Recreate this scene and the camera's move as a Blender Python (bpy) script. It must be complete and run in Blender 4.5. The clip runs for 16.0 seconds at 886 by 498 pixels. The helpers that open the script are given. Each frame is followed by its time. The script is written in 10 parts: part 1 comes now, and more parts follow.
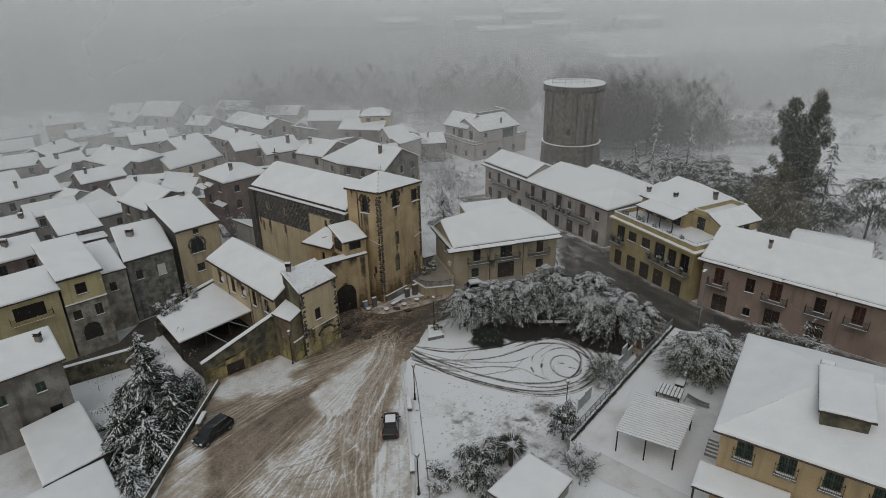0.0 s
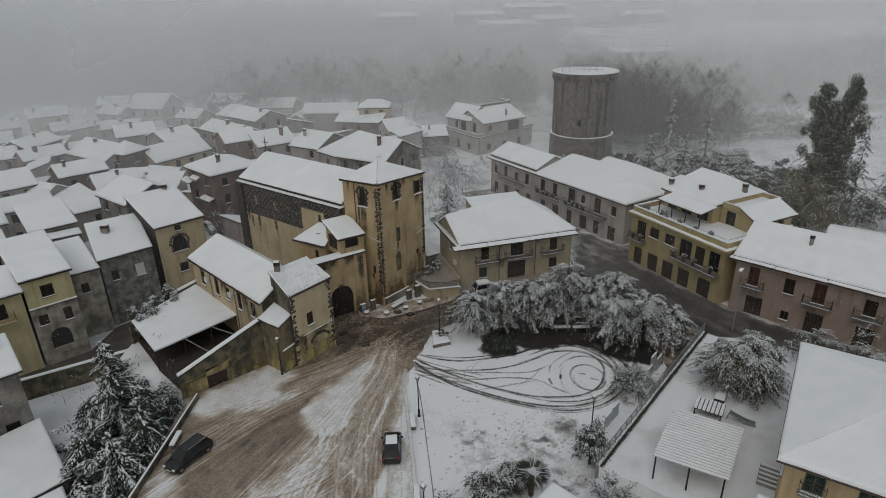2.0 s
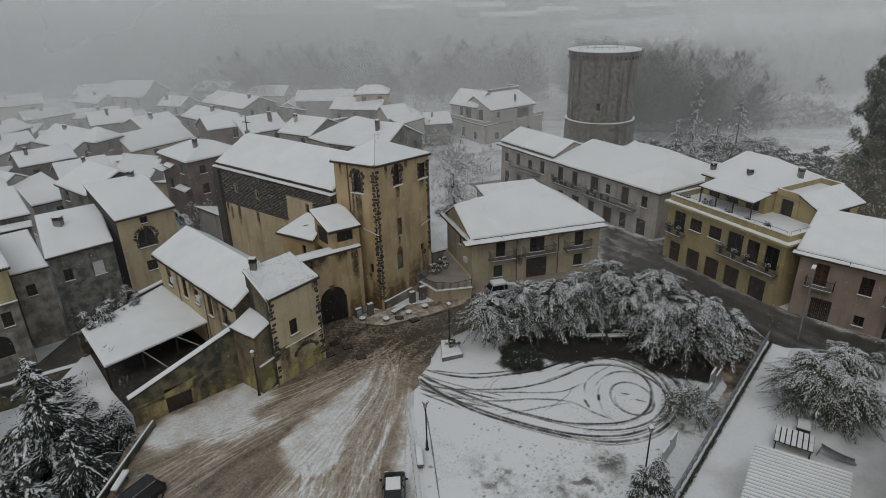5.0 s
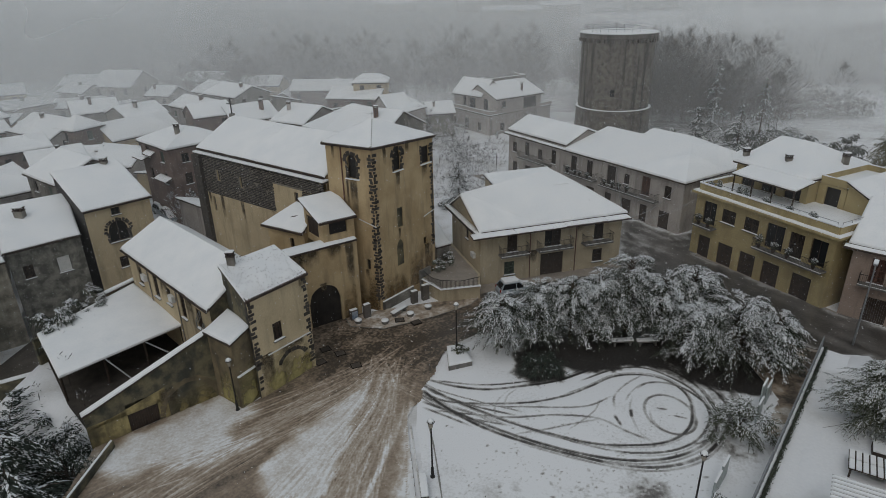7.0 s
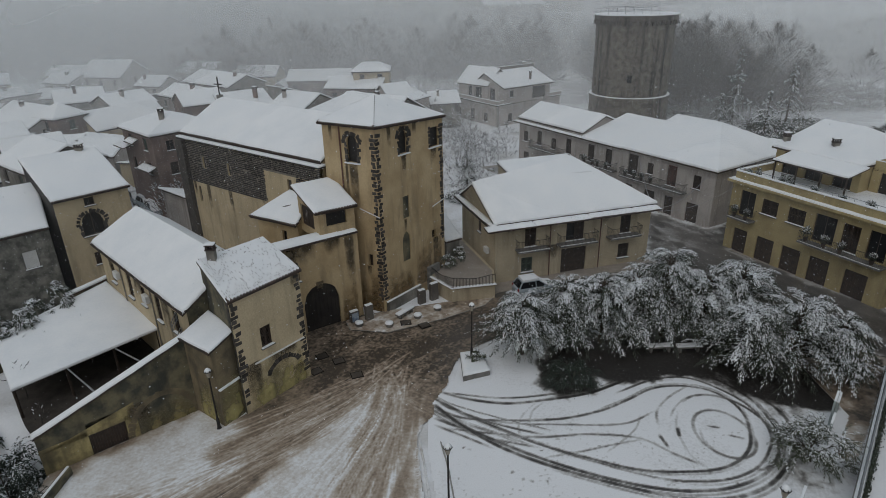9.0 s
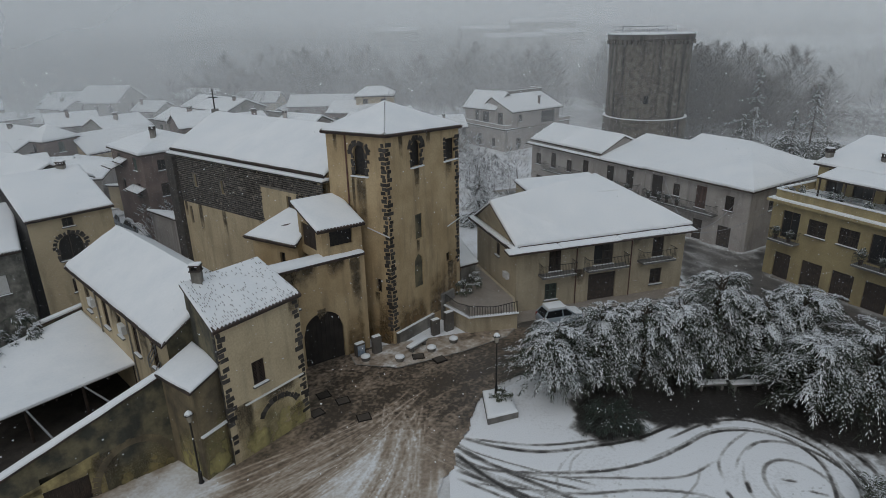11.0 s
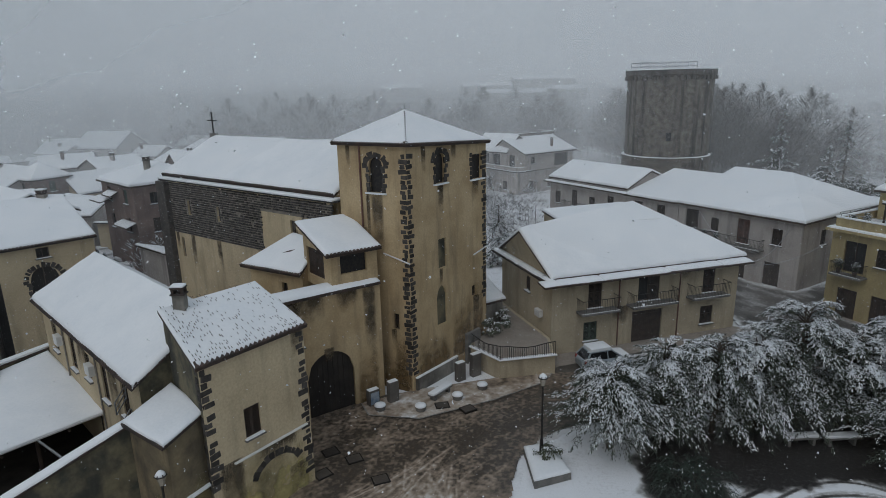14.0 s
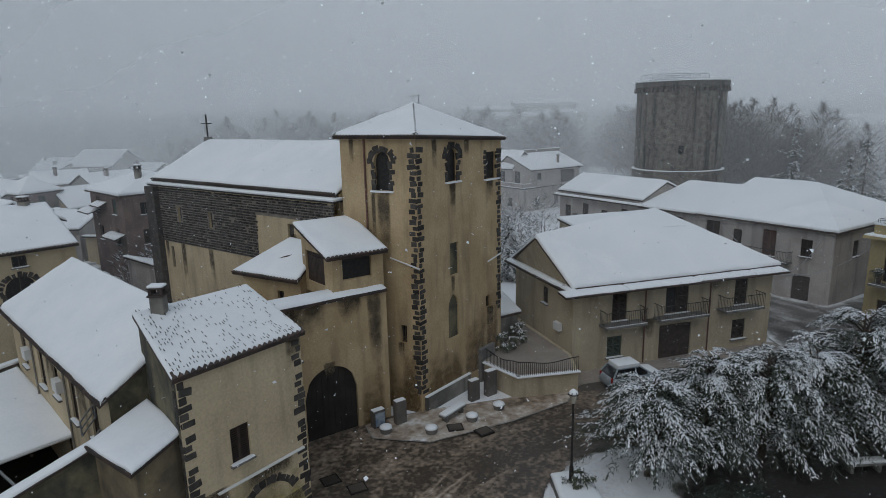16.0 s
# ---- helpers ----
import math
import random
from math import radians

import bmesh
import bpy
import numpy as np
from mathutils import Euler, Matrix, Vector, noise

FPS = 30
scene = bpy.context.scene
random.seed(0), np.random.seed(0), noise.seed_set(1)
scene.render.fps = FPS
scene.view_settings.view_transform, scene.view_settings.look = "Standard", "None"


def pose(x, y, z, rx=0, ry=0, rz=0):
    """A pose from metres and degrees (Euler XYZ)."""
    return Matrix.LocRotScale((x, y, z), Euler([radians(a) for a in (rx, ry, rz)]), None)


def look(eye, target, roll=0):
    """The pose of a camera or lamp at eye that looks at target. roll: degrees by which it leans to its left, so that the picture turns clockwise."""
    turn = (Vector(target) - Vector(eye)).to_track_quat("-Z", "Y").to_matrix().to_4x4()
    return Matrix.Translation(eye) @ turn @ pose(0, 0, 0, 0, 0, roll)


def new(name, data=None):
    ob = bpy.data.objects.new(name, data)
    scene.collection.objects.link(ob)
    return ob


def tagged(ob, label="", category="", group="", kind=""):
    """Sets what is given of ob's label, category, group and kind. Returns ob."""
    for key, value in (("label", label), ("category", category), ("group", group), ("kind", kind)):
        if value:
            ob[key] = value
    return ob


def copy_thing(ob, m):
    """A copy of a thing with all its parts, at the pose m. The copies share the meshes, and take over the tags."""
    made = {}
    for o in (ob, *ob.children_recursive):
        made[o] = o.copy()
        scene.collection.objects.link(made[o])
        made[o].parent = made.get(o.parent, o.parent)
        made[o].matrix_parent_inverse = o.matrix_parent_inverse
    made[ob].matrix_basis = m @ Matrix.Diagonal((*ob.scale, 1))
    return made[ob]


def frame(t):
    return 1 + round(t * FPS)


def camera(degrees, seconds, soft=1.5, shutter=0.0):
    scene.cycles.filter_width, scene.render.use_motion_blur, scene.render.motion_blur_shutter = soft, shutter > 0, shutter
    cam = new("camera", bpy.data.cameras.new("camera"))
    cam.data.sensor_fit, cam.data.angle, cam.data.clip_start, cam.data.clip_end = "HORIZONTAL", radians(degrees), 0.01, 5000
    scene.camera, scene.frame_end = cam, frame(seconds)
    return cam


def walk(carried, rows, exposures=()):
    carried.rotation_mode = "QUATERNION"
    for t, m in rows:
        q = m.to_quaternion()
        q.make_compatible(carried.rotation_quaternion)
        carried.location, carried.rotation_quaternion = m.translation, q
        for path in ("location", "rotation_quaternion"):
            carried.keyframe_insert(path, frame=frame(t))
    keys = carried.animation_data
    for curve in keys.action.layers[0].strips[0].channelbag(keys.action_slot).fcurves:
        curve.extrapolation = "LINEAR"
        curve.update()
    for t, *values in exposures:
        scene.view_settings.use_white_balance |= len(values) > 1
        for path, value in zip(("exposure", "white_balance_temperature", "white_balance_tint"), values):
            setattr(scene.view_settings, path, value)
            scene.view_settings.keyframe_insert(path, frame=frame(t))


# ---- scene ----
cam = camera(71.9, 16.0, soft=0.8)
METRES, EYE, TILT, LEAN, TURN = 50.0, 41.5, 0.0, 0.0, 0.0
ROWS = [
    (0.0, 0.0, 0.0, 0.0, -0.48, -23.54, 1.11),
    (0.5, -0.0043, 0.034, -0.0168, -0.51, -23.54, 1.12),
    (1.0, -0.0087, 0.0687, -0.0335, -0.55, -23.55, 1.12),
    (1.5, -0.0131, 0.1041, -0.0503, -0.58, -23.55, 1.12),
    (2.0, -0.0172, 0.1398, -0.0669, -0.6, -23.56, 1.11),
    (2.5, -0.0211, 0.1759, -0.084, -0.62, -23.55, 1.12),
    (3.0, -0.0256, 0.2114, -0.1011, -0.66, -23.55, 1.1),
    (3.5, -0.0293, 0.2466, -0.1181, -0.67, -23.54, 1.11),
    (4.0, -0.0336, 0.2804, -0.135, -0.71, -23.54, 1.12),
    (6.5, -0.0472, 0.4451, -0.2234, -0.74, -23.51, 1.18),
    (7.0, -0.0506, 0.4763, -0.2397, -0.75, -23.53, 1.16),
    (7.5, -0.0546, 0.5063, -0.2556, -0.77, -23.54, 1.17),
    (8.0, -0.0599, 0.5359, -0.2711, -0.79, -23.57, 1.17),
    (8.5, -0.0651, 0.565, -0.2865, -0.79, -23.6, 1.18),
    (9.0, -0.0709, 0.592, -0.3011, -0.81, -23.54, 1.16),
    (11.5, -0.1048, 0.71, -0.3723, -0.91, -19.36, 1.17),
    (12.0, -0.1112, 0.7284, -0.3854, -0.91, -18.43, 1.18),
    (12.5, -0.1175, 0.7453, -0.3981, -0.9, -17.5, 1.18),
    (13.0, -0.1232, 0.7621, -0.4109, -0.88, -16.6, 1.19),
    (13.5, -0.1288, 0.7788, -0.4234, -0.89, -15.78, 1.2),
    (14.0, -0.1338, 0.7956, -0.4362, -0.9, -14.98, 1.2),
    (14.5, -0.1383, 0.8126, -0.4485, -0.91, -14.29, 1.2),
    (15.0, -0.1421, 0.8287, -0.4603, -0.92, -13.63, 1.21),
    (15.5, -0.1457, 0.8443, -0.4716, -0.93, -13.01, 1.19),
    (16.0, -0.1491, 0.8598, -0.4791, -0.96, -12.55, 1.21),
]
walk(cam, [(t, pose(0, 0, EYE, TILT, LEAN, TURN) @ pose(METRES * x, METRES * y, METRES * z, 90 + pitch, roll, yaw)) for t, x, y, z, yaw, pitch, roll in ROWS],
     [(0.0, 0.03, 6500, 10), (4.0, 0.03, 6450, 10), (7.0, 0.0, 6330, 10), (9.0, 0.0, 6180, 10), (12.5, 0.0, 5950, 9), (16.0, -0.02, 5800, 9)])

# ---------------------------------------------------------------- world and light
world = bpy.data.worlds.new("overcast_sky")
world.use_nodes = True
scene.world = world
scene.cycles.transparent_max_bounces = 48
wn, wl = world.node_tree.nodes, world.node_tree.links
sky = wn.new("ShaderNodeTexSky")
sky.sky_type = "NISHITA"
sky.sun_disc = False
sky.sun_elevation, sky.sun_rotation = radians(38), radians(200)
sky.dust_density, sky.air_density = 6.0, 1.5
veil = wn.new("ShaderNodeMixRGB")
veil.inputs["Fac"].default_value = 0.86
veil.inputs["Color2"].default_value = (4.35, 4.72, 4.9, 1)
wl.new(sky.outputs["Color"], veil.inputs["Color1"])
wl.new(veil.outputs["Color"], wn["Background"].inputs["Color"])
wn["Background"].inputs["Strength"].default_value = 0.075
sun = new("sun", bpy.data.lights.new("sun", "SUN"))
sun.data.energy, sun.data.angle, sun.data.color = 0.5, radians(40), (1, 0.97, 0.93)
sun.matrix_basis = look((0, 0, 100), (20, 55, 0))

# ---------------------------------------------------------------- materials


def mat(name, c1, c2, rough=0.8, scale=1.5, fine=14.0, bump=0.25, streak=None, streak_amt=0.0, metal=0.0, rand=0.0, sharp=(0.35, 0.65), dist=0.03, run=(1.3, 1.3, 0.16)):
    """Two colours mixed by a coarse and a fine noise, streaks that run down the wall, and fine relief."""
    m = bpy.data.materials.new(name)
    m.use_nodes = True
    n, l = m.node_tree.nodes, m.node_tree.links
    b = n["Principled BSDF"]
    b.inputs["Roughness"].default_value, b.inputs["Metallic"].default_value = rough, metal
    geo = n.new("ShaderNodeNewGeometry")
    pos = geo.outputs["Position"]
    if rand:
        info = n.new("ShaderNodeObjectInfo")
        off = n.new("ShaderNodeVectorMath")
        off.operation = "ADD"
        sc = n.new("ShaderNodeMath")
        sc.operation = "MULTIPLY"
        sc.inputs[1].default_value = 37.0
        l.new(info.outputs["Random"], sc.inputs[0])
        l.new(pos, off.inputs[0])
        l.new(sc.outputs[0], off.inputs[1])
        pos = off.outputs[0]
    coarse, small = n.new("ShaderNodeTexNoise"), n.new("ShaderNodeTexNoise")
    for t, s, d in ((coarse, scale, 5), (small, fine, 4)):
        t.inputs["Scale"].default_value, t.inputs["Detail"].default_value = s, d
        l.new(pos, t.inputs["Vector"])
    ramp = n.new("ShaderNodeMapRange")
    ramp.inputs["From Min"].default_value, ramp.inputs["From Max"].default_value = sharp
    l.new(coarse.outputs["Fac"], ramp.inputs["Value"])
    mix = n.new("ShaderNodeMixRGB")
    mix.inputs["Color1"].default_value, mix.inputs["Color2"].default_value = (*c1, 1), (*c2, 1)
    l.new(ramp.outputs[0], mix.inputs["Fac"])
    out = mix.outputs[0]
    grain = n.new("ShaderNodeMixRGB")
    grain.blend_type = "OVERLAY"
    grain.inputs["Fac"].default_value = 0.35
    l.new(out, grain.inputs["Color1"])
    l.new(small.outputs["Color"], grain.inputs["Color2"])
    hsv = n.new("ShaderNodeHueSaturation")
    hsv.inputs["Saturation"].default_value = 1.0
    bw = n.new("ShaderNodeRGBToBW")
    l.new(small.outputs["Color"], bw.inputs[0])
    l.new(bw.outputs[0], grain.inputs["Color2"])
    out = grain.outputs[0]
    if streak:
        mp = n.new("ShaderNodeMapping")
        mp.inputs["Scale"].default_value = run
        l.new(pos, mp.inputs["Vector"])
        st = n.new("ShaderNodeTexNoise")
        st.inputs["Scale"].default_value, st.inputs["Detail"].default_value = 1.0, 6
        l.new(mp.outputs[0], st.inputs["Vector"])
        sr = n.new("ShaderNodeMapRange")
        sr.inputs["From Min"].default_value, sr.inputs["From Max"].default_value = 0.5, 0.72
        sr.inputs["To Max"].default_value = streak_amt
        l.new(st.outputs["Fac"], sr.inputs["Value"])
        sm = n.new("ShaderNodeMixRGB")
        sm.inputs["Color2"].default_value = (*streak, 1)
        l.new(sr.outputs[0], sm.inputs["Fac"])
        l.new(out, sm.inputs["Color1"])
        out = sm.outputs[0]
    if rand:
        rnd = n.new("ShaderNodeMapRange")
        rnd.inputs["To Min"].default_value, rnd.inputs["To Max"].default_value = 1 - rand, 1 + rand
        l.new(info.outputs["Random"], rnd.inputs["Value"])
        l.new(rnd.outputs[0], hsv.inputs["Value"])
        l.new(out, hsv.inputs["Color"])
        out = hsv.outputs[0]
    l.new(out, b.inputs["Base Color"])
    bp = n.new("ShaderNodeBump")
    bp.inputs["Strength"].default_value, bp.inputs["Distance"].default_value = bump, dist
    l.new(small.outputs["Fac"], bp.inputs["Height"])
    l.new(bp.outputs[0], b.inputs["Normal"])
    return m


SNOW = mat("snow", (0.80, 0.82, 0.84), (0.86, 0.87, 0.88), 0.55, 0.5, 6, 0.25, dist=0.05)
SNOW_THIN = mat("thin_snow", (0.80, 0.81, 0.83), (0.50, 0.485, 0.46), 0.6, 0.22, 5, 0.5, sharp=(0.50, 0.78), dist=0.08)
SNOW_TREE = mat("snow_on_leaves", (0.78, 0.80, 0.83), (0.84, 0.86, 0.88), 0.6, 2, 9, 0.3)
OCHRE = mat("ochre_plaster", (0.50, 0.385, 0.228), (0.395, 0.292, 0.162), 0.85, 0.5, 9, 0.25, (0.15, 0.118, 0.078), 0.45, run=(1.9, 1.9, 0.3))
CREAM = mat("cream_plaster", (0.55, 0.455, 0.30), (0.455, 0.37, 0.24), 0.85, 0.4, 9, 0.2, (0.16, 0.135, 0.095), 0.4)
HOUSECREAM = mat("grey_cream_plaster", (0.49, 0.42, 0.30), (0.40, 0.34, 0.24), 0.85, 0.4, 9, 0.2, (0.16, 0.135, 0.1), 0.45)
YELLOW = mat("yellow_plaster", (0.43, 0.35, 0.18), (0.345, 0.275, 0.14), 0.8, 0.5, 9, 0.2, (0.17, 0.14, 0.085), 0.45)
PALE = mat("pale_plaster", (0.46, 0.425, 0.395), (0.365, 0.33, 0.305), 0.85, 0.5, 9, 0.2, (0.13, 0.12, 0.115), 0.5)
PALEYELLOW = mat("pale_yellow_render", (0.56, 0.49, 0.28), (0.46, 0.395, 0.22), 0.85, 0.5, 9, 0.2, (0.2, 0.17, 0.1), 0.4)
DULLGREY = mat("dull_grey_render", (0.36, 0.345, 0.32), (0.25, 0.238, 0.22), 0.9, 0.6, 6, 0.4, (0.11, 0.105, 0.095), 0.5)
PINK = mat("pink_plaster", (0.34, 0.262, 0.218), (0.275, 0.21, 0.172), 0.85, 0.4, 9, 0.2, (0.12, 0.10, 0.085), 0.5)
GREY = mat("grey_render", (0.285, 0.268, 0.235), (0.13, 0.12, 0.105), 0.9, 0.6, 6, 0.5, (0.05, 0.047, 0.042), 0.7)
BRICKY = mat("red_brown_render", (0.215, 0.155, 0.135), (0.15, 0.11, 0.095), 0.9, 0.6, 7, 0.3, (0.07, 0.056, 0.05), 0.5)
DARKOLIVE = mat("dark_olive_wall", (0.17, 0.148, 0.092), (0.06, 0.06, 0.048), 0.95, 1.1, 6, 0.7, (0.03, 0.03, 0.026), 0.7, sharp=(0.4, 0.62))
LAVA = mat("dark_lava_stone", (0.065, 0.058, 0.052), (0.035, 0.032, 0.03), 0.9, 3, 22, 0.5, rand=0.45)
TUFF = mat("tuff_masonry", (0.16, 0.145, 0.13), (0.10, 0.09, 0.08), 0.95, 0.5, 4, 0.6, (0.035, 0.033, 0.031), 0.85)
TILE = mat("roof_tile", (0.075, 0.052, 0.042), (0.04, 0.033, 0.03), 0.85, 2, 16, 0.4, rand=0.25)
WOOD = mat("dark_wood", (0.056, 0.038, 0.028), (0.032, 0.023, 0.018), 0.7, 3, 30, 0.3)
GREENWOOD = mat("green_shutter_paint", (0.07, 0.10, 0.075), (0.05, 0.07, 0.055), 0.6, 3, 30, 0.25)
REDWOOD = mat("red_brown_shutter", (0.15, 0.075, 0.055), (0.09, 0.05, 0.04), 0.65, 3, 30, 0.25)
IRON = mat("wrought_iron", (0.03, 0.03, 0.032), (0.05, 0.045, 0.04), 0.55, 6, 40, 0.2, metal=0.6)
GALV = mat("galvanised_steel", (0.35, 0.36, 0.37), (0.28, 0.29, 0.30), 0.45, 6, 40, 0.1, metal=0.7)
DARKSLUSH = mat("dark_wet_slush", (0.055, 0.048, 0.042), (0.105, 0.092, 0.08), 0.35, 0.6, 7, 0.5, sharp=(0.35, 0.7))
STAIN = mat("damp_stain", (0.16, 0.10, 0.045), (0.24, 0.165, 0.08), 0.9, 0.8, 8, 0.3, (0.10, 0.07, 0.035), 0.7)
RUNOFF = mat("dark_runoff", (0.085, 0.07, 0.05), (0.16, 0.125, 0.08), 0.9, 1.5, 9, 0.3, (0.05, 0.042, 0.03), 0.8)
STONE = mat("grey_stone", (0.20, 0.19, 0.175), (0.12, 0.116, 0.108), 0.9, 1.5, 18, 0.35)
CONCRETE = mat("concrete", (0.32, 0.31, 0.29), (0.24, 0.235, 0.22), 0.9, 1.0, 14, 0.3, (0.12, 0.115, 0.11), 0.4)
WHITEPAINT = mat("white_paint", (0.70, 0.70, 0.69), (0.62, 0.62, 0.60), 0.6, 2, 20, 0.1)
BARK = mat("bark", (0.09, 0.075, 0.06), (0.055, 0.045, 0.038), 0.95, 4, 25, 0.6)
TWIG = mat("bare_twig", (0.105, 0.095, 0.085), (0.075, 0.068, 0.062), 0.95, 1, 20, 0.2)
LEAF = mat("evergreen_leaf", (0.06, 0.073, 0.05), (0.04, 0.05, 0.035), 0.6, 2, 12, 0.3)
LEAF2 = mat("olive_leaf", (0.09, 0.10, 0.06), (0.06, 0.07, 0.045), 0.6, 2, 12, 0.3)
CONIFER = mat("conifer_needle", (0.045, 0.06, 0.045), (0.03, 0.042, 0.032), 0.7, 2, 12, 0.3)
SLUSH = mat("brown_slush", (0.235, 0.20, 0.165), (0.32, 0.285, 0.25), 0.45, 0.5, 5, 0.6, sharp=(0.3, 0.7), dist=0.05)
PATCH = mat("driven_snow", (0.70, 0.70, 0.70), (0.44, 0.41, 0.375), 0.55, 0.45, 6, 0.6, sharp=(0.48, 0.8), dist=0.05)
ASPHALT = mat("wet_asphalt", (0.05, 0.043, 0.037), (0.085, 0.074, 0.064), 0.32, 0.5, 8, 0.35)
RUBBER = mat("rubber", (0.02, 0.02, 0.02), (0.03, 0.03, 0.03), 0.8, 6, 30, 0.2)
CARBLACK = mat("black_car_paint", (0.012, 0.013, 0.014), (0.02, 0.02, 0.02), 0.25, 2, 30, 0.02)
LAMPGLASS = mat("opal_lamp_glass", (0.36, 0.33, 0.27), (0.30, 0.27, 0.22), 0.2, 3, 20, 0.02)
REDLIGHT = mat("red_tail_light", (0.3, 0.02, 0.015), (0.25, 0.02, 0.015), 0.2, 3, 20, 0.02)
SIGNBLUE = mat("faded_blue_board", (0.16, 0.22, 0.30), (0.35, 0.38, 0.42), 0.5, 3, 20, 0.05)
CORRUGATED = mat("corrugated_sheet", (0.5, 0.5, 0.5), (0.42, 0.42, 0.42), 0.5, 2, 20, 0.1)

GLASS = bpy.data.materials.new("dark_window_glass")
GLASS.use_nodes = True
gb = GLASS.node_tree.nodes["Principled BSDF"]
gb.inputs["Base Color"].default_value, gb.inputs["Roughness"].default_value = (0.018, 0.019, 0.021, 1), 0.08


def fog_material(name, alpha, low, side=False, tint=(0.95, 0.96, 0.97)):
    """Drifting mist: mostly see-through, the rest scatters daylight both ways; it thins out in patches."""
    m = bpy.data.materials.new(name)
    m.use_nodes = True
    n, l = m.node_tree.nodes, m.node_tree.links
    n.remove(n["Principled BSDF"])
    geo = n.new("ShaderNodeNewGeometry")
    noi = n.new("ShaderNodeTexNoise")
    noi.inputs["Scale"].default_value, noi.inputs["Detail"].default_value = 0.012, 3
    l.new(geo.outputs["Position"], noi.inputs["Vector"])
    mr = n.new("ShaderNodeMapRange")
    mr.inputs["From Min"].default_value, mr.inputs["From Max"].default_value = 0.3, 0.7
    mr.inputs["To Min"].default_value, mr.inputs["To Max"].default_value = alpha * low, alpha
    l.new(noi.outputs["Fac"], mr.inputs["Value"])
    dif, cle, mix = (n.new("ShaderNode" + k) for k in ("BsdfDiffuse", "BsdfTransparent", "MixShader"))
    dif.inputs["Color"].default_value = (*tint, 1)
    amount = mr.outputs[0]
    if side:
        xyz, slope, mul = n.new("ShaderNodeSeparateXYZ"), n.new("ShaderNodeMapRange"), n.new("ShaderNodeMath")
        l.new(geo.outputs["Position"], xyz.inputs[0])
        slope.interpolation_type = "SMOOTHSTEP"
        for k, v in (("From Min", -30.0), ("From Max", -130.0), ("To Min", 0.0), ("To Max", 1.0)):
            slope.inputs[k].default_value = v
        l.new(xyz.outputs["X"], slope.inputs["Value"])
        mul.operation = "MULTIPLY"
        l.new(amount, mul.inputs[0])
        l.new(slope.outputs[0], mul.inputs[1])
        amount = mul.outputs[0]
    l.new(amount, mix.inputs["Fac"])
    l.new(cle.outputs[0], mix.inputs[1])
    l.new(dif.outputs[0], mix.inputs[2])
    l.new(mix.outputs[0], n["Material Output"].inputs["Surface"])
    return m


# ---------------------------------------------------------------- mesh helpers


def thing(name, at, label, category, group="", kind=""):
    e = new(name)
    e.location = at
    return tagged(e, label, category, group, kind)


def under(ob, parent):
    ob.parent = parent
    if parent is not None and parent.type == "EMPTY":
        ob.matrix_parent_inverse = parent.matrix_basis.inverted()
    return ob


def part(name, bm, material, parent, label="", smooth=False):
    """Links a bmesh, built in world coordinates, as one mesh object under a thing or a part."""
    me = bpy.data.meshes.new(name)
    bm.to_mesh(me)
    bm.free()
    me.materials.append(material)
    if smooth:
        for p in me.polygons:
            p.use_smooth = True
    ob = under(new(name, me), parent)
    return tagged(ob, label)


def raw(name, verts, faces, material, parent=None, smooth=False):
    me = bpy.data.meshes.new(name)
    me.from_pydata([tuple(v) for v in verts], [], [tuple(f) for f in faces])
    me.materials.append(material)
    if smooth:
        me.polygons.foreach_set("use_smooth", [True] * len(me.polygons))
    return under(new(name, me), parent) if parent is not None else new(name, me)


def box(bm, m, sx, sy, sz, bevel=0.0):
    """A box of that size, its base centre at the origin of m."""
    r = bmesh.ops.create_cube(bm, size=1, matrix=m @ Matrix.Translation((0, 0, sz / 2)) @ Matrix.Diagonal((sx, sy, sz, 1)))
    if bevel:
        es = list({e for v in r["verts"] for e in v.link_edges})
        bmesh.ops.bevel(bm, geom=es, offset=bevel, segments=2, affect="EDGES", profile=0.6)
    return bm


def tube(bm, a, b, r0, r1=None, seg=8):
    a, b = Vector(a), Vector(b)
    d = b - a
    m = Matrix.Translation((a + b) / 2) @ d.to_track_quat("Z", "Y").to_matrix().to_4x4()
    bmesh.ops.create_cone(bm, cap_ends=True, segments=seg, radius1=r0, radius2=r0 if r1 is None else r1, depth=d.length, matrix=m)
    return bm


def lathe(bm, at, profile, seg=16):
    rings = [[bm.verts.new((at[0] + r * math.cos(2 * math.pi * k / seg), at[1] + r * math.sin(2 * math.pi * k / seg), at[2] + z)) for k in range(seg)] for r, z in profile]
    for a, b in zip(rings, rings[1:]):
        for k in range(seg):
            bm.faces.new((a[k], a[(k + 1) % seg], b[(k + 1) % seg], b[k]))
    bm.faces.new(rings[-1])
    bm.faces.new(rings[0][::-1])
    return bm


def hump(x, y, s):
    return noise.noise((x * s, y * s, 3.7))


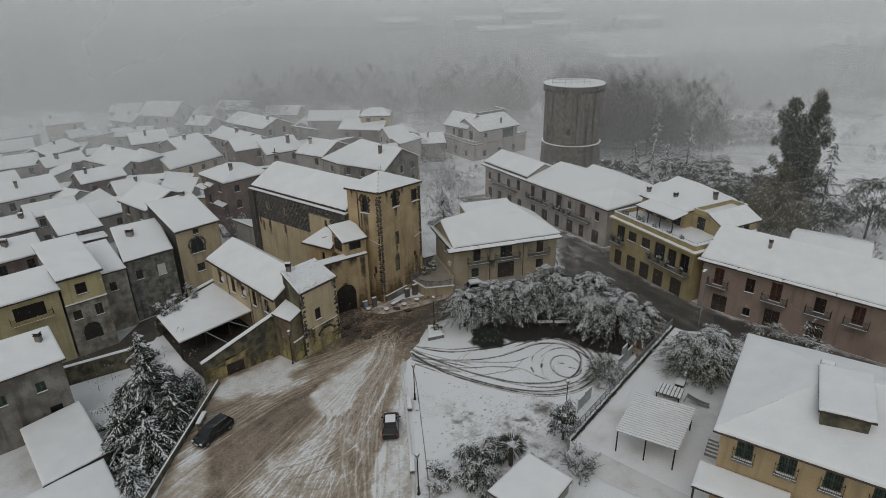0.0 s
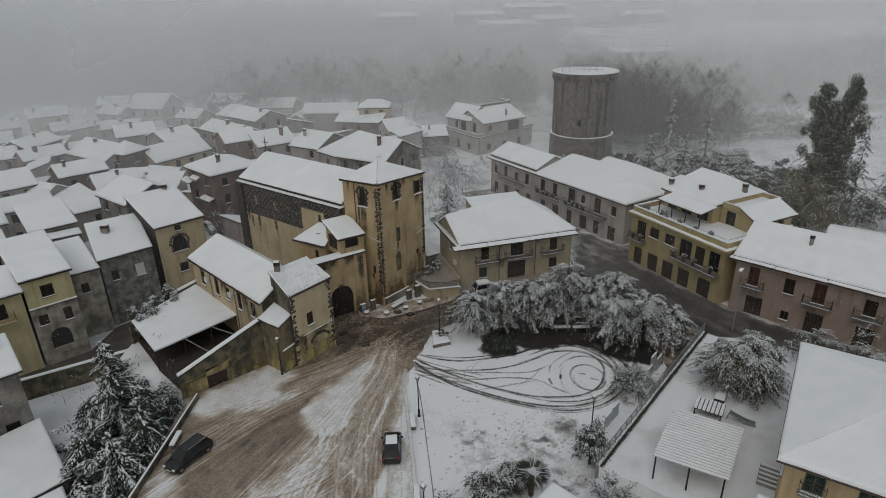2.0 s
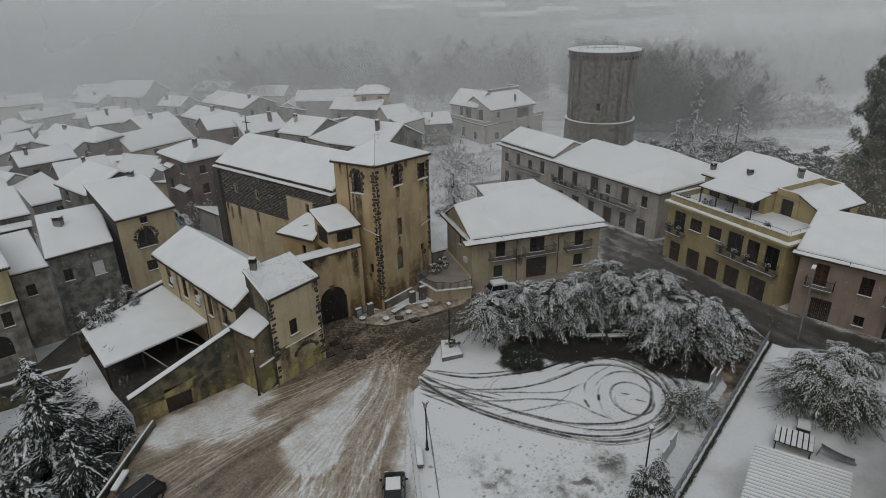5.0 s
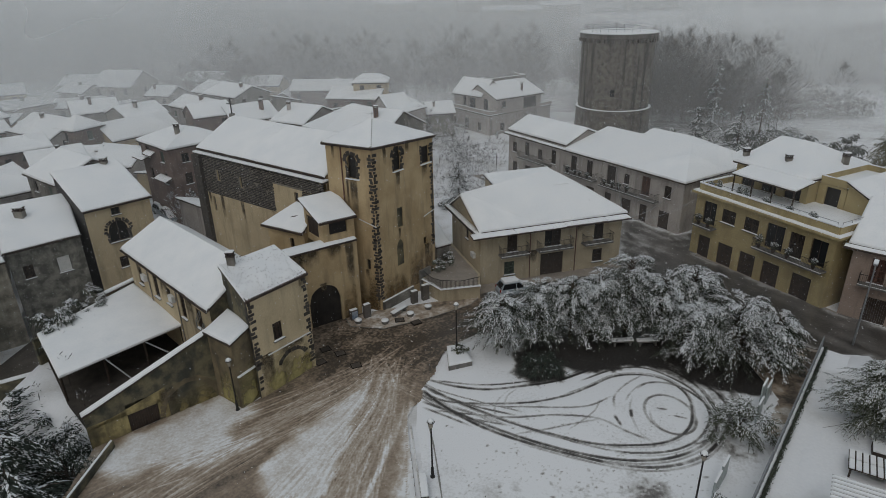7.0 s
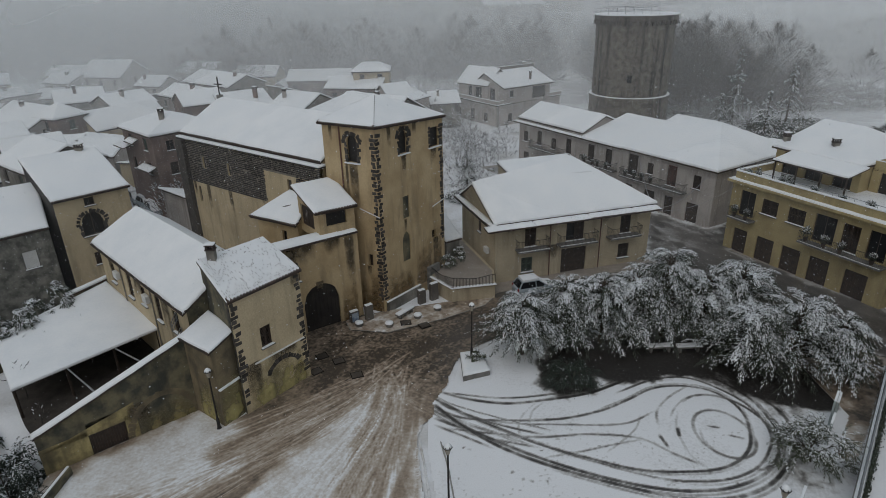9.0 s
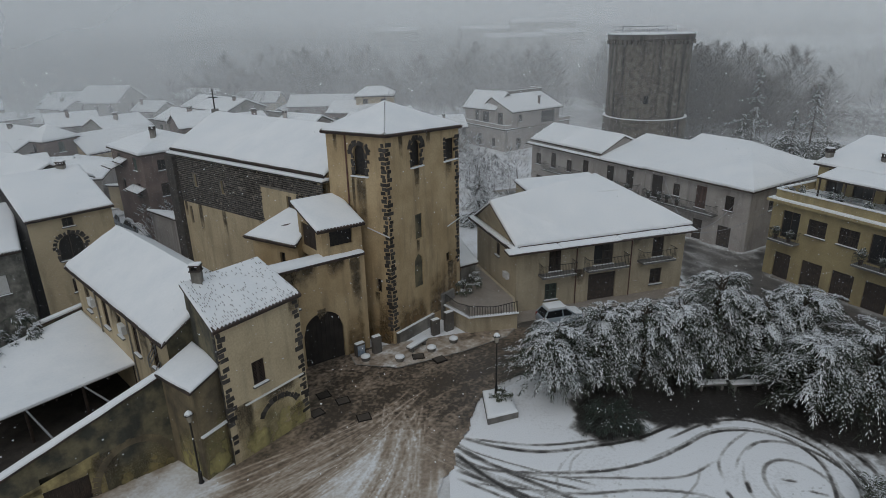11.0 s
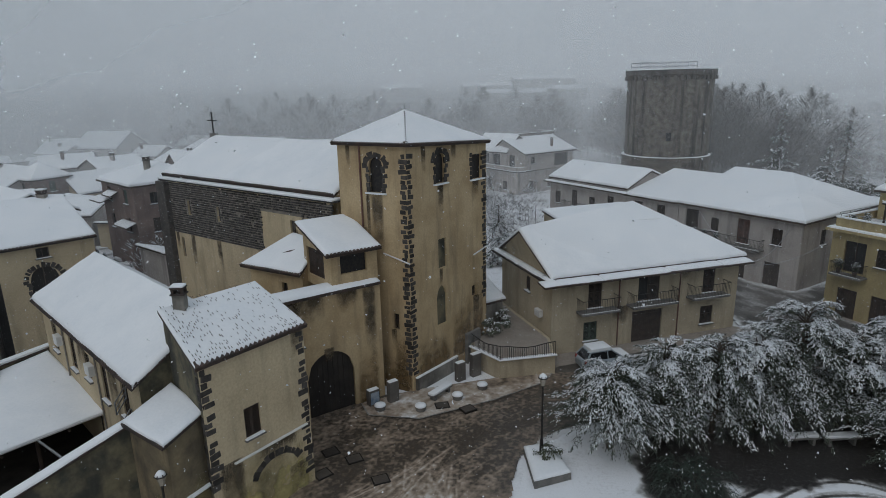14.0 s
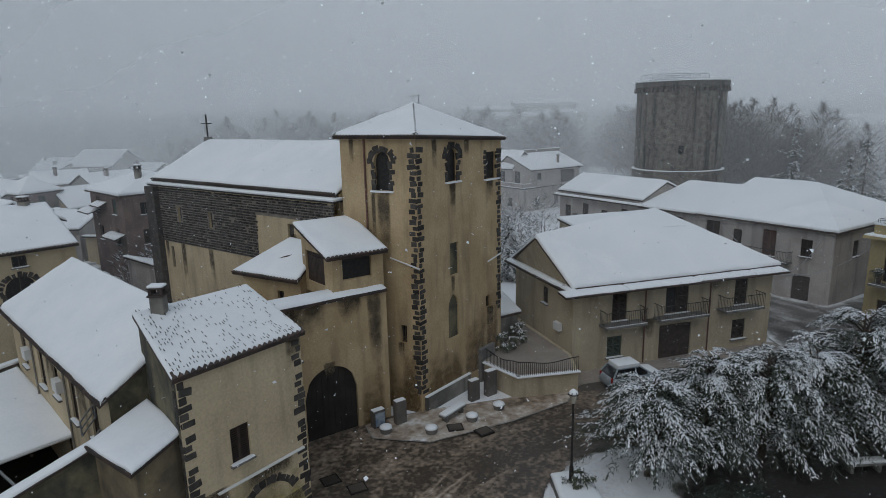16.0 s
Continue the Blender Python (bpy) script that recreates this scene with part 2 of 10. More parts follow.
def ground_z(x, y):
    """The lie of the land: a flat village, a sunken garden beyond the parking edge, hills far off."""
    def s(v):
        v = min(1.0, max(0.0, v))
        return v * v * (3 - 2 * v)
    z = -3.1 * s((-27.2 - x) / 1.2) * s((64 - y) / 5) * s((x + 75) / 15)
    z = min(z, -3.1 * s((-37.6 + 0.36 * max(0, y - 69) - x) / 1.0) * s((98 - y) / 10) * s((x + 75) / 15))
    far = max(0.0, math.hypot(x, y - 80) - 130)
    z += 22 * s(far / 420) * (1 if y > 60 else 0.3) + 0.012 * far * hump(x, y, 0.008)
    if x > 48 and y > 85:
        z -= 2.0 * s((x - 48) / 30)
    return z


# ---- snow and roofs


def steps(length, fine=0.9):
    """Parameters along a length: close together near both ends."""
    n = max(2, int(length / fine))
    inner = [0.5 + (i / n) * (length - 1.0) for i in range(n + 1)] if length > 1.6 else [length * k / 4 for k in range(1, 4)]
    out = [0.0, 0.05, 0.16, 0.3] if length > 1.6 else [0.0]
    return [v / length for v in out + inner + [length - v for v in out[::-1]]]


def snow_sheet(bm, a, b, c, d, thick, sides=(True, True), top=False, lumpy=0.05):
    """Snow on the roof slope a-b (eave), d-c (ridge): rounded and thin at its free edges, with uneven thickness."""
    a, b, c, d = (Vector(p) for p in (a, b, c, d))
    wide, deep = max((b - a).length, (c - d).length), max((d - a).length, (c - b).length)
    us, vs = steps(wide), steps(deep)
    grid = []
    for v in vs:
        row = []
        for u in us:
            p = (a.lerp(b, u)).lerp(d.lerp(c, u), v)
            w = noise.noise((p.x * 1.7, p.y * 1.7, p.z))
            dist = v * deep
            if sides[0]:
                dist = min(dist, u * wide)
            if sides[1]:
                dist = min(dist, (1 - u) * wide)
            if top:
                dist = min(dist, (1 - v) * deep)
            k = min(1.0, dist / 0.3)
            h = thick * (0.25 + 0.75 * math.sqrt(max(0.0, 1 - (1 - k) ** 2))) + lumpy * w * k
            if v == 0.0:
                q = p + (d - a).normalized() * (0.05 + 0.07 * noise.noise((p.x * 2.3, p.y * 2.3, 9.1)))
                p = Vector((q.x, q.y, q.z))
            row.append(bm.verts.new((p.x, p.y, p.z + max(0.02, h))))
        grid.append(row)
    for r0, r1 in zip(grid, grid[1:]):
        for i in range(len(us) - 1):
            q = [r0[i], r0[i + 1], r1[i + 1], r1[i]]
            if (q[2].co - q[3].co).length < 1e-5:
                q = q[:3]
            bm.faces.new(q)
    rim = [grid[0]]
    if sides[0]:
        rim.append([r[0] for r in grid][::-1])
    if sides[1]:
        rim.append([r[-1] for r in grid])
    if top:
        rim.append(grid[-1][::-1])
    for line in rim:
        low = [bm.verts.new((v.co.x, v.co.y, v.co.z - thick * 0.45)) for v in line]
        for i in range(len(line) - 1):
            bm.faces.new((low[i], low[i + 1], line[i + 1], line[i]))


def slab(bm, pts, t):
    """A roof slope of thickness t under the polygon pts."""
    up = [bm.verts.new(p) for p in pts]
    lo = [bm.verts.new((p[0], p[1], p[2] - t)) for p in pts]
    bm.faces.new(up)
    bm.faces.new(lo[::-1])
    for i in range(len(pts)):
        j = (i + 1) % len(pts)
        bm.faces.new((up[i], lo[i], lo[j], up[j]))


def barrel_row(bm, a, b, r=0.11, deep=0.45, up=(0, 0, 0)):
    """The ends of the clay tiles along an eave a-b; up: the way up the slope."""
    a, b, up = Vector(a), Vector(b), Vector(up).normalized()
    n = max(2, int((b - a).length / (2.15 * r)))
    side = (b - a).normalized()
    nor = side.cross(up).normalized()
    if nor.z < 0:
        nor = -nor
    for i in range(n):
        c = a.lerp(b, (i + 0.5) / n)
        ring = []
        for e in (0, deep):
            ring.append([bm.verts.new(c + up * (e - 0.08) + side * (r * math.cos(k * math.pi / 4)) + nor * (r * 0.8 * math.sin(k * math.pi / 4) + 0.01)) for k in range(5)])
        for k in range(4):
            bm.faces.new((ring[0][k], ring[0][k + 1], ring[1][k + 1], ring[1][k]))
        bm.faces.new(ring[0])


# ---- walls with openings
WIN_CACHE = {}


def frame_pos(p0, p1, s, z):
    """A pose on the wall p0-p1: x along it, y into the wall, z up."""
    d = Vector((p1[0] - p0[0], p1[1] - p0[1], 0)).normalized()
    n = Vector((-d.y, d.x, 0))
    m = Matrix((d, n, Vector((0, 0, 1)))).transposed().to_4x4()
    m.translation = Vector((p0[0], p0[1], z)) + d * s
    return m


def window_meshes(w, h, kind):
    """Frame, glass and leaves of a window, x from 0 to w, z from 0 to h, y inwards; shared by all of that size."""
    key = (round(w, 2), round(h, 2), kind)
    if key in WIN_CACHE:
        return WIN_CACHE[key]
    out = []

    def mesh(name, fill, material):
        bm = bmesh.new()
        fill(bm)
        me = bpy.data.meshes.new(name)
        bm.to_mesh(me)
        bm.free()
        me.materials.append(material)
        out.append((name, me))

    t = Matrix.Translation

    def frame_fill(bm):
        for x in (0.035, w - 0.035):
            box(bm, t((x, 0.2, 0)), 0.07, 0.07, h)
        box(bm, t((w / 2, 0.2, 0.07)), 0.055, 0.055, h - 0.14)
        for z in (0.0, h - 0.07):
            box(bm, t((w / 2, 0.2, z)), w - 0.14, 0.065, 0.07)

    def pane_fill(bm):
        box(bm, t((w / 2, 0.225, 0.0)), w, 0.02, h)

    def slats(bm, x0, x1):
        for x in (x0 + 0.03, x1 - 0.03):
            box(bm, t((x, 0.1, 0.02)), 0.06, 0.045, h - 0.04)
        for z in (0.02, h / 2, h - 0.1):
            box(bm, t(((x0 + x1) / 2, 0.1, z)), x1 - x0 - 0.12, 0.045, 0.08)
        n = int((h - 0.2) / 0.09)
        for i in range(n):
            box(bm, t(((x0 + x1) / 2, 0.1, 0.1 + i * (h - 0.2) / n)) @ Matrix.Rotation(0.5, 4, "X"), x1 - x0 - 0.12, 0.012, 0.085)

    leafmat = {"s": WOOD, "g": GREENWOOD, "r": REDWOOD, "d": WOOD, "w": WOOD, "v": IRON, "o": WOOD}[kind[0]]
    if kind[0] in "sgr":
        mesh("frame", frame_fill, leafmat)
        mesh("pane", pane_fill, GLASS)
        if kind[-1] != "h":
            mesh("shutter", lambda bm: slats(bm, 0.01, w / 2 - 0.005), leafmat)
        mesh("shutter", lambda bm: slats(bm, w / 2 + 0.005, w - 0.01), leafmat)
    elif kind[0] == "w":
        mesh("frame", frame_fill, leafmat)
        mesh("pane", pane_fill, GLASS)
    elif kind[0] == "d":
        def leaf(bm, x0, x1):
            n = max(2, int((x1 - x0) / 0.16))
            for i in range(n):
                box(bm, t((x0 + (i + 0.5) * (x1 - x0) / n, 0.16, 0.0)), (x1 - x0) / n - 0.012, 0.04, h)
            for z in (0.25, h - 0.4):
                box(bm, t(((x0 + x1) / 2, 0.13, z)), x1 - x0 - 0.06, 0.03, 0.12)
        mesh("frame", lambda bm: (box(bm, t((0.04, 0.18, 0)), 0.08, 0.09, h), box(bm, t((w - 0.04, 0.18, 0)), 0.08, 0.09, h), box(bm, t((w / 2, 0.18, h - 0.08)), w - 0.16, 0.09, 0.08)), leafmat)
        mesh("door_leaf", lambda bm: leaf(bm, 0.08, w / 2 - 0.004), leafmat)
        mesh("door_leaf", lambda bm: leaf(bm, w / 2 + 0.004, w - 0.08), leafmat)
    else:
        # kind o: a dark sheet fills the opening in place of the unlit inside
        mesh("pane", pane_fill, GLASS if kind[0] != "o" else IRON)
    WIN_CACHE[key] = out
    return out


SILL_CACHE = {}


def add_window(parent, p0, p1, s, z0, w, h, kind, sill=True):
    """A window or door as a part with its pieces under it."""
    m = frame_pos(p0, p1, s, z0)
    meshes = window_meshes(w, h, kind)
    first = None
    for name, me in meshes:
        if first is None:
            ob = new("door" if kind[0] == "d" else "window", me)
            ob.matrix_basis = m
            first = under(ob, parent)
            if name == "pane":
                continue
        else:
            ob = new(name, me)
            ob.parent = first
    if sill and kind[0] != "d":
        key = round(w, 2)
        if key not in SILL_CACHE:
            bm = box(bmesh.new(), Matrix.Translation((w / 2, -0.03, -0.09)), w + 0.24, 0.3, 0.07, 0.012)
            me = bpy.data.meshes.new("sill")
            bm.to_mesh(me)
            bm.free()
            me.materials.append(STONE)
            bm = box(bmesh.new(), Matrix.Translation((w / 2, -0.06, -0.018)), w + 0.16, 0.2, 0.05, 0.02)
            mes = bpy.data.meshes.new("sill_snow")
            bm.to_mesh(mes)
            bm.free()
            mes.materials.append(SNOW)
            SILL_CACHE[key] = (me, mes)
        for name, me in zip(("sill", "sill_snow"), SILL_CACHE[key]):
            ob = new(name, me)
            ob.parent = first
    return first


def wall_panel(bm, p0, p1, z0, z1a, z1b, holes, deep=0.26):
    """The outer skin of a wall from p0 to p1, with openings that go in by deep; its top runs from z1a to z1b."""
    m = frame_pos(p0, p1, 0, 0)
    length = (Vector(p1[:2]) - Vector(p0[:2])).length
    zt = min(z1a, z1b)
    xs = sorted({0.0, length, *[v for h in holes for v in (h[0], h[0] + h[2])]})
    zs = sorted({z0, zt, *[v for h in holes for v in (h[1], h[1] + h[3])]})

    def face(pts):
        bm.faces.new([bm.verts.new(m @ Vector(p)) for p in pts])

    for x0, x1 in zip(xs, xs[1:]):
        for a, b in zip(zs, zs[1:]):
            cx, cz = (x0 + x1) / 2, (a + b) / 2
            if not any(h[0] < cx < h[0] + h[2] and h[1] < cz < h[1] + h[3] for h in holes):
                face([(x0, 0, a), (x1, 0, a), (x1, 0, b), (x0, 0, b)])
    for x, z, w, h in holes:
        a, b, c, d = (x, z), (x + w, z), (x + w, z + h), (x, z + h)
        for p, q in ((a, b), (b, c), (c, d), (d, a)):
            face([(p[0], 0, p[1]), (q[0], 0, q[1]), (q[0], deep, q[1]), (p[0], deep, p[1])])
    if z1a != z1b:
        hi = (0, 0, z1a) if z1a > z1b else (length, 0, z1b)
        face([(0, 0, zt), (length, 0, zt), hi])


def offset_quad(p, over):
    """The four corners of a footprint pushed out by over (front, right, back, left)."""
    pts = [Vector(q[:2]) for q in p]
    lines = []
    for i in range(4):
        a, b = pts[i], pts[(i + 1) % 4]
        d = (b - a).normalized()
        lines.append((a + Vector((d.y, -d.x)) * over[i], d))
    out = []
    for i in range(4):
        (a, d), (b, e) = lines[i - 1], lines[i]
        den = d.x * e.y - d.y * e.x
        k = ((b.x - a.x) * e.y - (b.y - a.y) * e.x) / den
        out.append(a + d * k)
    return out


def chimney(parent, x, y, z0, z1, w=0.6, material=None):
    bm = box(bmesh.new(), Matrix.Translation((x, y, z0)), w, w * 0.8, z1 - z0, 0.02)
    ch = part("chimney", bm, material or CREAM, parent)
    bm = box(bmesh.new(), Matrix.Translation((x, y, z1)), w + 0.12, w * 0.8 + 0.12, 0.07, 0.015)
    for dx, dy in ((-1, -1), (1, -1), (1, 1), (-1, 1)):
        box(bm, Matrix.Translation((x + dx * w * 0.4, y + dy * w * 0.3, z1 + 0.09)), 0.12, 0.12, 0.22)
    box(bm, Matrix.Translation((x, y, z1 + 0.31)), w + 0.1, w * 0.8 + 0.1, 0.06, 0.015)
    part("chimney_cap", bm, TILE, ch)
    bm = box(bmesh.new(), Matrix.Translation((x, y, z1 + 0.37)), w + 0.06, w * 0.8 + 0.06, 0.11, 0.045)
    part("snow", bm, SNOW, ch, smooth=True)


def house(label, p, ze, zr, walls, wins=(), zb=-0.4, ridge=0.5, hip=(0.0, 0.0), over=(0.45, 0.3, 0.45, 0.3), thick=0.2, chimneys=(), tiles=False, group="", name="house", category="house", peaks=None, roofmat=None):
    """A house on the footprint p (front left, front right, back right, back left as one faces its front); eaves on front and back."""
    cx, cy = sum(q[0] for q in p) / 4, sum(q[1] for q in p) / 4
    e = thing(name, (cx, cy, zb), label, category, group)
    P = [Vector(q[:2]) for q in p]
    r0, r1 = P[0].lerp(P[3], ridge), P[1].lerp(P[2], ridge)
    shed = ridge >= 0.99
    span = (r1 - r0).length
    d = (r1 - r0).normalized()
    # ridge ends; a gable's end overhangs the wall, a hip's end lies inside
    ra = r0 + d * (hip[0] if hip[0] else -over[3])
    rb = r1 - d * (hip[1] if hip[1] else -over[1])
    if peaks:
        ra, rb = Vector(peaks[0][:2]), Vector(peaks[1][:2])
    za, zb2 = (peaks[0][2], peaks[1][2]) if peaks else (zr, zr)
    E = offset_quad(p, over)
    half = max(0.5, (P[3] - P[0]).length * ridge)
    drop = (zr - ze) / half * over[0]
    ez = [ze - drop] * 4
    if shed:
        ez[2] = ez[3] = zr
    pts = [(E[i].x, E[i].y, ez[i]) for i in range(4)]
    A, B = (ra.x, ra.y, za), (rb.x, rb.y, zb2)
    bm, bs = bmesh.new(), bmesh.new()
    if shed:
        slab(bm, pts, 0.16)
        snow_sheet(bs, *pts, thick, (True, True), True)
    else:
        slab(bm, [pts[0], pts[1], B, A], 0.16)
        slab(bm, [pts[2], pts[3], A, B], 0.16)
        snow_sheet(bs, pts[0], pts[1], B, A, thick, (not hip[0], not hip[1]))
        snow_sheet(bs, pts[2], pts[3], A, B, thick, (not hip[1], not hip[0]))
        if hip[0]:
            slab(bm, [pts[3], pts[0], A], 0.16)
            snow_sheet(bs, pts[3], pts[0], A, A, thick, (False, False))
        if hip[1]:
            slab(bm, [pts[1], pts[2], B], 0.16)
            snow_sheet(bs, pts[1], pts[2], B, B, thick, (False, False))
    roof = part("roof", bm, roofmat or TILE, e)
    part("snow_cover", bs, SNOW, roof, "smooth fresh snow layer", smooth=True)
    if tiles:
        bm = bmesh.new()
        up = Vector(A) - Vector(pts[0])
        mid = (Vector(A) + Vector(B)) / 2 - (Vector(pts[0]) + Vector(pts[1])) / 2 if not shed else Vector(pts[3]) - Vector(pts[0])
        barrel_row(bm, pts[0], pts[1], up=mid)
        if hip[0]:
            barrel_row(bm, pts[3], pts[0], up=Vector(A) - (Vector(pts[3]) + Vector(pts[0])) / 2)
        if hip[1]:
            barrel_row(bm, pts[1], pts[2], up=Vector(B) - (Vector(pts[1]) + Vector(pts[2])) / 2)
        tagged(part("eave_tiles", bm, TILE, roof, "row of clay barrel tiles at the eave"), kind="stuff")
    # walls; the gables rise to the ridge
    tops = [(ze, ze), (ze, ze), (ze, ze), (ze, ze)]
    if shed:
        tops = [(ze, ze), (ze, zr), (zr, zr), (zr, ze)]
    for i in range(4):
        a, b = p[i], p[(i + 1) % 4]
        holes = [(w[1], w[2], w[3], w[4]) for w in wins if w[0] == i]
        bm = bmesh.new()
        wall_panel(bm, a, b, zb, tops[i][0] - 0.02, tops[i][1] - 0.02, holes)
        if not shed and ((i == 1 and not hip[1]) or (i == 3 and not hip[0])):
            r = (r1, zb2) if i == 1 else (r0, za)
            q = peaks[0] if (peaks and i == 3) else (peaks[1] if peaks else (r[0].x, r[0].y, r[1]))
            bm.faces.new([bm.verts.new(v) for v in ((a[0], a[1], ze - 0.02), (b[0], b[1], ze - 0.02), (q[0], q[1], q[2] - 0.15))])
        ob = part("wall", bm, walls[i % len(walls)], e)
        for w in wins:
            if w[0] == i:
                add_window(ob if False else e, a, b, w[1], w[2], w[3], w[4], w[5], sill=(w[5][0] in "sgrwv"))
    for c in chimneys:
        chimney(e, *c)
    return e


def balcony(parent, p0, p1, s, z, w, deep=1.0, h=1.0, slabmat=None):
    """A slab with an iron railing on the wall p0-p1 from s on, w wide."""
    m = frame_pos(p0, p1, s, z)
    bm = box(bmesh.new(), m @ Matrix.Translation((w / 2, -deep / 2, -0.16)), w, deep, 0.15, 0.02)
    b = part("balcony", bm, slabmat or STONE, parent)
    bm = bmesh.new()
    for x, y0, y1 in ((0.03, -deep + 0.03, 0), (w - 0.03, -deep + 0.03, 0)):
        tube(bm, m @ Vector((x, y0, h)), m @ Vector((x, y1, h)), 0.025, seg=6)
        for k in range(int(deep / 0.14)):
            tube(bm, m @ Vector((x, y0 + k * 0.14, 0)), m @ Vector((x, y0 + k * 0.14, h)), 0.012, seg=4)
    tube(bm, m @ Vector((0.03, -deep + 0.03, h)), m @ Vector((w - 0.03, -deep + 0.03, h)), 0.025, seg=6)
    n = int(w / 0.14)
    for k in range(n + 1):
        tube(bm, m @ Vector((0.03 + k * (w - 0.06) / n, -deep + 0.03, 0)), m @ Vector((0.03 + k * (w - 0.06) / n, -deep + 0.03, h)), 0.012, seg=4)
    part("railing", bm, IRON, b, "black wrought-iron railing")
    bm = box(bmesh.new(), m @ Matrix.Translation((w / 2, -deep + 0.07, -0.005)), w - 0.06, 0.09, 0.035, 0.015)
    part("snow", bm, SNOW, b)
    return b

# ---------------------------------------------------------------- ground
from mathutils.geometry import tessellate_polygon


def axis(lo, hi, a, b, fine, coarse):
    v = list(np.arange(a, b + 0.01, fine))
    lo_side, x, s = [], a, fine
    while x > lo:
        s = min(coarse, s * 1.25)
        x -= s
        lo_side.append(x)
    hi_side, x, s = [], b, fine
    while x < hi:
        s = min(coarse, s * 1.25)
        x += s
        hi_side.append(x)
    return lo_side[::-1] + v + hi_side


def garden_z(x, y):
    """The raised garden beyond the fence."""
    def s(v):
        v = min(1.0, max(0.0, v))
        return v * v * (3 - 2 * v)
    d = ((x - 11.8) * 19.5 - (y - 46.0) * 16.5) / 25.5
    lane = ((x - 35.0) * 15.6 + (y - 74.2) * 16.5) / 22.7
    return 1.6 * s((-6.6 - lane) / 1.2) * s((d - 0.1) / 0.7) * s((68 - y) / 6) * s((y + 20) / 20)


def land(x, y):
    return ground_z(x, y) + garden_z(x, y)


gx, gy = axis(-1100, 1100, -78, 78, 0.9, 60), axis(-300, 1500, 24, 178, 0.9, 60)
nx = len(gx)
gv = [(x, y, land(x, y) + 0.03 * hump(x, y, 0.9) - 0.03) for y in gy for x in gx]
gf = [(j * nx + i, j * nx + i + 1, (j + 1) * nx + i + 1, (j + 1) * nx + i) for j in range(len(gy) - 1) for i in range(nx - 1)]
tagged(raw("ground", gv, gf, SNOW_THIN, None, True), "snow-covered ground with thin patches of bare earth", "ground", kind="structure")


def sheet(name, pts, z, material, label, category, kind="structure", parent=None):
    bm = bmesh.new()
    vs = [bm.verts.new((x, y, z)) for x, y in pts]
    for tri in tessellate_polygon([[Vector((x, y, 0)) for x, y in pts]]):
        bm.faces.new([vs[i] for i in tri])
    bmesh.ops.recalc_face_normals(bm, faces=bm.faces)
    for f in bm.faces:
        if f.normal.z < 0:
            f.normal_flip()
    if parent is not None:
        return part(name, bm, material, parent, label)
    return tagged(part(name, bm, material, None), label, category, kind=kind)


sheet("road", [(-2.85, 27), (-3.3, 42), (-4.1, 50), (-5.0, 57.3), (-5.7, 61.5), (-5.0, 64.6), (-3.4, 67), (-2.6, 69.5), (0.5, 71.8), (5, 73), (11, 75), (18, 74.6), (24, 70.6), (29, 66.8), (36, 66.8), (35.2, 74), (27.5, 88), (27.2, 94.3), (9, 124), (3, 122), (17, 97), (18.6, 86), (17.4, 86.5), (1.7, 81.9), (1.2, 78.9), (-2.6, 78.2), (-8.4, 76.7), (-11, 76.2), (-15.6, 73.0), (-12.9, 67.2), (-17.8, 61.8), (-19.6, 63.9), (-27.2, 57.9), (-26.2, 44), (-25.3, 27)], 0.02, SLUSH,
      "brown slushy road surface churned up by traffic", "road")
sheet("street_surface", [(-4.6, 65.2), (-3.0, 67.2), (-2.0, 70.6), (0.4, 72.3), (5, 73.5), (12, 75.4), (19, 75.0), (25, 71.0), (30, 67.6), (34.5, 67.8), (34.8, 73.6), (27.0, 88), (26.6, 94.3), (9, 122.6), (4, 121), (18.4, 95), (18.0, 85.6), (16, 84.2), (1.9, 79.9), (-2.6, 76.4), (-8.7, 73.6), (-11.5, 74.2), (-14.6, 72.6), (-12.7, 67.6), (-10.5, 66.6)], 0.026, DARKSLUSH,
      "dark wet street with melted snow and slush", "road")
sheet("side_street", [(29.6, 67.6), (31.4, 69.9), (35.0, 74.0), (51.4, 58.4), (62, 48.6), (58, 44.4), (47.2, 54.4), (36.5, 64.2)], 0.029, DARKSLUSH, "dark wet lane in front of the pink house", "road")
sheet("lower_street", [(-56, 60.6), (-47.4, 64.8), (-38.2, 70.4), (-36.6, 76.5), (-37.2, 82), (-34.2, 88), (-39.5, 83.8), (-44.4, 78), (-44.9, 72.2), (-48.6, 68.8), (-55, 63.2)], -3.07, DARKSLUSH, "dark wet sunken street below the stone houses", "road")
sheet("garden_drive", [(12.7, 44.6), (14.4, 43.6), (20.4, 38.4), (19.0, 36.4), (13.2, 40.6), (11.4, 42.6)], 1.615, PATCH, "trodden grey garden drive with thin snow", "path")
sheet("pavement", [(-11.8, 75.2), (-11.2, 73.7), (-8, 73.1), (-3.2, 75.2), (0.4, 77.4), (1.3, 78.9), (-2.6, 78.3), (-8.5, 76.8)], 0.095, CONCRETE, "snow-dusted pavement at the foot of the bell tower", "pavement")

# ---- lines left by tyres: narrow bands that follow the drivers' curves


def spline(pts, n):
    """A smooth line through the points."""
    out, P = [], [Vector(p) for p in pts]
    P = [P[0] * 2 - P[1]] + P + [P[-1] * 2 - P[-2]]
    for i in range(1, len(P) - 2):
        for k in range(n):
            t = k / n
            a, b, c, d = P[i - 1:i + 3]
            out.append(0.5 * ((2 * b) + (c - a) * t + (2 * a - 5 * b + 4 * c - d) * t * t + (3 * b - a - 3 * c + d) * t ** 3))
    return out + [P[-2]]


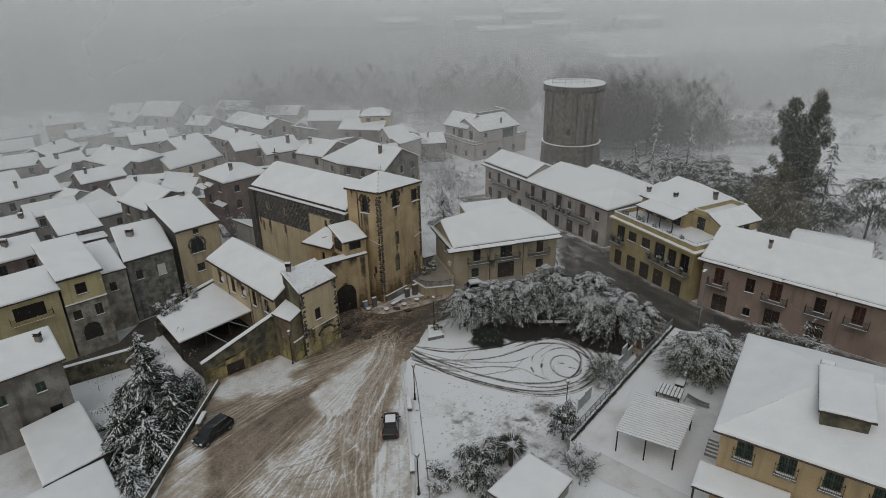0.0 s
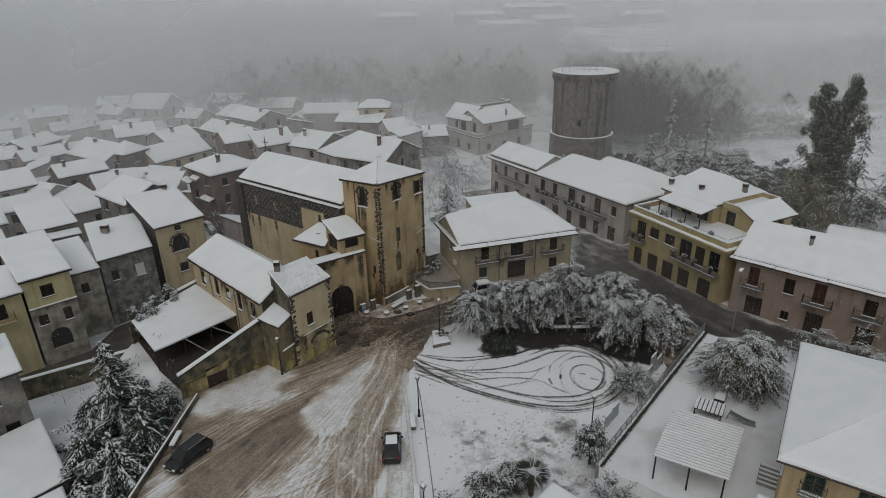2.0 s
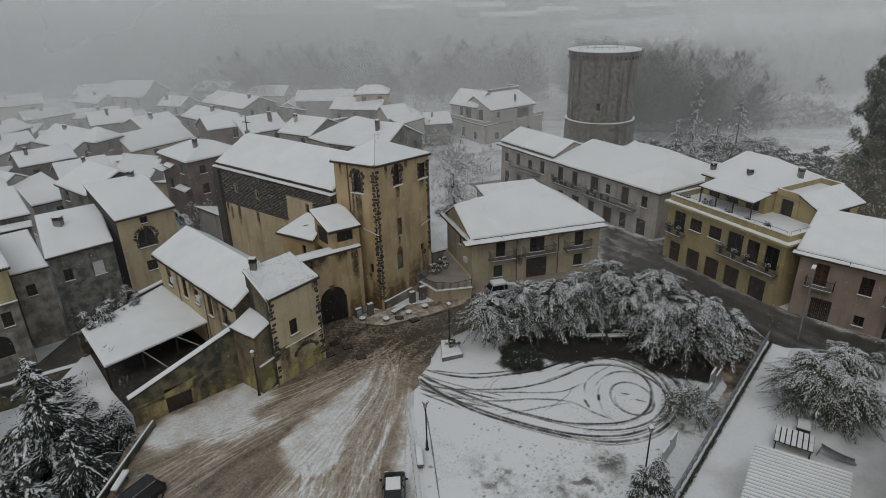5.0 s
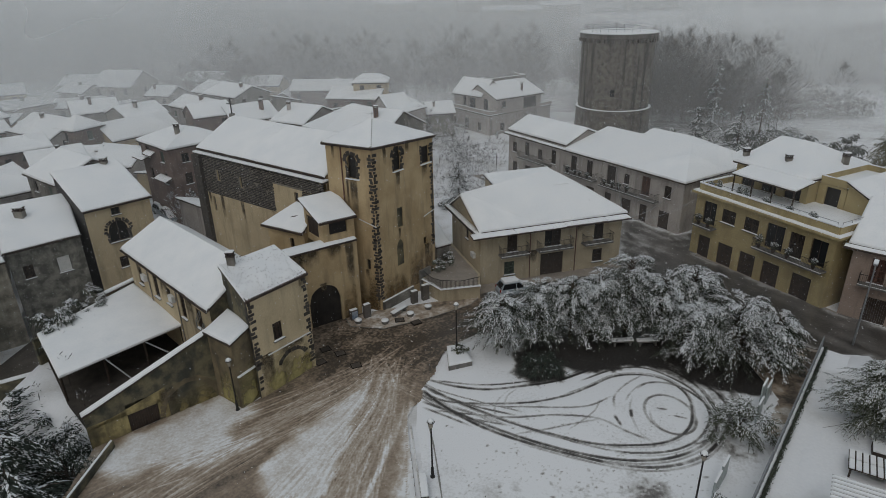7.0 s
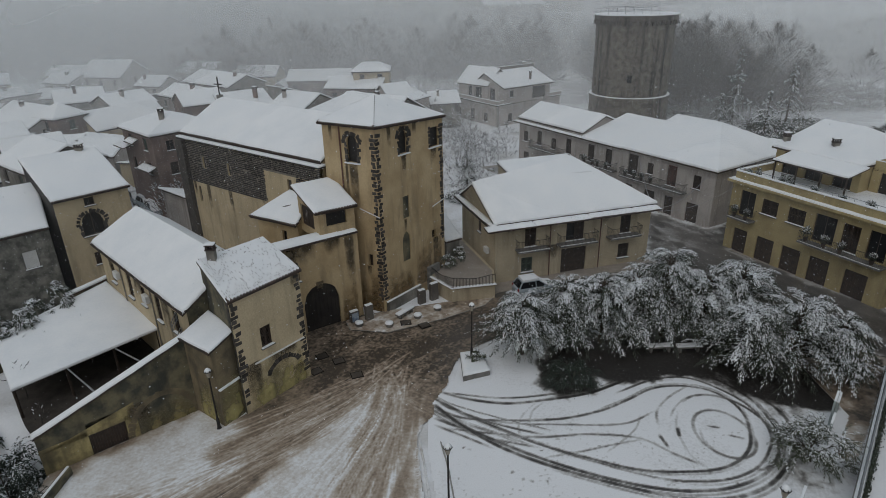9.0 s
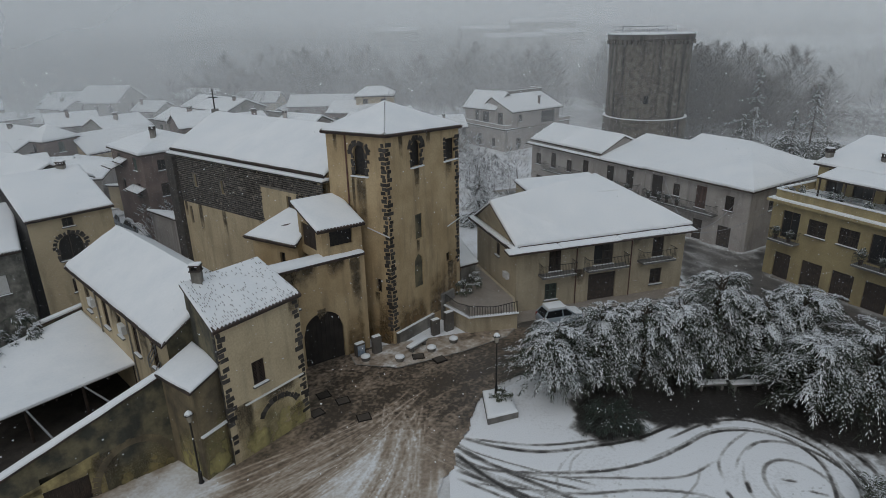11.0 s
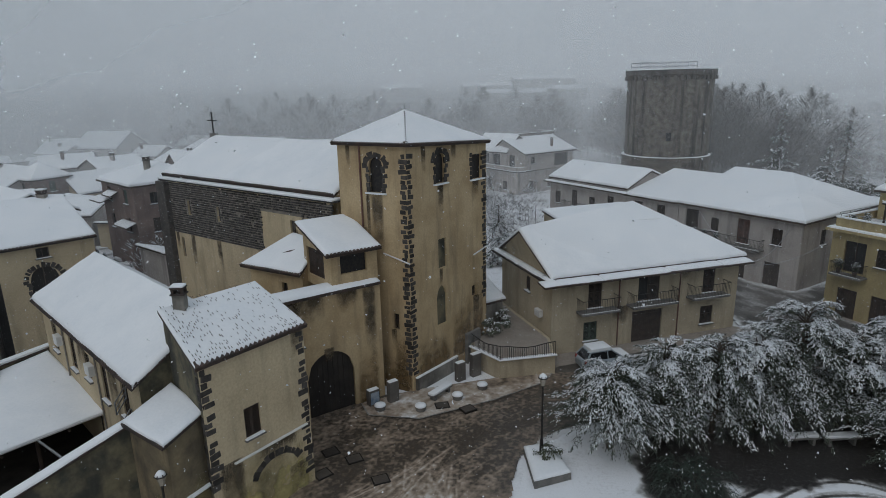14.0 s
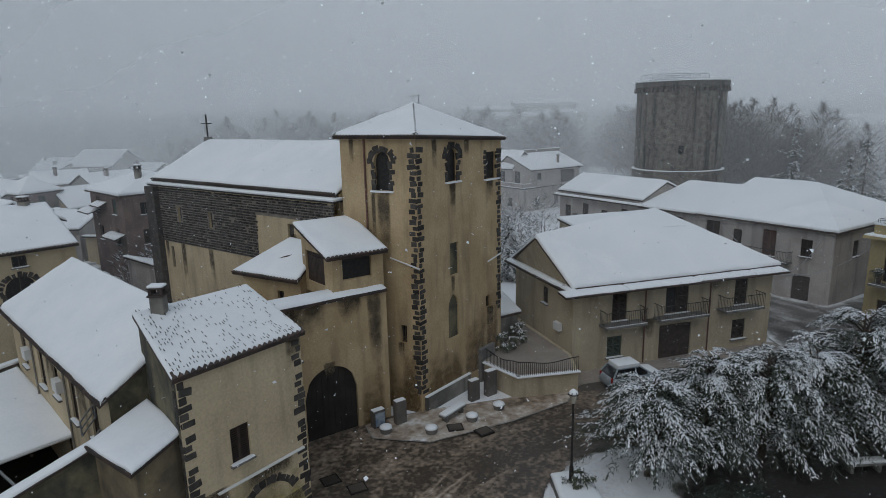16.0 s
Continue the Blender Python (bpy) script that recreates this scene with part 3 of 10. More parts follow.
def band(bm, line, w, z, wob=0.3):
    prev = None
    for i, p in enumerate(line):
        d = (line[min(i + 1, len(line) - 1)] - line[max(i - 1, 0)]).normalized()
        n = Vector((-d.y, d.x))
        k = w * (0.5 + wob * noise.noise((p.x * 0.9, p.y * 0.9, z * 90)))
        if i in (0, len(line) - 1):
            k *= 0.2
        a, b = bm.verts.new((p.x + n.x * k, p.y + n.y * k, z)), bm.verts.new((p.x - n.x * k, p.y - n.y * k, z))
        if prev:
            bm.faces.new((prev[0], a, b, prev[1]))
        prev = (a, b)


rng = random.Random(5)

WHITE = [([(-19.9, 63.6), (-17.2, 61.4), (-19.0, 57.2), (-21.3, 56.0), (-24.1, 55.8), (-26.6, 56.5), (-25, 58.6)], 0.95, 1.2), ([(-8.5, 65.0), (-9.3, 60.6), (-9.9, 56.4), (-9.9, 53.4), (-12.2, 52.0), (-14.6, 53.4), (-14.9, 56.0), (-13.0, 59.0), (-10.8, 61.7)], 0.84, 0.5),
         ([(-20.7, 55.8), (-19.8, 57.0), (-17.5, 58.2), (-15.3, 60.0), (-16.3, 57.3), (-18.2, 56.1)], 0.42, 0.5),
         ([(-10.7, 50.4), (-11.6, 46.9), (-14.1, 44.3), (-14.6, 47.0), (-13.3, 50.5)], 0.34, 0.9), ([(-17.3, 45.9), (-11.8, 45.2), (-9.6, 43.5), (-12, 40), (-17.2, 41.0)], 0.5, 0.9), ([(-5.2, 62.1), (-5.6, 57.1), (-6.1, 52.0), (-6.4, 49.0), (-6.8, 40), (-2.0, 36), (-3.0, 49), (-3.6, 59)], 0.85, 0.45),
         ([(-25.2, 47.6), (-23.4, 46.8), (-21.6, 43), (-23, 35), (-26, 36)], 0.6, 0.9)]


def lattice(seed):
    return np.random.default_rng(seed).random((128, 128))


def vnoise(x, y, seed):
    """Smooth value noise between 0 and 1."""
    t = lattice(seed)
    i, j = np.floor(x).astype(int), np.floor(y).astype(int)
    u, v = x - i, y - j
    u, v = u * u * (3 - 2 * u), v * v * (3 - 2 * v)
    i, j, i1, j1 = i % 128, j % 128, (i + 1) % 128, (j + 1) % 128
    return (t[i, j] * (1 - u) + t[i1, j] * u) * (1 - v) + (t[i, j1] * (1 - u) + t[i1, j1] * u) * v


def fbm(x, y, seed, octaves=4):
    out, amp, tot = 0.0, 1.0, 0.0
    for k in range(octaves):
        out = out + amp * vnoise(x * 2 ** k, y * 2 ** k, seed + k)
        tot += amp
        amp *= 0.55
    return out / tot


def smooth01(v):
    v = np.clip(v, 0, 1)
    return v * v * (3 - 2 * v)


def inside(x, y, poly):
    """How far inside the outline each place lies, in metres; negative outside."""
    c = np.zeros(x.shape, bool)
    dist = np.full(x.shape, 1e9)
    for (x0, y0), (x1, y1) in zip(poly, poly[1:] + poly[:1]):
        ex, ey = x1 - x0, y1 - y0
        if abs(ey) > 1e-9:
            c ^= ((y0 > y) != (y1 > y)) & (x < ex * (y - y0) / ey + x0)
        t = np.clip(((x - x0) * ex + (y - y0) * ey) / (ex * ex + ey * ey), 0, 1)
        dist = np.minimum(dist, np.hypot(x - x0 - t * ex, y - y0 - t * ey))
    return np.where(c, dist, -dist)


def stamp(cover, x0, y0, cell, pts, w, amount, seed, to=0.05, ragged=0.5):
    """A wheel's line pressed into the snow, broken here and there."""
    line = spline(pts, 40) if len(pts) > 2 else [Vector(pts[0]).lerp(Vector(pts[1]), k / 40) for k in range(41)]
    gone, last = 0.0, None
    whole = sum((q - p).length for p, q in zip(line, line[1:]))
    r = int(w / cell) + 2
    for p in line:
        if last is not None and (p - last).length < cell * 0.7:
            continue
        if last is not None:
            gone += (p - last).length
        last = p
        f = 1 - ragged + ragged * 2.2 * (noise.noise((gone * 0.55, seed * 3.1, 0.5)) * 0.6 + noise.noise((gone * 2.3, seed * 5.3, 7)) * 0.4 + 0.25)
        f = amount * min(1.0, max(0.0, f)) * min(1.0, 0.15 + gone / min(1.2, whole * 0.3), 0.15 + (whole - gone) / min(1.2, whole * 0.3))
        i, j = int((p.x - x0) / cell), int((p.y - y0) / cell)
        if f < 0.03 or i - r < 0 or j - r < 0 or i + r >= cover.shape[1] or j + r >= cover.shape[0]:
            continue
        jj, ii = np.mgrid[j - r:j + r + 1, i - r:i + r + 1]
        d = np.hypot(x0 + ii * cell - p.x, y0 + jj * cell - p.y) / (w * 0.5)
        k = smooth01(1.45 - d) * f
        q = cover[j - r:j + r + 1, i - r:i + r + 1]
        np.minimum(q, 1 - k * (1 - to), out=q)


def cover_sheet(name, xs, ys, cover, keep, z, rise, material, label, category):
    """A finely divided sheet whose snow cover, thin to thick, raises and whitens it."""
    nx_, ny_ = len(xs), len(ys)
    X, Y = np.meshgrid(xs, ys)
    vs = np.stack([X, Y, z + rise * cover], 2).reshape(-1, 3)
    q = (np.arange(ny_ - 1)[:, None] * nx_ + np.arange(nx_ - 1)[None]).ravel()
    ok = (keep[:-1, :-1] & keep[1:, 1:] & keep[:-1, 1:] & keep[1:, :-1]).ravel()
    q = q[ok]
    f = np.stack([q, q + 1, q + nx_ + 1, q + nx_], 1)
    used = np.unique(f)
    renum = np.zeros(nx_ * ny_, int)
    renum[used] = np.arange(len(used))
    f, vs, val = renum[f], vs[used], cover.ravel()[used]
    me = bpy.data.meshes.new(name)
    me.vertices.add(len(vs))
    me.vertices.foreach_set("co", vs.ravel())
    me.loops.add(f.size)
    me.loops.foreach_set("vertex_index", f.ravel().astype(np.int32))
    me.polygons.add(len(f))
    me.polygons.foreach_set("loop_start", np.arange(0, f.size, 4, dtype=np.int32))
    me.update(calc_edges=True)
    me.polygons.foreach_set("use_smooth", np.ones(len(f), bool))
    att = me.attributes.new("snow_cover", "FLOAT", "POINT")
    att.data.foreach_set("value", val.astype(np.float32))
    me.materials.append(material)
    return tagged(new(name, me), label, category, kind="structure")


def slush_material(name, wet_c, brown_c, pale_c, snow_c):
    m = mat(name, (0.5, 0.5, 0.5), (0.5, 0.5, 0.5), 0.5, 3, 12, 0.5, dist=0.03)
    n, l = m.node_tree.nodes, m.node_tree.links
    att, tex, add, ramp = n.new("ShaderNodeAttribute"), n.new("ShaderNodeTexNoise"), n.new("ShaderNodeMath"), n.new("ShaderNodeValToRGB")
    att.attribute_name = "snow_cover"
    geo = n.new("ShaderNodeNewGeometry")
    l.new(geo.outputs["Position"], tex.inputs["Vector"])
    tex.inputs["Scale"].default_value, tex.inputs["Detail"].default_value = 5.0, 6.0
    wide = n.new("ShaderNodeMapRange")
    wide.inputs["To Min"].default_value, wide.inputs["To Max"].default_value = -0.22, 0.22
    l.new(tex.outputs["Fac"], wide.inputs["Value"])
    l.new(att.outputs["Fac"], add.inputs[0])
    l.new(wide.outputs[0], add.inputs[1])
    l.new(add.outputs[0], ramp.inputs["Fac"])
    e = ramp.color_ramp.elements
    e[0].position, e[0].color = 0.02, (*wet_c, 1)
    e[1].position, e[1].color = 0.93, (*snow_c, 1)
    for pos, col in ((0.34, brown_c), (0.6, pale_c)):
        k = e.new(pos)
        k.color = (*col, 1)
    l.new(ramp.outputs["Color"], n["Principled BSDF"].inputs["Base Color"])
    rr = n.new("ShaderNodeMapRange")
    rr.inputs["To Min"].default_value, rr.inputs["To Max"].default_value = 0.34, 0.65
    l.new(add.outputs[0], rr.inputs["Value"])
    l.new(rr.outputs[0], n["Principled BSDF"].inputs["Roughness"])
    return m


CHURNED = slush_material("churned_slush", (0.066, 0.054, 0.043), (0.282, 0.221, 0.165), (0.46, 0.402, 0.338), (0.78, 0.79, 0.80))
# trodden snow's darkest tone is lowered to hold tree shade on bare soil
TRODDEN = slush_material("trodden_snow", (0.034, 0.031, 0.029), (0.20, 0.19, 0.18), (0.50, 0.495, 0.485), (0.82, 0.83, 0.85))

# the churned road: streaks follow the drivers' two curves, white where few wheels went
cell = 0.095
xs, ys = np.arange(-27.2, 4, cell), np.arange(30, 79, cell)
X, Y = np.meshgrid(xs, ys)
cx = np.interp(Y, [36, 51.5, 62.5, 71.5, 80], [-14.75, -11, -7.9, -7.0, -6])
wd = np.interp(Y, [36, 51.5, 62.5, 71.5, 80], [18.5, 9.8, 3.4, 2.8, 2.8])
u0 = (X - cx) / wd + 0.5
cy = np.interp(X, [-26, -18.5, -11, -5.5, 3], [51, 57.7, 64.3, 70.5, 76])
wy = np.interp(X, [-26, -18.5, -11, -5.5, 3], [13, 9, 5, 3.2, 3.2])
u1 = (cy - Y) / wy + 0.5


def streaks(u, w, along, seed):
    a = u * w
    return 0.30 * vnoise(a * 0.8, along * 0.06, seed) + 0.34 * vnoise(a * 1.9, along * 0.11, seed + 1) + 0.36 * vnoise(a * 4.0, along * 0.2, seed + 2)


ref0 = np.interp(Y, [36, 50, 62, 72], [17, 13, 9, 8])
s0 = streaks(u0, ref0, Y, 100)
s1 = streaks(u1, np.interp(X, [-26, -18, -10, -4], [13, 11, 8, 6]), X, 110)
rad = np.hypot((X + 12.6) / 1.15, (Y - 45.6) / 0.9)
s2 = streaks(rad, 1.0, np.arctan2(Y - 45.6, X + 12.6) * 8, 120)
lw = smooth01((0.30 - u0) / 0.5) * smooth01((u1 + 0.5) / 0.4) * smooth01((Y - 50) / 6)
sw = 0.65 * smooth01((51.5 - Y) / 4) * smooth01((rad - 1.0) / 2) * smooth01((9.5 - rad) / 2)
st = s0 * (1 - lw) + s1 * lw
st = st * (1 - sw) + s2 * sw
calmer = 1 - 0.8 * smooth01((Y - 61) / 7)
cover = 0.28 + 1.25 * (st - 0.5) * 0.36 * calmer + 0.26 * (fbm(X * 0.35, Y * 0.35, 130) - 0.5)
ridge = np.maximum(smooth01((st - 0.70) / 0.10), 0)
cover += 0.16 * ridge * calmer + 0.2 * (fbm(X * 1.7, Y * 1.7, 135) - 0.5) + 0.34 * (vnoise(X * 6.3, Y * 6.3, 137) - 0.5) * (1.3 - calmer)
cover -= 0.10 * smooth01((Y - 62) / 5) + 0.10 * smooth01((Y - 65) / 4)
cover += (0.14 * smooth01((fbm(X * 1.6, Y * 1.6, 180) - 0.5) / 0.25) + 0.3 * (vnoise(0.5 * np.hypot(X - 6, Y - 61) * 3.2, np.arctan2(Y - 61, X - 6) * 5, 183) - 0.58)) * (1 - calmer)
edge_n = fbm(X * 0.5, Y * 0.5, 140) - 0.5
for poly, amount, soft in WHITE:
    calm = 0.25 if amount > 0.9 else (0.5 if amount > 0.8 else 1.0)
    m = smooth01((inside(X, Y, poly) + soft + 2.2 * edge_n * soft + 0.7 * calm * (st - 0.5)) / (2 * soft))
    if amount > 0.9:
        quiet = m
        cover = cover * (1 - 0.85 * m)
    elif amount == 0.84:
        quiet = np.maximum(quiet, 0.66 * m)
    cover += m * amount * np.clip((0.84 if amount > 0.9 else 0.64) + 0.75 * calm * (st - 0.46) + 0.5 * (fbm(X * 1.2, Y * 1.2, 145) - 0.5), 0.12, 0.9)
cover = np.clip(cover, 0.0, 1.0)
paler = np.ones(cover.shape)
for k, (pts, w) in enumerate((([(-5.3, 60.5), (-5.0, 52), (-4.4, 42), (-3.8, 34)], 0.16), ([(-6.0, 58.5), (-5.9, 50), (-5.7, 42), (-5.6, 34)], 0.2), ([(-15.8, 63.2), (-15.5, 54.8), (-15.1, 49.2), (-14.6, 42)], 0.16), ([(-12.3, 66.4), (-16.5, 62), (-22.0, 56.4), (-26.5, 50.5)], 0.3), ([(-9.4, 66), (-13.6, 61.5), (-19.5, 54.0), (-24.5, 46.5)], 0.3),
                              ([(-7.6, 66), (-8.2, 60), (-9.0, 53), (-9.3, 44), (-9.2, 34)], 0.28), ([(-8.6, 66), (-10.8, 61), (-15.2, 53.0), (-19.5, 43), (-22, 35)], 0.26))):
    stamp(cover, xs[0], ys[0], cell, pts, w, 0.6, 40 + k, 0.2, 0.7)
# single wheels crossing the general flow, and the pale ridges beside them
cg = random.Random(31)
for k in range(420):
    a, b = cg.random(), cg.random()
    if k % 3:
        pts = [(-7.6 + cg.uniform(-1.6, 1.6), 69), (-7.9 + 3 * (a - 0.5), 62.5), (-11 + 9.8 * ((a + b) / 2 - 0.5), 51.5), (-14.75 + 18 * (b - 0.5), 36)]
    else:
        pts = [(-6 + cg.uniform(-1.5, 1.5), 70.5), (-11 + cg.uniform(-1, 1), 66.6 - 5 * a), (-18.5, 62 - 9 * (a + b) / 2), (-26, 57 - 13 * b)]
    line = spline(pts, 12)
    lo = cg.randrange(0, len(line) - 9)
    line = [tuple(p) for p in line[lo:lo + cg.randrange(6, 20)]]
    if len(line) > 4:
        stamp(cover, xs[0], ys[0], cell, line[::3] + [line[-1]], cg.uniform(0.13, 0.24), cg.uniform(0.3, 0.7), 200 + k, 0.1, 0.5)
        off = [(x + 0.28, y) for x, y in line]
        stamp(paler, xs[0], ys[0], cell, off[::3] + [off[-1]], cg.uniform(0.1, 0.17), cg.uniform(0.35, 0.95), 400 + k, 0.0, 0.6)
for k in range(16):
    o = 0.25 + 0.17 * k + cg.uniform(-0.05, 0.05)
    pts = [(-4.4 - o, 52 + cg.uniform(-2, 3)), (-5.2 - o * 1.05, 57.4), (-5.9 - o, 61.6), (-5.4 - o * 0.9, 65.2 + o * 0.3), (-3.4 - o * 0.5, 67.8 + o * 0.8), (-0.6 + cg.uniform(-1, 2), 70.0 + o)]
    line = [tuple(p) for p in spline(pts, 8)]
    lo = cg.randrange(0, 16)
    line = line[lo:lo + cg.randrange(14, 26)]
    stamp(cover if k % 2 else paler, xs[0], ys[0], cell, line[::3] + [line[-1]], 0.12, cg.uniform(0.2, 0.5), 700 + k, 0.1, 0.5)
for k in range(44):
    r, a0 = cg.uniform(4.2, 9.0), cg.uniform(-1.5, -0.5)
    pts = [(-17.8 + 1.15 * r * math.cos(a0 + 0.16 * q), 51.0 + 0.95 * r * math.sin(a0 + 0.16 * q)) for q in range(cg.randrange(4, 9))]
    stamp(paler if k % 3 else cover, xs[0], ys[0], cell, pts, cg.uniform(0.1, 0.2), cg.uniform(0.5, 1.0), 800 + k, 0.0, 0.5)
for k in range(18):
    u = cg.uniform(-1, 1)
    pts = [(-3.0, 61.9 + u * 1.5), (-4.6, 63.2 + u * 1.3), (-6.6, 64.9 + u * 1.2), (-7.4 + u, 66.2 + u)]
    stamp(cover if k % 2 else paler, xs[0], ys[0], cell, pts, 0.13, cg.uniform(0.25, 0.55), 730 + k, 0.1, 0.5)
cover = np.clip(cover + 0.5 * (1 - paler), 0, 1)
quiet = 0.86 * quiet
cover = cover * (1 - quiet) + quiet * np.clip(0.84 + 0.5 * (fbm(X * 0.6, Y * 0.6, 147) - 0.5), 0, 1)
ROAD = [(-2.9, 22), (-3.3, 42), (-4.1, 50), (-5.0, 57.3), (-5.3, 60.4), (-4.2, 62.2), (-3.7, 64.4), (-3.1, 66.8), (-2.4, 69.3), (0.5, 71.8), (5, 73), (5, 82.8), (1.7, 81.9), (1.2, 78.9), (-2.6, 78.2), (-8.4, 76.7), (-11, 76.2), (-15.6, 73.0), (-13.5, 67.6), (-16.75, 63.3), (-17.6, 62.5), (-17.9, 62.05), (-20.0, 63.9), (-27.2, 58.05), (-26.2, 44), (-25.2, 22)]
PAVED = [(-11.8, 75.2), (-11.2, 73.7), (-8, 73.1), (-3.2, 75.2), (0.4, 77.4), (1.3, 78.9), (-2.6, 78.3), (-8.5, 76.8)]
keep_paved = inside(X, Y, PAVED) > 0
cover_sheet("pavement_snow", xs, ys, np.clip(0.45 + 1.1 * (fbm(X * 0.9, Y * 0.9, 190) - 0.5) + 0.6 * (fbm(X * 3, Y * 3, 195) - 0.5), 0, 1), keep_paved, 0.10, 0.03, CHURNED, "thin trampled snow on the pavement below the tower", "snow")
cover_sheet("road_slush", xs, ys, cover, (inside(X, Y, ROAD) > -0.05 + 1.6 * edge_n * smooth01((Y - 60) / 1.5) * smooth01((X + 7) / 1.5)) & (inside(X, Y, PAVED) < 0.1), 0.030, 0.045, CHURNED, "brown churned slush with white patches between wheel tracks", "slush")

GREYSLUSH = slush_material("grey_street_slush", (0.062, 0.057, 0.052), (0.145, 0.135, 0.125), (0.38, 0.37, 0.36), (0.74, 0.75, 0.76))

# slush along the streets beyond the square
STREET = [(4.9, 73.6), (12, 75.4), (19, 75.0), (25, 71.0), (30, 67.6), (36.5, 64.2), (47.2, 54.4), (51.4, 58.4), (35.0, 74.0), (27.0, 88), (33, 93), (33.5, 97.5), (27.0, 94.6), (9, 122.6), (4, 121), (18.4, 95), (18.0, 85.6), (16, 84.2), (4.9, 80.6)]
sxs, sys_ = np.arange(4, 52, 0.22), np.arange(54, 123, 0.22)
SX, SY = np.meshgrid(sxs, sys_)
lane = 0.531 * SX - 0.847 * SY
across = 0.847 * SX + 0.531 * SY
slush = 0.06 + 0.5 * (fbm(across * 1.1, lane * 0.16, 210) - 0.45) + 0.5 * (fbm(SX * 0.5, SY * 0.5, 215) - 0.5)
rim = inside(SX, SY, STREET)
slush += 0.34 * smooth01((SY - 82 - 0.4 * SX + 6.5) / 5) * smooth01((fbm(SX * 0.9, SY * 0.5, 223) - 0.32) / 0.2)
slush += 0.5 * smooth01((1.3 - rim + 2.0 * (fbm(SX * 0.8, SY * 0.8, 220) - 0.5)) / 1.2)
cover_sheet("street_slush", sxs, sys_, np.clip(slush, 0, 0.95), rim > 0.0, 0.034, 0.03, GREYSLUSH, "dark wet street with thin grey slush along its edges", "slush")

# the square: fresh snow, trodden thin in places, with teardrop loops of wheel tracks
cell = 0.095
xs, ys = np.arange(-4.6, 23.0, cell), np.arange(35, 74, cell)
X, Y = np.meshgrid(xs, ys)
fine = fbm(X * 1.6, Y * 1.6, 150, 5)
thin = np.zeros(X.shape)
for px, py, r in ((3.6, 46.4, 3.2), (7.6, 50.4, 2.8), (1.6, 51.4, 1.8), (10.2, 52.6, 1.8), (8.4, 45.2, 2.4), (-0.6, 41, 2.5), (17.8, 56.2, 1.5), (18.9, 61.0, 1.6), (12.2, 47.8, 1.4), (5.6, 41.5, 2.6)):
    thin = np.maximum(thin, np.exp(-((X - px) ** 2 + (Y - py) ** 2) / (r * r)))
cover = 0.97 - 0.10 * smooth01((fbm(X * 0.3, Y * 0.3, 160) - 0.5) / 0.3) - 0.26 * thin * smooth01((fbm(X * 0.55, Y * 0.55, 171) - 0.36) / 0.3) - 0.55 * thin * smooth01((fine + 0.5 * (fbm(X * 0.5, Y * 0.5, 170) - 0.5) - 0.44) / 0.30)
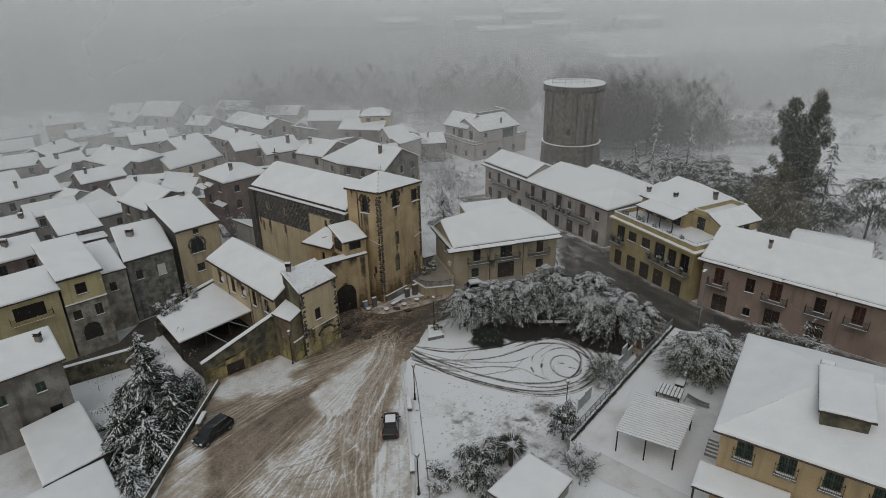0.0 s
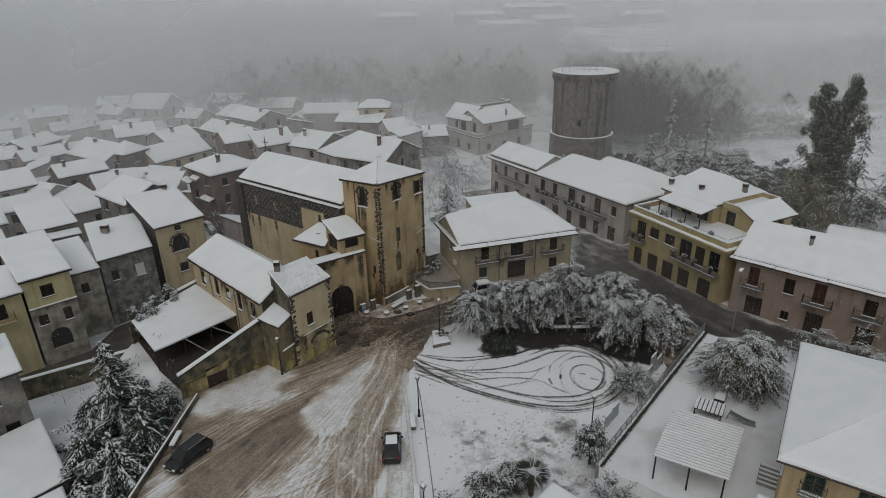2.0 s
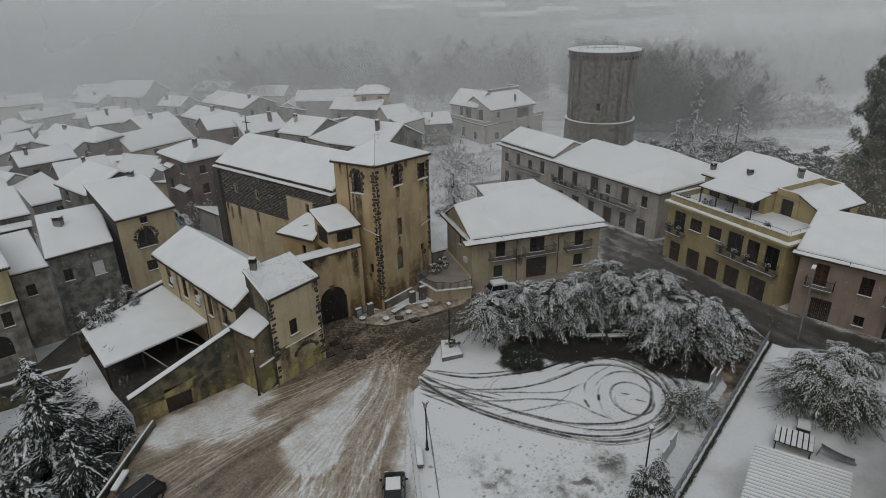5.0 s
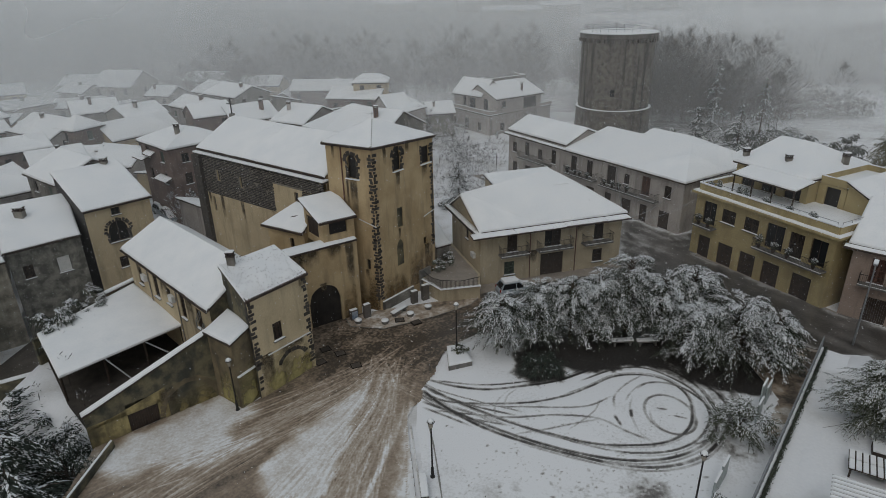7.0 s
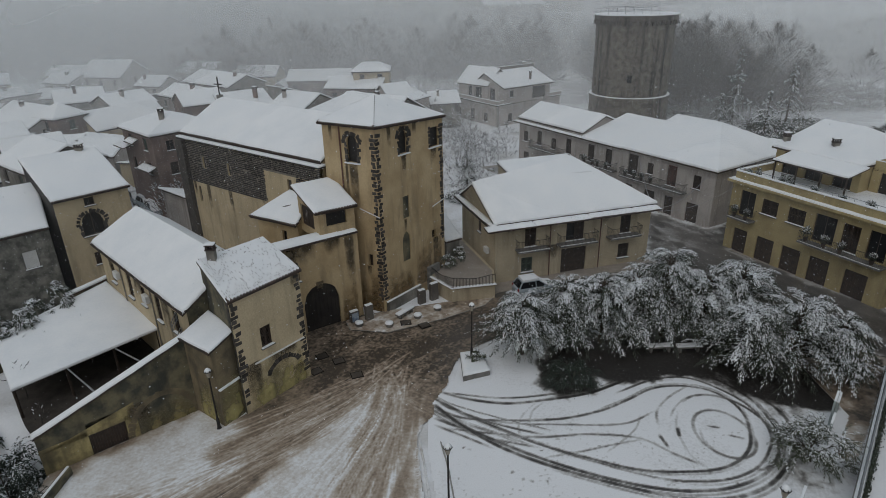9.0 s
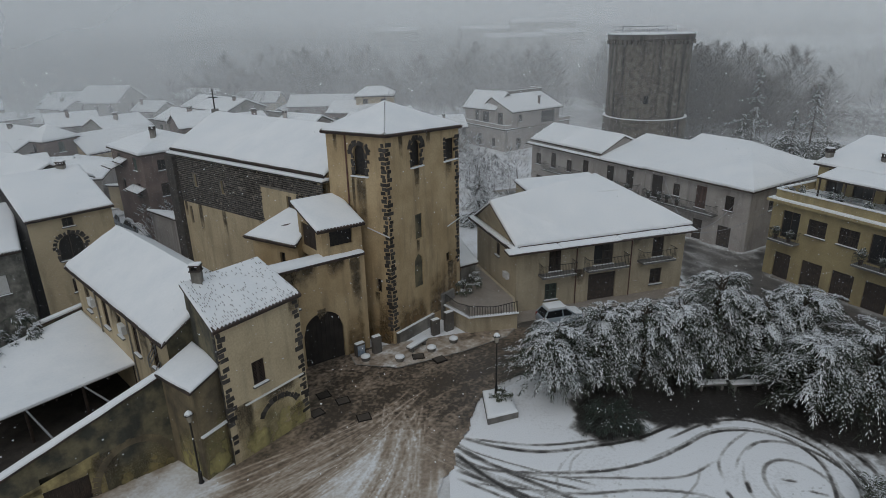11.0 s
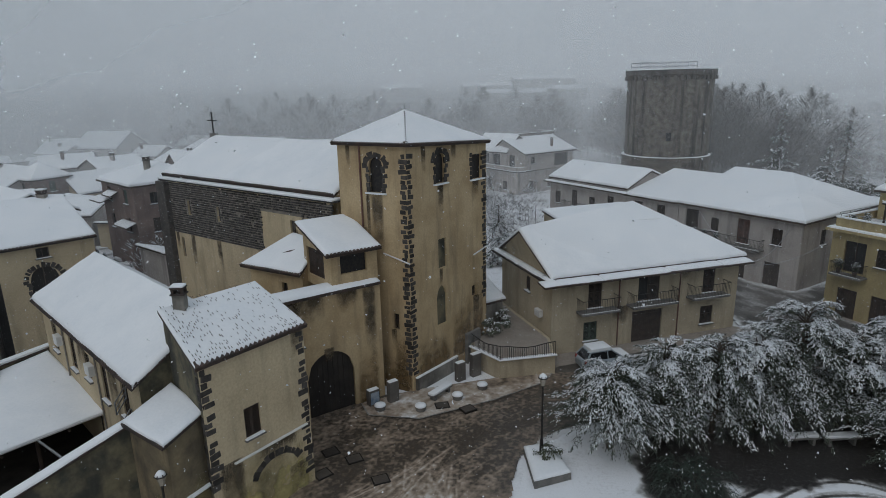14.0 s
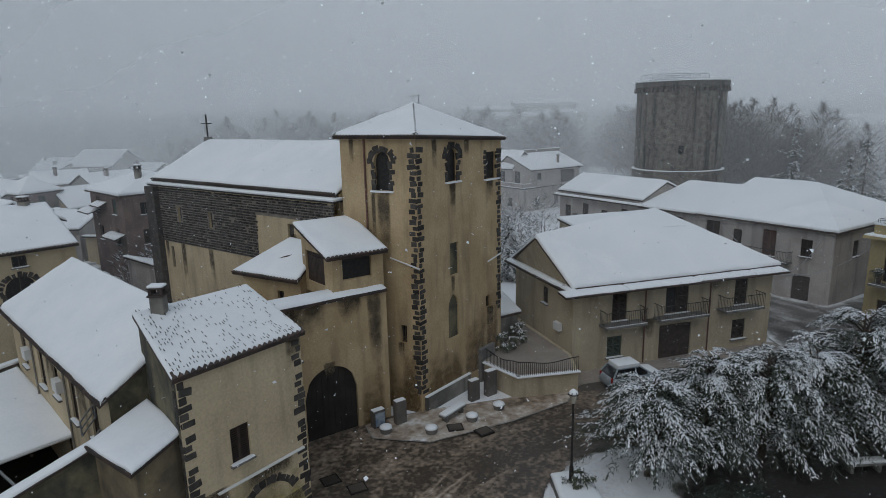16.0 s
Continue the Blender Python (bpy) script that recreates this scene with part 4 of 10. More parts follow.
LOOPS = [([(-4.6, 64.2), (-2.6, 61.7), (0.0, 59.3), (2.8, 57.6), (5.9, 56.2), (9.3, 55.0), (12.0, 54.8), (14.6, 55.6), (16.8, 57.4), (18.1, 59.2), (18.7, 61.2), (18.4, 62.9), (17.2, 64.8), (15.5, 66.4), (13.5, 67.3), (11.0, 66.8), (8.7, 65.5), (6.5, 64.5), (3.6, 63.9), (0.8, 63.6), (-1.9, 64.2), (-4, 65.2)], 0.24, 0.95),
         ([(-4.4, 64.6), (-1.9, 62.4), (0.6, 60.7), (3.0, 59.2), (4.9, 58.3), (7.6, 57.2), (9.9, 56.9), (12.3, 57.0), (14.0, 57.7), (15.2, 58.9), (15.9, 60.5), (16.2, 62.1), (15.7, 63.7), (14.6, 64.7), (12.8, 65.1), (11.0, 64.8), (9.1, 63.7), (6.7, 62.5), (3.3, 61.8), (-1.9, 62.1), (-4.2, 63.4)], 0.2, 0.8),
         ([(-4.2, 63.0), (-1, 60.4), (2.4, 58.2), (5.9, 56.5), (8.8, 55.6), (11.1, 55.4), (13.0, 55.7), (15.0, 56.6), (16.6, 58.1), (17.5, 60.0), (17.6, 61.6), (17.3, 63.6), (16.1, 65.6), (14.4, 66.6), (12.8, 67.0)], 0.22, 0.95), ([(-4.0, 63.9), (0, 60.9), (4.8, 58.2), (8.6, 56.5), (11.1, 56.1), (13.0, 56.3), (14.8, 57.1), (16.2, 58.5), (17.0, 60.0), (17.1, 61.9), (16.3, 63.9), (14.2, 65.9), (11.6, 65.9), (8.4, 64.4)], 0.17, 0.75),
         ([(10.2, 60.7), (10.6, 62.3), (11.9, 63.8), (13.9, 65.2)], 0.16, 0.5), ([(11.2, 61.5), (11.8, 62.5), (13.2, 64.0)], 0.14, 0.4), ([(10.0, 60.1), (10.2, 58.9)], 0.2, 1.0), ([(11.4, 60.8), (11.2, 59.8)], 0.2, 1.0), ([(-3.4, 61.2), (1.9, 60.2), (5.7, 60.3), (8.7, 59.8), (10.3, 58.4), (11.9, 57.2)], 0.18, 0.65), ([(2.4, 58.3), (4.9, 58.8), (7.3, 59.4), (8.9, 59.7)], 0.16, 0.6),
         ([(1.9, 61.0), (2.4, 62.7), (3.6, 63.9)], 0.14, 0.35), ([(1.2, 59.4), (1.4, 61.8), (2.8, 63.7)], 0.14, 0.35), ([(12.8, 60.8), (12.6, 59.4), (13.2, 58.1)], 0.16, 0.4), ([(12.0, 62.3), (11.3, 60.6), (11.3, 58.3), (12.0, 56.9)], 0.14, 0.35), ([(-4.4, 62.4), (-2.0, 60.9), (0.0, 59.3)], 0.24, 0.9), ([(-4.2, 61.6), (-2.0, 60.2), (-0.5, 59.2)], 0.18, 0.7),
         ([(-4, 62.7), (0.5, 61.6), (4, 61.3), (8, 61.2), (10.5, 62.4)], 0.16, 0.6), ([(-3.6, 65.0), (0.5, 64.2), (4, 64.5), (6, 65.0)], 0.18, 0.7), ([(13.3, 60.8), (14.1, 60.6)], 0.16, 0.9), ([(14.3, 59.9), (15.2, 59.5)], 0.16, 0.9), ([(6.2, 58.5), (8.6, 60.6), (9.6, 62.4)], 0.14, 0.35)]
for pts, w, amount in LOOPS[:4]:
    LOOPS.append(([(10.6 + (x - 10.6) * 1.03, 60.9 + (y - 60.9) * 1.055) for x, y in pts[3:-3]], w * 0.75, amount * 0.5))
LOOPS.append(([(14.1 + 1.75 * math.cos(0.45 * k), 60.1 + 2.25 * math.sin(0.45 * k)) for k in range(15)], 0.2, 0.6))
LOOPS.append(([(14.3 + 2.9 * math.cos(0.45 * k), 60.4 + 3.6 * math.sin(0.45 * k)) for k in range(-4, 6)], 0.2, 0.75))
lg = random.Random(23)
for k in range(8):
    o = lg.uniform(-2.6, 2.6)
    LOOPS.append(([(-5.4, 66.2 + 0.7 * o), (-4.7, 64.2 + 0.6 * o), (-3.2, 62.6 + 0.55 * o), (-0.8 + lg.uniform(-1, 1), 61.0 + 0.5 * o), (2.0 + lg.uniform(-1, 2), 59.6 + 0.45 * o)], lg.uniform(0.12, 0.22), lg.uniform(0.3, 0.75)))
for k, (pts, w, amount) in enumerate(LOOPS):
    stamp(cover, xs[0], ys[0], cell, pts, w * 1.25, min(1, amount * 1.2), k + 1, 0.0, 0.4)
fg = random.Random(9)
for k in range(46):
    x, y, a = fg.uniform(-1, 12), fg.uniform(40, 56), fg.uniform(0, 6.28)
    for q in range(fg.randrange(8, 30)):
        a += fg.gauss(0, 0.16)
        x, y = x + 0.34 * math.cos(a), y + 0.34 * math.sin(a)
        e = (0.1 if q % 2 else -0.1)
        p = (x - e * math.sin(a), y + e * math.cos(a))
        stamp(cover, xs[0], ys[0], cell, [p, (p[0] + 0.2 * math.cos(a), p[1] + 0.2 * math.sin(a))], 0.11, fg.uniform(0.25, 0.6), 60 + k, 0.3, 0.1)
for k in range(420):
    x, y, a = fg.gauss(6, 4.5), fg.gauss(48, 4.5), fg.uniform(0, 6.28)
    w = fg.uniform(0.1, 0.34)
    stamp(cover, xs[0], ys[0], cell, [(x, y), (x + w * math.cos(a), y + w * math.sin(a))], fg.uniform(0.1, 0.24), fg.uniform(0.3, 0.85), 90 + k, 0.12, 0.2)
# bare soil below the trees, coloured darker to carry their shade too
for px, py, rx, ry in ((5.6, 66.8, 2.1, 2.5), (9.4, 69.0, 5.0, 3.0), (14.6, 69.7, 5.4, 3.7), (19.8, 66.6, 3.6, 4.0), (21.4, 64.2, 1.5, 2.2)):
    d = np.hypot((X - px) / rx, (Y - py) / ry)
    cover *= 1 - 0.98 * smooth01((1.22 - d + 0.7 * (fbm(X * 0.7, Y * 0.7, 175) - 0.5)) / 0.3)
cover = np.clip(cover, 0, 1)
inner = [(-1.2, 30), (-2.7, 42), (-3.5, 50), (-4.4, 57.3), (-5.0, 61.5), (-4.4, 64.1), (-2.8, 66.4), (-2.2, 69), (0.7, 71.4), (5, 72.6), (11, 73.9), (18, 73.9), (22.9, 70.6), (22.9, 59.0), (10.9, 45.6), (10.9, 30)]
keep = inside(X, Y, inner) > 0
cover_sheet("square_snow", xs, ys, cover, keep, 0.006, 0.022, TRODDEN, "trodden snow of the square with dark teardrop wheel tracks", "snow")

PATH = [(22.8, 70.9), (29.4, 67.6), (28.1, 65.7), (22.7, 59.3), (20.7, 57.1), (19.7, 57.7), (22.8, 61.5)]
pxs, pys = np.arange(19.5, 29.6, 0.14), np.arange(57, 71, 0.14)
PX, PY = np.meshgrid(pxs, pys)
cover_sheet("muddy_path", pxs, pys, np.clip(0.34 + 1.3 * (fbm(PX * 0.7, PY * 0.7, 230) - 0.5) + 0.5 * (fbm(PX * 2.5, PY * 2.5, 235) - 0.5), 0, 0.95), inside(PX, PY, PATH) > 0, 0.03, 0.03, CHURNED, "trodden muddy path with melting snow beside the fence", "path")

LAVA_MIX = mat("mixed_lava_stone", (0.062, 0.058, 0.056), (0.036, 0.034, 0.033), 0.9, 2.5, 14, 0.5)
ln_, ll_ = LAVA_MIX.node_tree.nodes, LAVA_MIX.node_tree.links
isl, hue, span = ln_.new("ShaderNodeNewGeometry"), ln_.new("ShaderNodeHueSaturation"), ln_.new("ShaderNodeMapRange")
span.inputs["To Min"].default_value, span.inputs["To Max"].default_value = 0.5, 1.7
ll_.new(isl.outputs["Random Per Island"], span.inputs["Value"])
ll_.new(span.outputs[0], hue.inputs["Value"])
ll_.new(ln_["Principled BSDF"].inputs["Base Color"].links[0].from_socket, hue.inputs["Color"])
ll_.new(hue.outputs[0], ln_["Principled BSDF"].inputs["Base Color"])
OLDOCHRE_BED = mat("bedding_mortar", (0.25, 0.225, 0.19), (0.15, 0.135, 0.115), 0.95, 2, 16, 0.5)
SOIL = mat("bare_soil", (0.035, 0.03, 0.025), (0.06, 0.05, 0.042), 0.95, 1.2, 9, 0.6)
# tufts, clods and footprints on the square
tg = np.random.default_rng(3)
tc, td, tl, tr_ = [], [], [], []
for cxy, sd, num in (((3.5, 46.5), 2.6, 260), ((7.5, 50.5), 2.2, 240), ((1.5, 51.5), 1.8, 110), ((10.0, 52.5), 1.6, 140), ((8.5, 45.0), 2.0, 160), ((-0.5, 47.5), 1.2, 60), ((17.5, 55.5), 1.4, 90), ((19.0, 60.5), 1.6, 120)):
    for _ in range(num // 3):
        x, y = tg.normal(cxy[0], sd), tg.normal(cxy[1], sd)
        if x > -2.2 and (x - 11.8) * 19.5 - (y - 46.0) * 16.5 < -10:
            tc.append((x, y, land(x, y) + 0.0))
            td.append((tg.normal(), tg.normal(), 0.25))
            tl.append(tg.uniform(0.05, 0.2) * (1 if tg.random() < 0.9 else 2))
            tr_.append(tg.uniform(0.012, 0.04))
TUFTS = (tc, td, tl, tr_)

# kerb of the square, stone by stone
kerb = thing("kerb", (-4, 50, 0), "low stone kerb along the snowy square", "kerb", kind="structure")
kb = bmesh.new()
box(kb, Matrix.Translation((0, 0, -0.1)), 0.13, 0.98, 0.17, 0.02)
kme = bpy.data.meshes.new("kerb_stone")
kb.to_mesh(kme)
kb.free()
kme.materials.append(PATCH)
line = spline([(-2.5, 34), (-3.0, 42), (-3.8, 50), (-4.7, 57.3), (-5.2, 60.6)], 40)
at = line[0]
for p in line:
    if (p - at).length >= 1.0:
        ob = new("kerb_stone", kme)
        ob.matrix_basis = pose((p.x + at.x) / 2, (p.y + at.y) / 2, 0, 0, 0, math.degrees(math.atan2(p.y - at.y, p.x - at.x)) - 90)
        under(ob, kerb)
        at = p
bm = bmesh.new()
band(bm, spline([(-1.2, 34), (-1.75, 42), (-2.55, 50), (-3.3, 57.0), (-3.8, 60)], 20), 0.1, 0.06)
tagged(part("paving_edge", bm, CONCRETE, None), "thin concrete edging strip of the footway", "edging", kind="structure")

# ---------------------------------------------------------------- bell tower
TN, TR, TB, TL = (-8.45, 76.6), (-3.1, 82.9), (-7.6, 85.6), (-12.9, 79.1)
tower = thing("bell_tower", (-8, 81, 0), "square ochre bell tower with dark quoins and snowy pyramid roof", "tower")


def arch_fill(bm, p0, p1, s, z, w, h, pointed=False, deep=0.26):
    """Fills the upper corners of a rectangular opening so that its head is an arch."""
    m = frame_pos(p0, p1, s, z)
    n = 12
    curve = []
    for k in range(n + 1):
        x = w * k / n
        if pointed:
            r = w * 0.95
            cxx = r if x <= w / 2 else w - r
            y = math.sqrt(max(0, r * r - (x - cxx) ** 2))
            top = math.sqrt(max(0.01, r * r - (w / 2 - r) ** 2))
        else:
            y, top = math.sqrt(max(0, (w / 2) ** 2 - (x - w / 2) ** 2)), w / 2
        curve.append((x, h - top + y - 0.001))
    for a, b in zip(curve, curve[1:]):
        bm.faces.new([bm.verts.new(m @ Vector(q)) for q in ((a[0], 0.001, a[1]), (b[0], 0.001, b[1]), (b[0], 0.001, h), (a[0], 0.001, h))])
        bm.faces.new([bm.verts.new(m @ Vector(q)) for q in ((a[0], 0.001, a[1]), (a[0], deep, a[1]), (b[0], deep, b[1]), (b[0], 0.001, b[1]))])


def stone_mesh(w, d, h, name="stone", material=None):
    bm = box(bmesh.new(), Matrix.Identity(4), w, d, h, min(w, h) * 0.12)
    me = bpy.data.meshes.new(name)
    bm.to_mesh(me)
    bm.free()
    me.materials.append(material or LAVA)
    return me


STONE_A, STONE_B, STONE_C = stone_mesh(0.52, 0.12, 0.29), stone_mesh(0.36, 0.12, 0.29), stone_mesh(0.27, 0.12, 0.4)


def lay(mesh, parent, p0, p1, s, z, turn=0.0):
    ob = new("stone", mesh)
    ob.matrix_basis = frame_pos(p0, p1, s, z) @ Matrix.Rotation(turn + rng.uniform(-0.13, 0.13), 4, "Y") @ Matrix.Translation((rng.uniform(-0.04, 0.04), 0.035 + rng.uniform(-0.015, 0.02), 0)) @ Matrix.Diagonal((rng.uniform(0.66, 1.2), 1, rng.uniform(0.75, 1.1), 1))
    return under(ob, parent)


def quoins(parent, p_left, p0, p_right, z0, z1, left=True, right=True, skip=0.0):
    """Corner stones at p0, long and short in turn, on the walls p_left-p0 and p0-p_right."""
    la = (Vector(p0[:2]) - Vector(p_left[:2])).length
    z, i = z0, 0
    while z < z1:
        if rng.random() >= skip:
            if left:
                me = STONE_A if i % 2 else STONE_B
                lay(me, parent, p_left, p0, la - (0.26 if i % 2 else 0.17) - rng.uniform(0, 0.05), z)
            if right:
                me = STONE_B if i % 2 else STONE_A
                lay(me, parent, p0, p_right, (0.17 if i % 2 else 0.26) + rng.uniform(0, 0.05), z)
        z += 0.31
        i += 1


def arch_stones(parent, p0, p1, s, z, w, h, jambs=True):
    """Dark stones round an arched opening."""
    r = w / 2 + 0.1
    c = (s + w / 2, z + h - w / 2)
    for k in range(13):
        a = math.pi * k / 12
        lay(STONE_C, parent, p0, p1, c[0] + r * math.cos(a), c[1] + (r - 0.13) * math.sin(a), math.pi / 2 - a)
    if jambs:
        zz, i = z, 0
        while zz < z + h - w / 2 - 0.15:
            for x in (s - (0.13 if i % 2 else 0.07), s + w + (0.13 if i % 2 else 0.07)):
                lay(STONE_B if i % 2 else STONE_C, parent, p0, p1, x, zz)
            zz += 0.31
            i += 1


TW = [(0, 2.75, 13.6, 0.95, 1.95, "o", 1), (0, 6.6, 13.4, 1.15, 1.7, "o", 0), (0, 2.85, 7.9, 0.8, 2.0, "n", 0), (0, 2.6, 3.9, 1.0, 2.8, "n", 2), (0, 6.5, 4.9, 0.55, 0.8, "w", 0),
      (3, 2.35, 13.3, 1.05, 2.2, "o", 1), (3, 3.75, 4.3, 0.42, 1.1, "w", 0)]
tq = [TN, TR, TB, TL]
for i in range(4):
    a, b = tq[i], tq[(i + 1) % 4]
    bm = bmesh.new()
    wall_panel(bm, a, b, -0.4, 16.25 if i != 1 else 15.75, 16.25 if i != 0 else 15.75, [w[1:5] for w in TW if w[0] == i])
    for w in TW:
        if w[0] == i and w[6]:
            arch_fill(bm, a, b, *w[1:5], pointed=w[6] == 2)
    wall = part("wall", bm, OCHRE, tower)
    for w in TW:
        if w[0] == i:
            if w[5] == "n":
                part("niche", box(bmesh.new(), frame_pos(a, b, w[1] + w[3] / 2, w[2] - 0.02) @ Matrix.Translation((0, 0.2, 0)), w[3] + 0.04, 0.16, w[4] + 0.04), DARKOLIVE, wall, "blind niche of weathered grey stone")
            else:
                add_window(tower, a, b, *w[1:5], w[5], sill=False)
            if w[6] == 1:
                arch_stones(wall, a, b, *w[1:5])
            if w[2] > 13:
                part("sill_snow", box(bmesh.new(), frame_pos(a, b, w[1] + w[3] / 2, w[2] - 0.1) @ Matrix.Translation((0, -0.04, 0)), w[3] + 0.5, 0.26, 0.1, 0.03), SNOW, wall)
            if w[4] == 1.7:
                for q in range(6):
                    lay(STONE_B, wall, a, b, w[1] - 0.12, w[2] + q * 0.31)
                    lay(STONE_A, wall, a, b, w[1] + w[3] + 0.25, w[2] + q * 0.31)
    if i == 0:
        quoins(wall, TL, TN, TR, 1.2, 15.6)
        quoins(wall, TN, TR, TB, 4.5, 13.2, True, False)
        bm = box(bmesh.new(), frame_pos(a, b, 2.4, -0.1) @ Matrix.Translation((0, -0.06, 0)), 4.4, 0.24, 1.05, 0.03)
        part("plinth", bm, GREY, wall)
        bm = box(bmesh.new(), frame_pos(a, b, 2.4, 0.95) @ Matrix.Translation((0, -0.07, 0)), 4.4, 0.24, 0.08, 0.03)
        part("ledge_snow", bm, SNOW, wall)
# sloping brackets that hold old cables
bm = bmesh.new()
tube(bm, frame_pos(TL, TN, 3.2, 9.4) @ Vector((0, 0, 0)), frame_pos(TL, TN, 5.3, 9.0) @ Vector((0, -0.25, 0)), 0.05)
part("rod", bm, WHITEPAINT, tower)
bm = bmesh.new()
tube(bm, frame_pos(TN, TR, 6.4, 8.1) @ Vector((0, -0.25, 0)), frame_pos(TN, TR, 8.25, 8.3) @ Vector((0, -0.02, 0)), 0.05)
part("rod", bm, WHITEPAINT, tower)
apex = Vector((-8.6, 80.7, 18.1))
o = offset_quad(tq, (0.3, 0.05, 0.2, 0.3))
te = [(o[0].x, o[0].y, 16.35), (o[1].x, o[1].y, 15.9), (o[2].x, o[2].y, 16.2), (o[3].x, o[3].y, 16.35)]
bm, bs, bt = bmesh.new(), bmesh.new(), bmesh.new()
for i in range(4):
    a, b = te[i], te[(i + 1) % 4]
    slab(bm, [a, b, tuple(apex)], 0.14)
    snow_sheet(bs, a, b, apex, apex, 0.15, (False, False), lumpy=0.06)
    barrel_row(bt, a, b, 0.1, 0.35, apex - (Vector(a) + Vector(b)) / 2)
troof = part("roof", bm, TILE, tower)
part("snow_cover", bs, SNOW, troof, smooth=True)
tagged(part("eave_tiles", bt, TILE, troof, "row of clay barrel tiles at the eave"), kind="stuff")
bm = bmesh.new()
for k in range(16):
    q = Vector(te[0]).lerp(apex, (k + 0.6) / 17)
    lathe(bm, (q.x, q.y, q.z + 0.1), [(0.03, 0), (0.06, 0.03), (0.05, 0.06), (0.02, 0.08)], 8)
tagged(part("ridge_tiles", bm, TILE, troof), kind="stuff")
bm = bmesh.new()
tube(bm, (-8.6, 80.7, 18.2), (-8.6, 80.7, 18.7), 0.018)
for k in range(5):
    tube(bm, (-9.1 + 0.25 * k, 80.7, 18.6), (-8.9 + 0.25 * k, 80.9, 18.5 + 0.04 * k), 0.012)
tube(bm, (-8.3, 81.2, 18.0), (-8.3, 81.2, 18.8), 0.018)
part("aerial", bm, IRON, tower, "small metal aerial")
bm = bmesh.new()
tube(bm, frame_pos(TL, TN, 1.75, 0.3) @ Vector((0, -0.07, 0)), frame_pos(TL, TN, 1.75, 16.2) @ Vector((0, -0.07, 0)), 0.06)
part("drainpipe", bm, REDWOOD, tower, "rusty brown drainpipe")

# ---------------------------------------------------------------- church
CA, CB = (-29.6, 92.3), (-13.15, 79.6)
CC, CD = (-7.2, 87.3), (-23.65, 100.0)
church = house("long church nave of dark stone and beige plaster, snowy roof", [CA, CB, CC, CD], 13.1, 15.6, [OCHRE, OCHRE, GREY, GREY], over=(0.35, 0, 0.4, 0.25), name="church", category="church", thick=0.22, tiles=True)
fd = Vector((CB[0] - CA[0], CB[1] - CA[1])).normalized()
fo = Vector((fd.y, -fd.x))
WA, WB = Vector(CA) + fo * 0.55, Vector(CB) + fo * 0.55
clen = (WB - WA).length
CW = [(1.9, 6.0, 0.4, 1.7), (16.4, 8.6, 0.6, 2.2), (3.5, 9.8, 0.5, 1.2), (7.6, 9.7, 0.45, 1.2)]
bm = bmesh.new()
wall_panel(bm, WA, WB, -0.4, 12.45, 12.45, CW)
cw = part("aisle_wall", bm, CREAM, church, "beige plaster wall stained by water")
for w in CW:
    # a dark box closes each slit, standing in for the unlit depth
    part("slit", box(bmesh.new(), frame_pos(WA, WB, w[0] + w[2] / 2, w[1] - 0.02) @ Matrix.Translation((0, 0.24, 0)), w[2] + 0.04, 0.16, w[3] + 0.04), LAVA, cw, "dark backing in place of a slit window's unlit depth")
bm = bmesh.new()
m = frame_pos(WA, WB, 0, 0)
box(bm, m @ Matrix.Translation((clen / 2, 0.25, 12.45)), clen + 0.5, 0.9, 0.1)
part("cornice", bm, LAVA, church)
bm = box(bmesh.new(), m @ Matrix.Translation((clen / 2, 0.2, 12.55)), clen + 0.5, 0.95, 0.2, 0.08)
part("ledge_snow", bm, SNOW, church, smooth=True)
# courses of dark stone in the upper wall
def masonry(x, z):
    return not (x > 13.2 and z < 11.15 and not (x > 17.7 and z > 10.3))


vs_, fs_ = [], []
z = 8.12
while z < 12.25:
    x = rng.uniform(0, 0.2)
    ch = rng.uniform(0.16, 0.21)
    while x < clen - 0.1:
        w = rng.uniform(0.17, 0.36)
        cx_ = x + w / 2
        hole = any(h[0] - 0.02 - w / 2 < cx_ < h[0] + h[2] + 0.02 + w / 2 and h[1] - 0.15 < z < h[1] + h[3] for h in CW)
        if masonry(cx_, z) and not hole and rng.random() < 0.97:
            x0, x1, z0, z1, y0 = x + 0.025, x + w - 0.025, z + 0.015, z + ch - rng.uniform(0.02, 0.05), -rng.uniform(0.05, 0.1)
            k = len(vs_)
            vs_ += [m @ Vector(q) for q in ((x0, 0, z0), (x1, 0, z0), (x1, 0, z1), (x0, 0, z1), (x0 + 0.02, y0, z0 + 0.02), (x1 - 0.02, y0, z0 + 0.02), (x1 - 0.02, y0, z1 - 0.02), (x0 + 0.02, y0, z1 - 0.02))]
            fs_ += [(k + 4, k + 5, k + 6, k + 7), (k, k + 1, k + 5, k + 4), (k + 1, k + 2, k + 6, k + 5), (k + 2, k + 3, k + 7, k + 6), (k + 3, k, k + 4, k + 7)]
        x += w
    z += ch
tagged(raw("stonework", vs_, fs_, LAVA_MIX, cw), "courses of small dark lava stones", kind="stuff")
bm = bmesh.new()
wall_panel(bm, WA, WB, 8.1, 12.3, 12.3, CW[2:] + [(13.2, 8.1, clen - 13.2, 3.05)], 0.02)
bm.transform(Matrix.Translation(-0.025 * Vector((m[0][1], m[1][1], 0))))
part("stone_bedding", bm, OLDOCHRE_BED, cw)
bm = bmesh.new()
box(bm, m @ Matrix.Translation((0.35, -0.18, -0.4)), 1.3, 0.6, 12.8, 0.05)
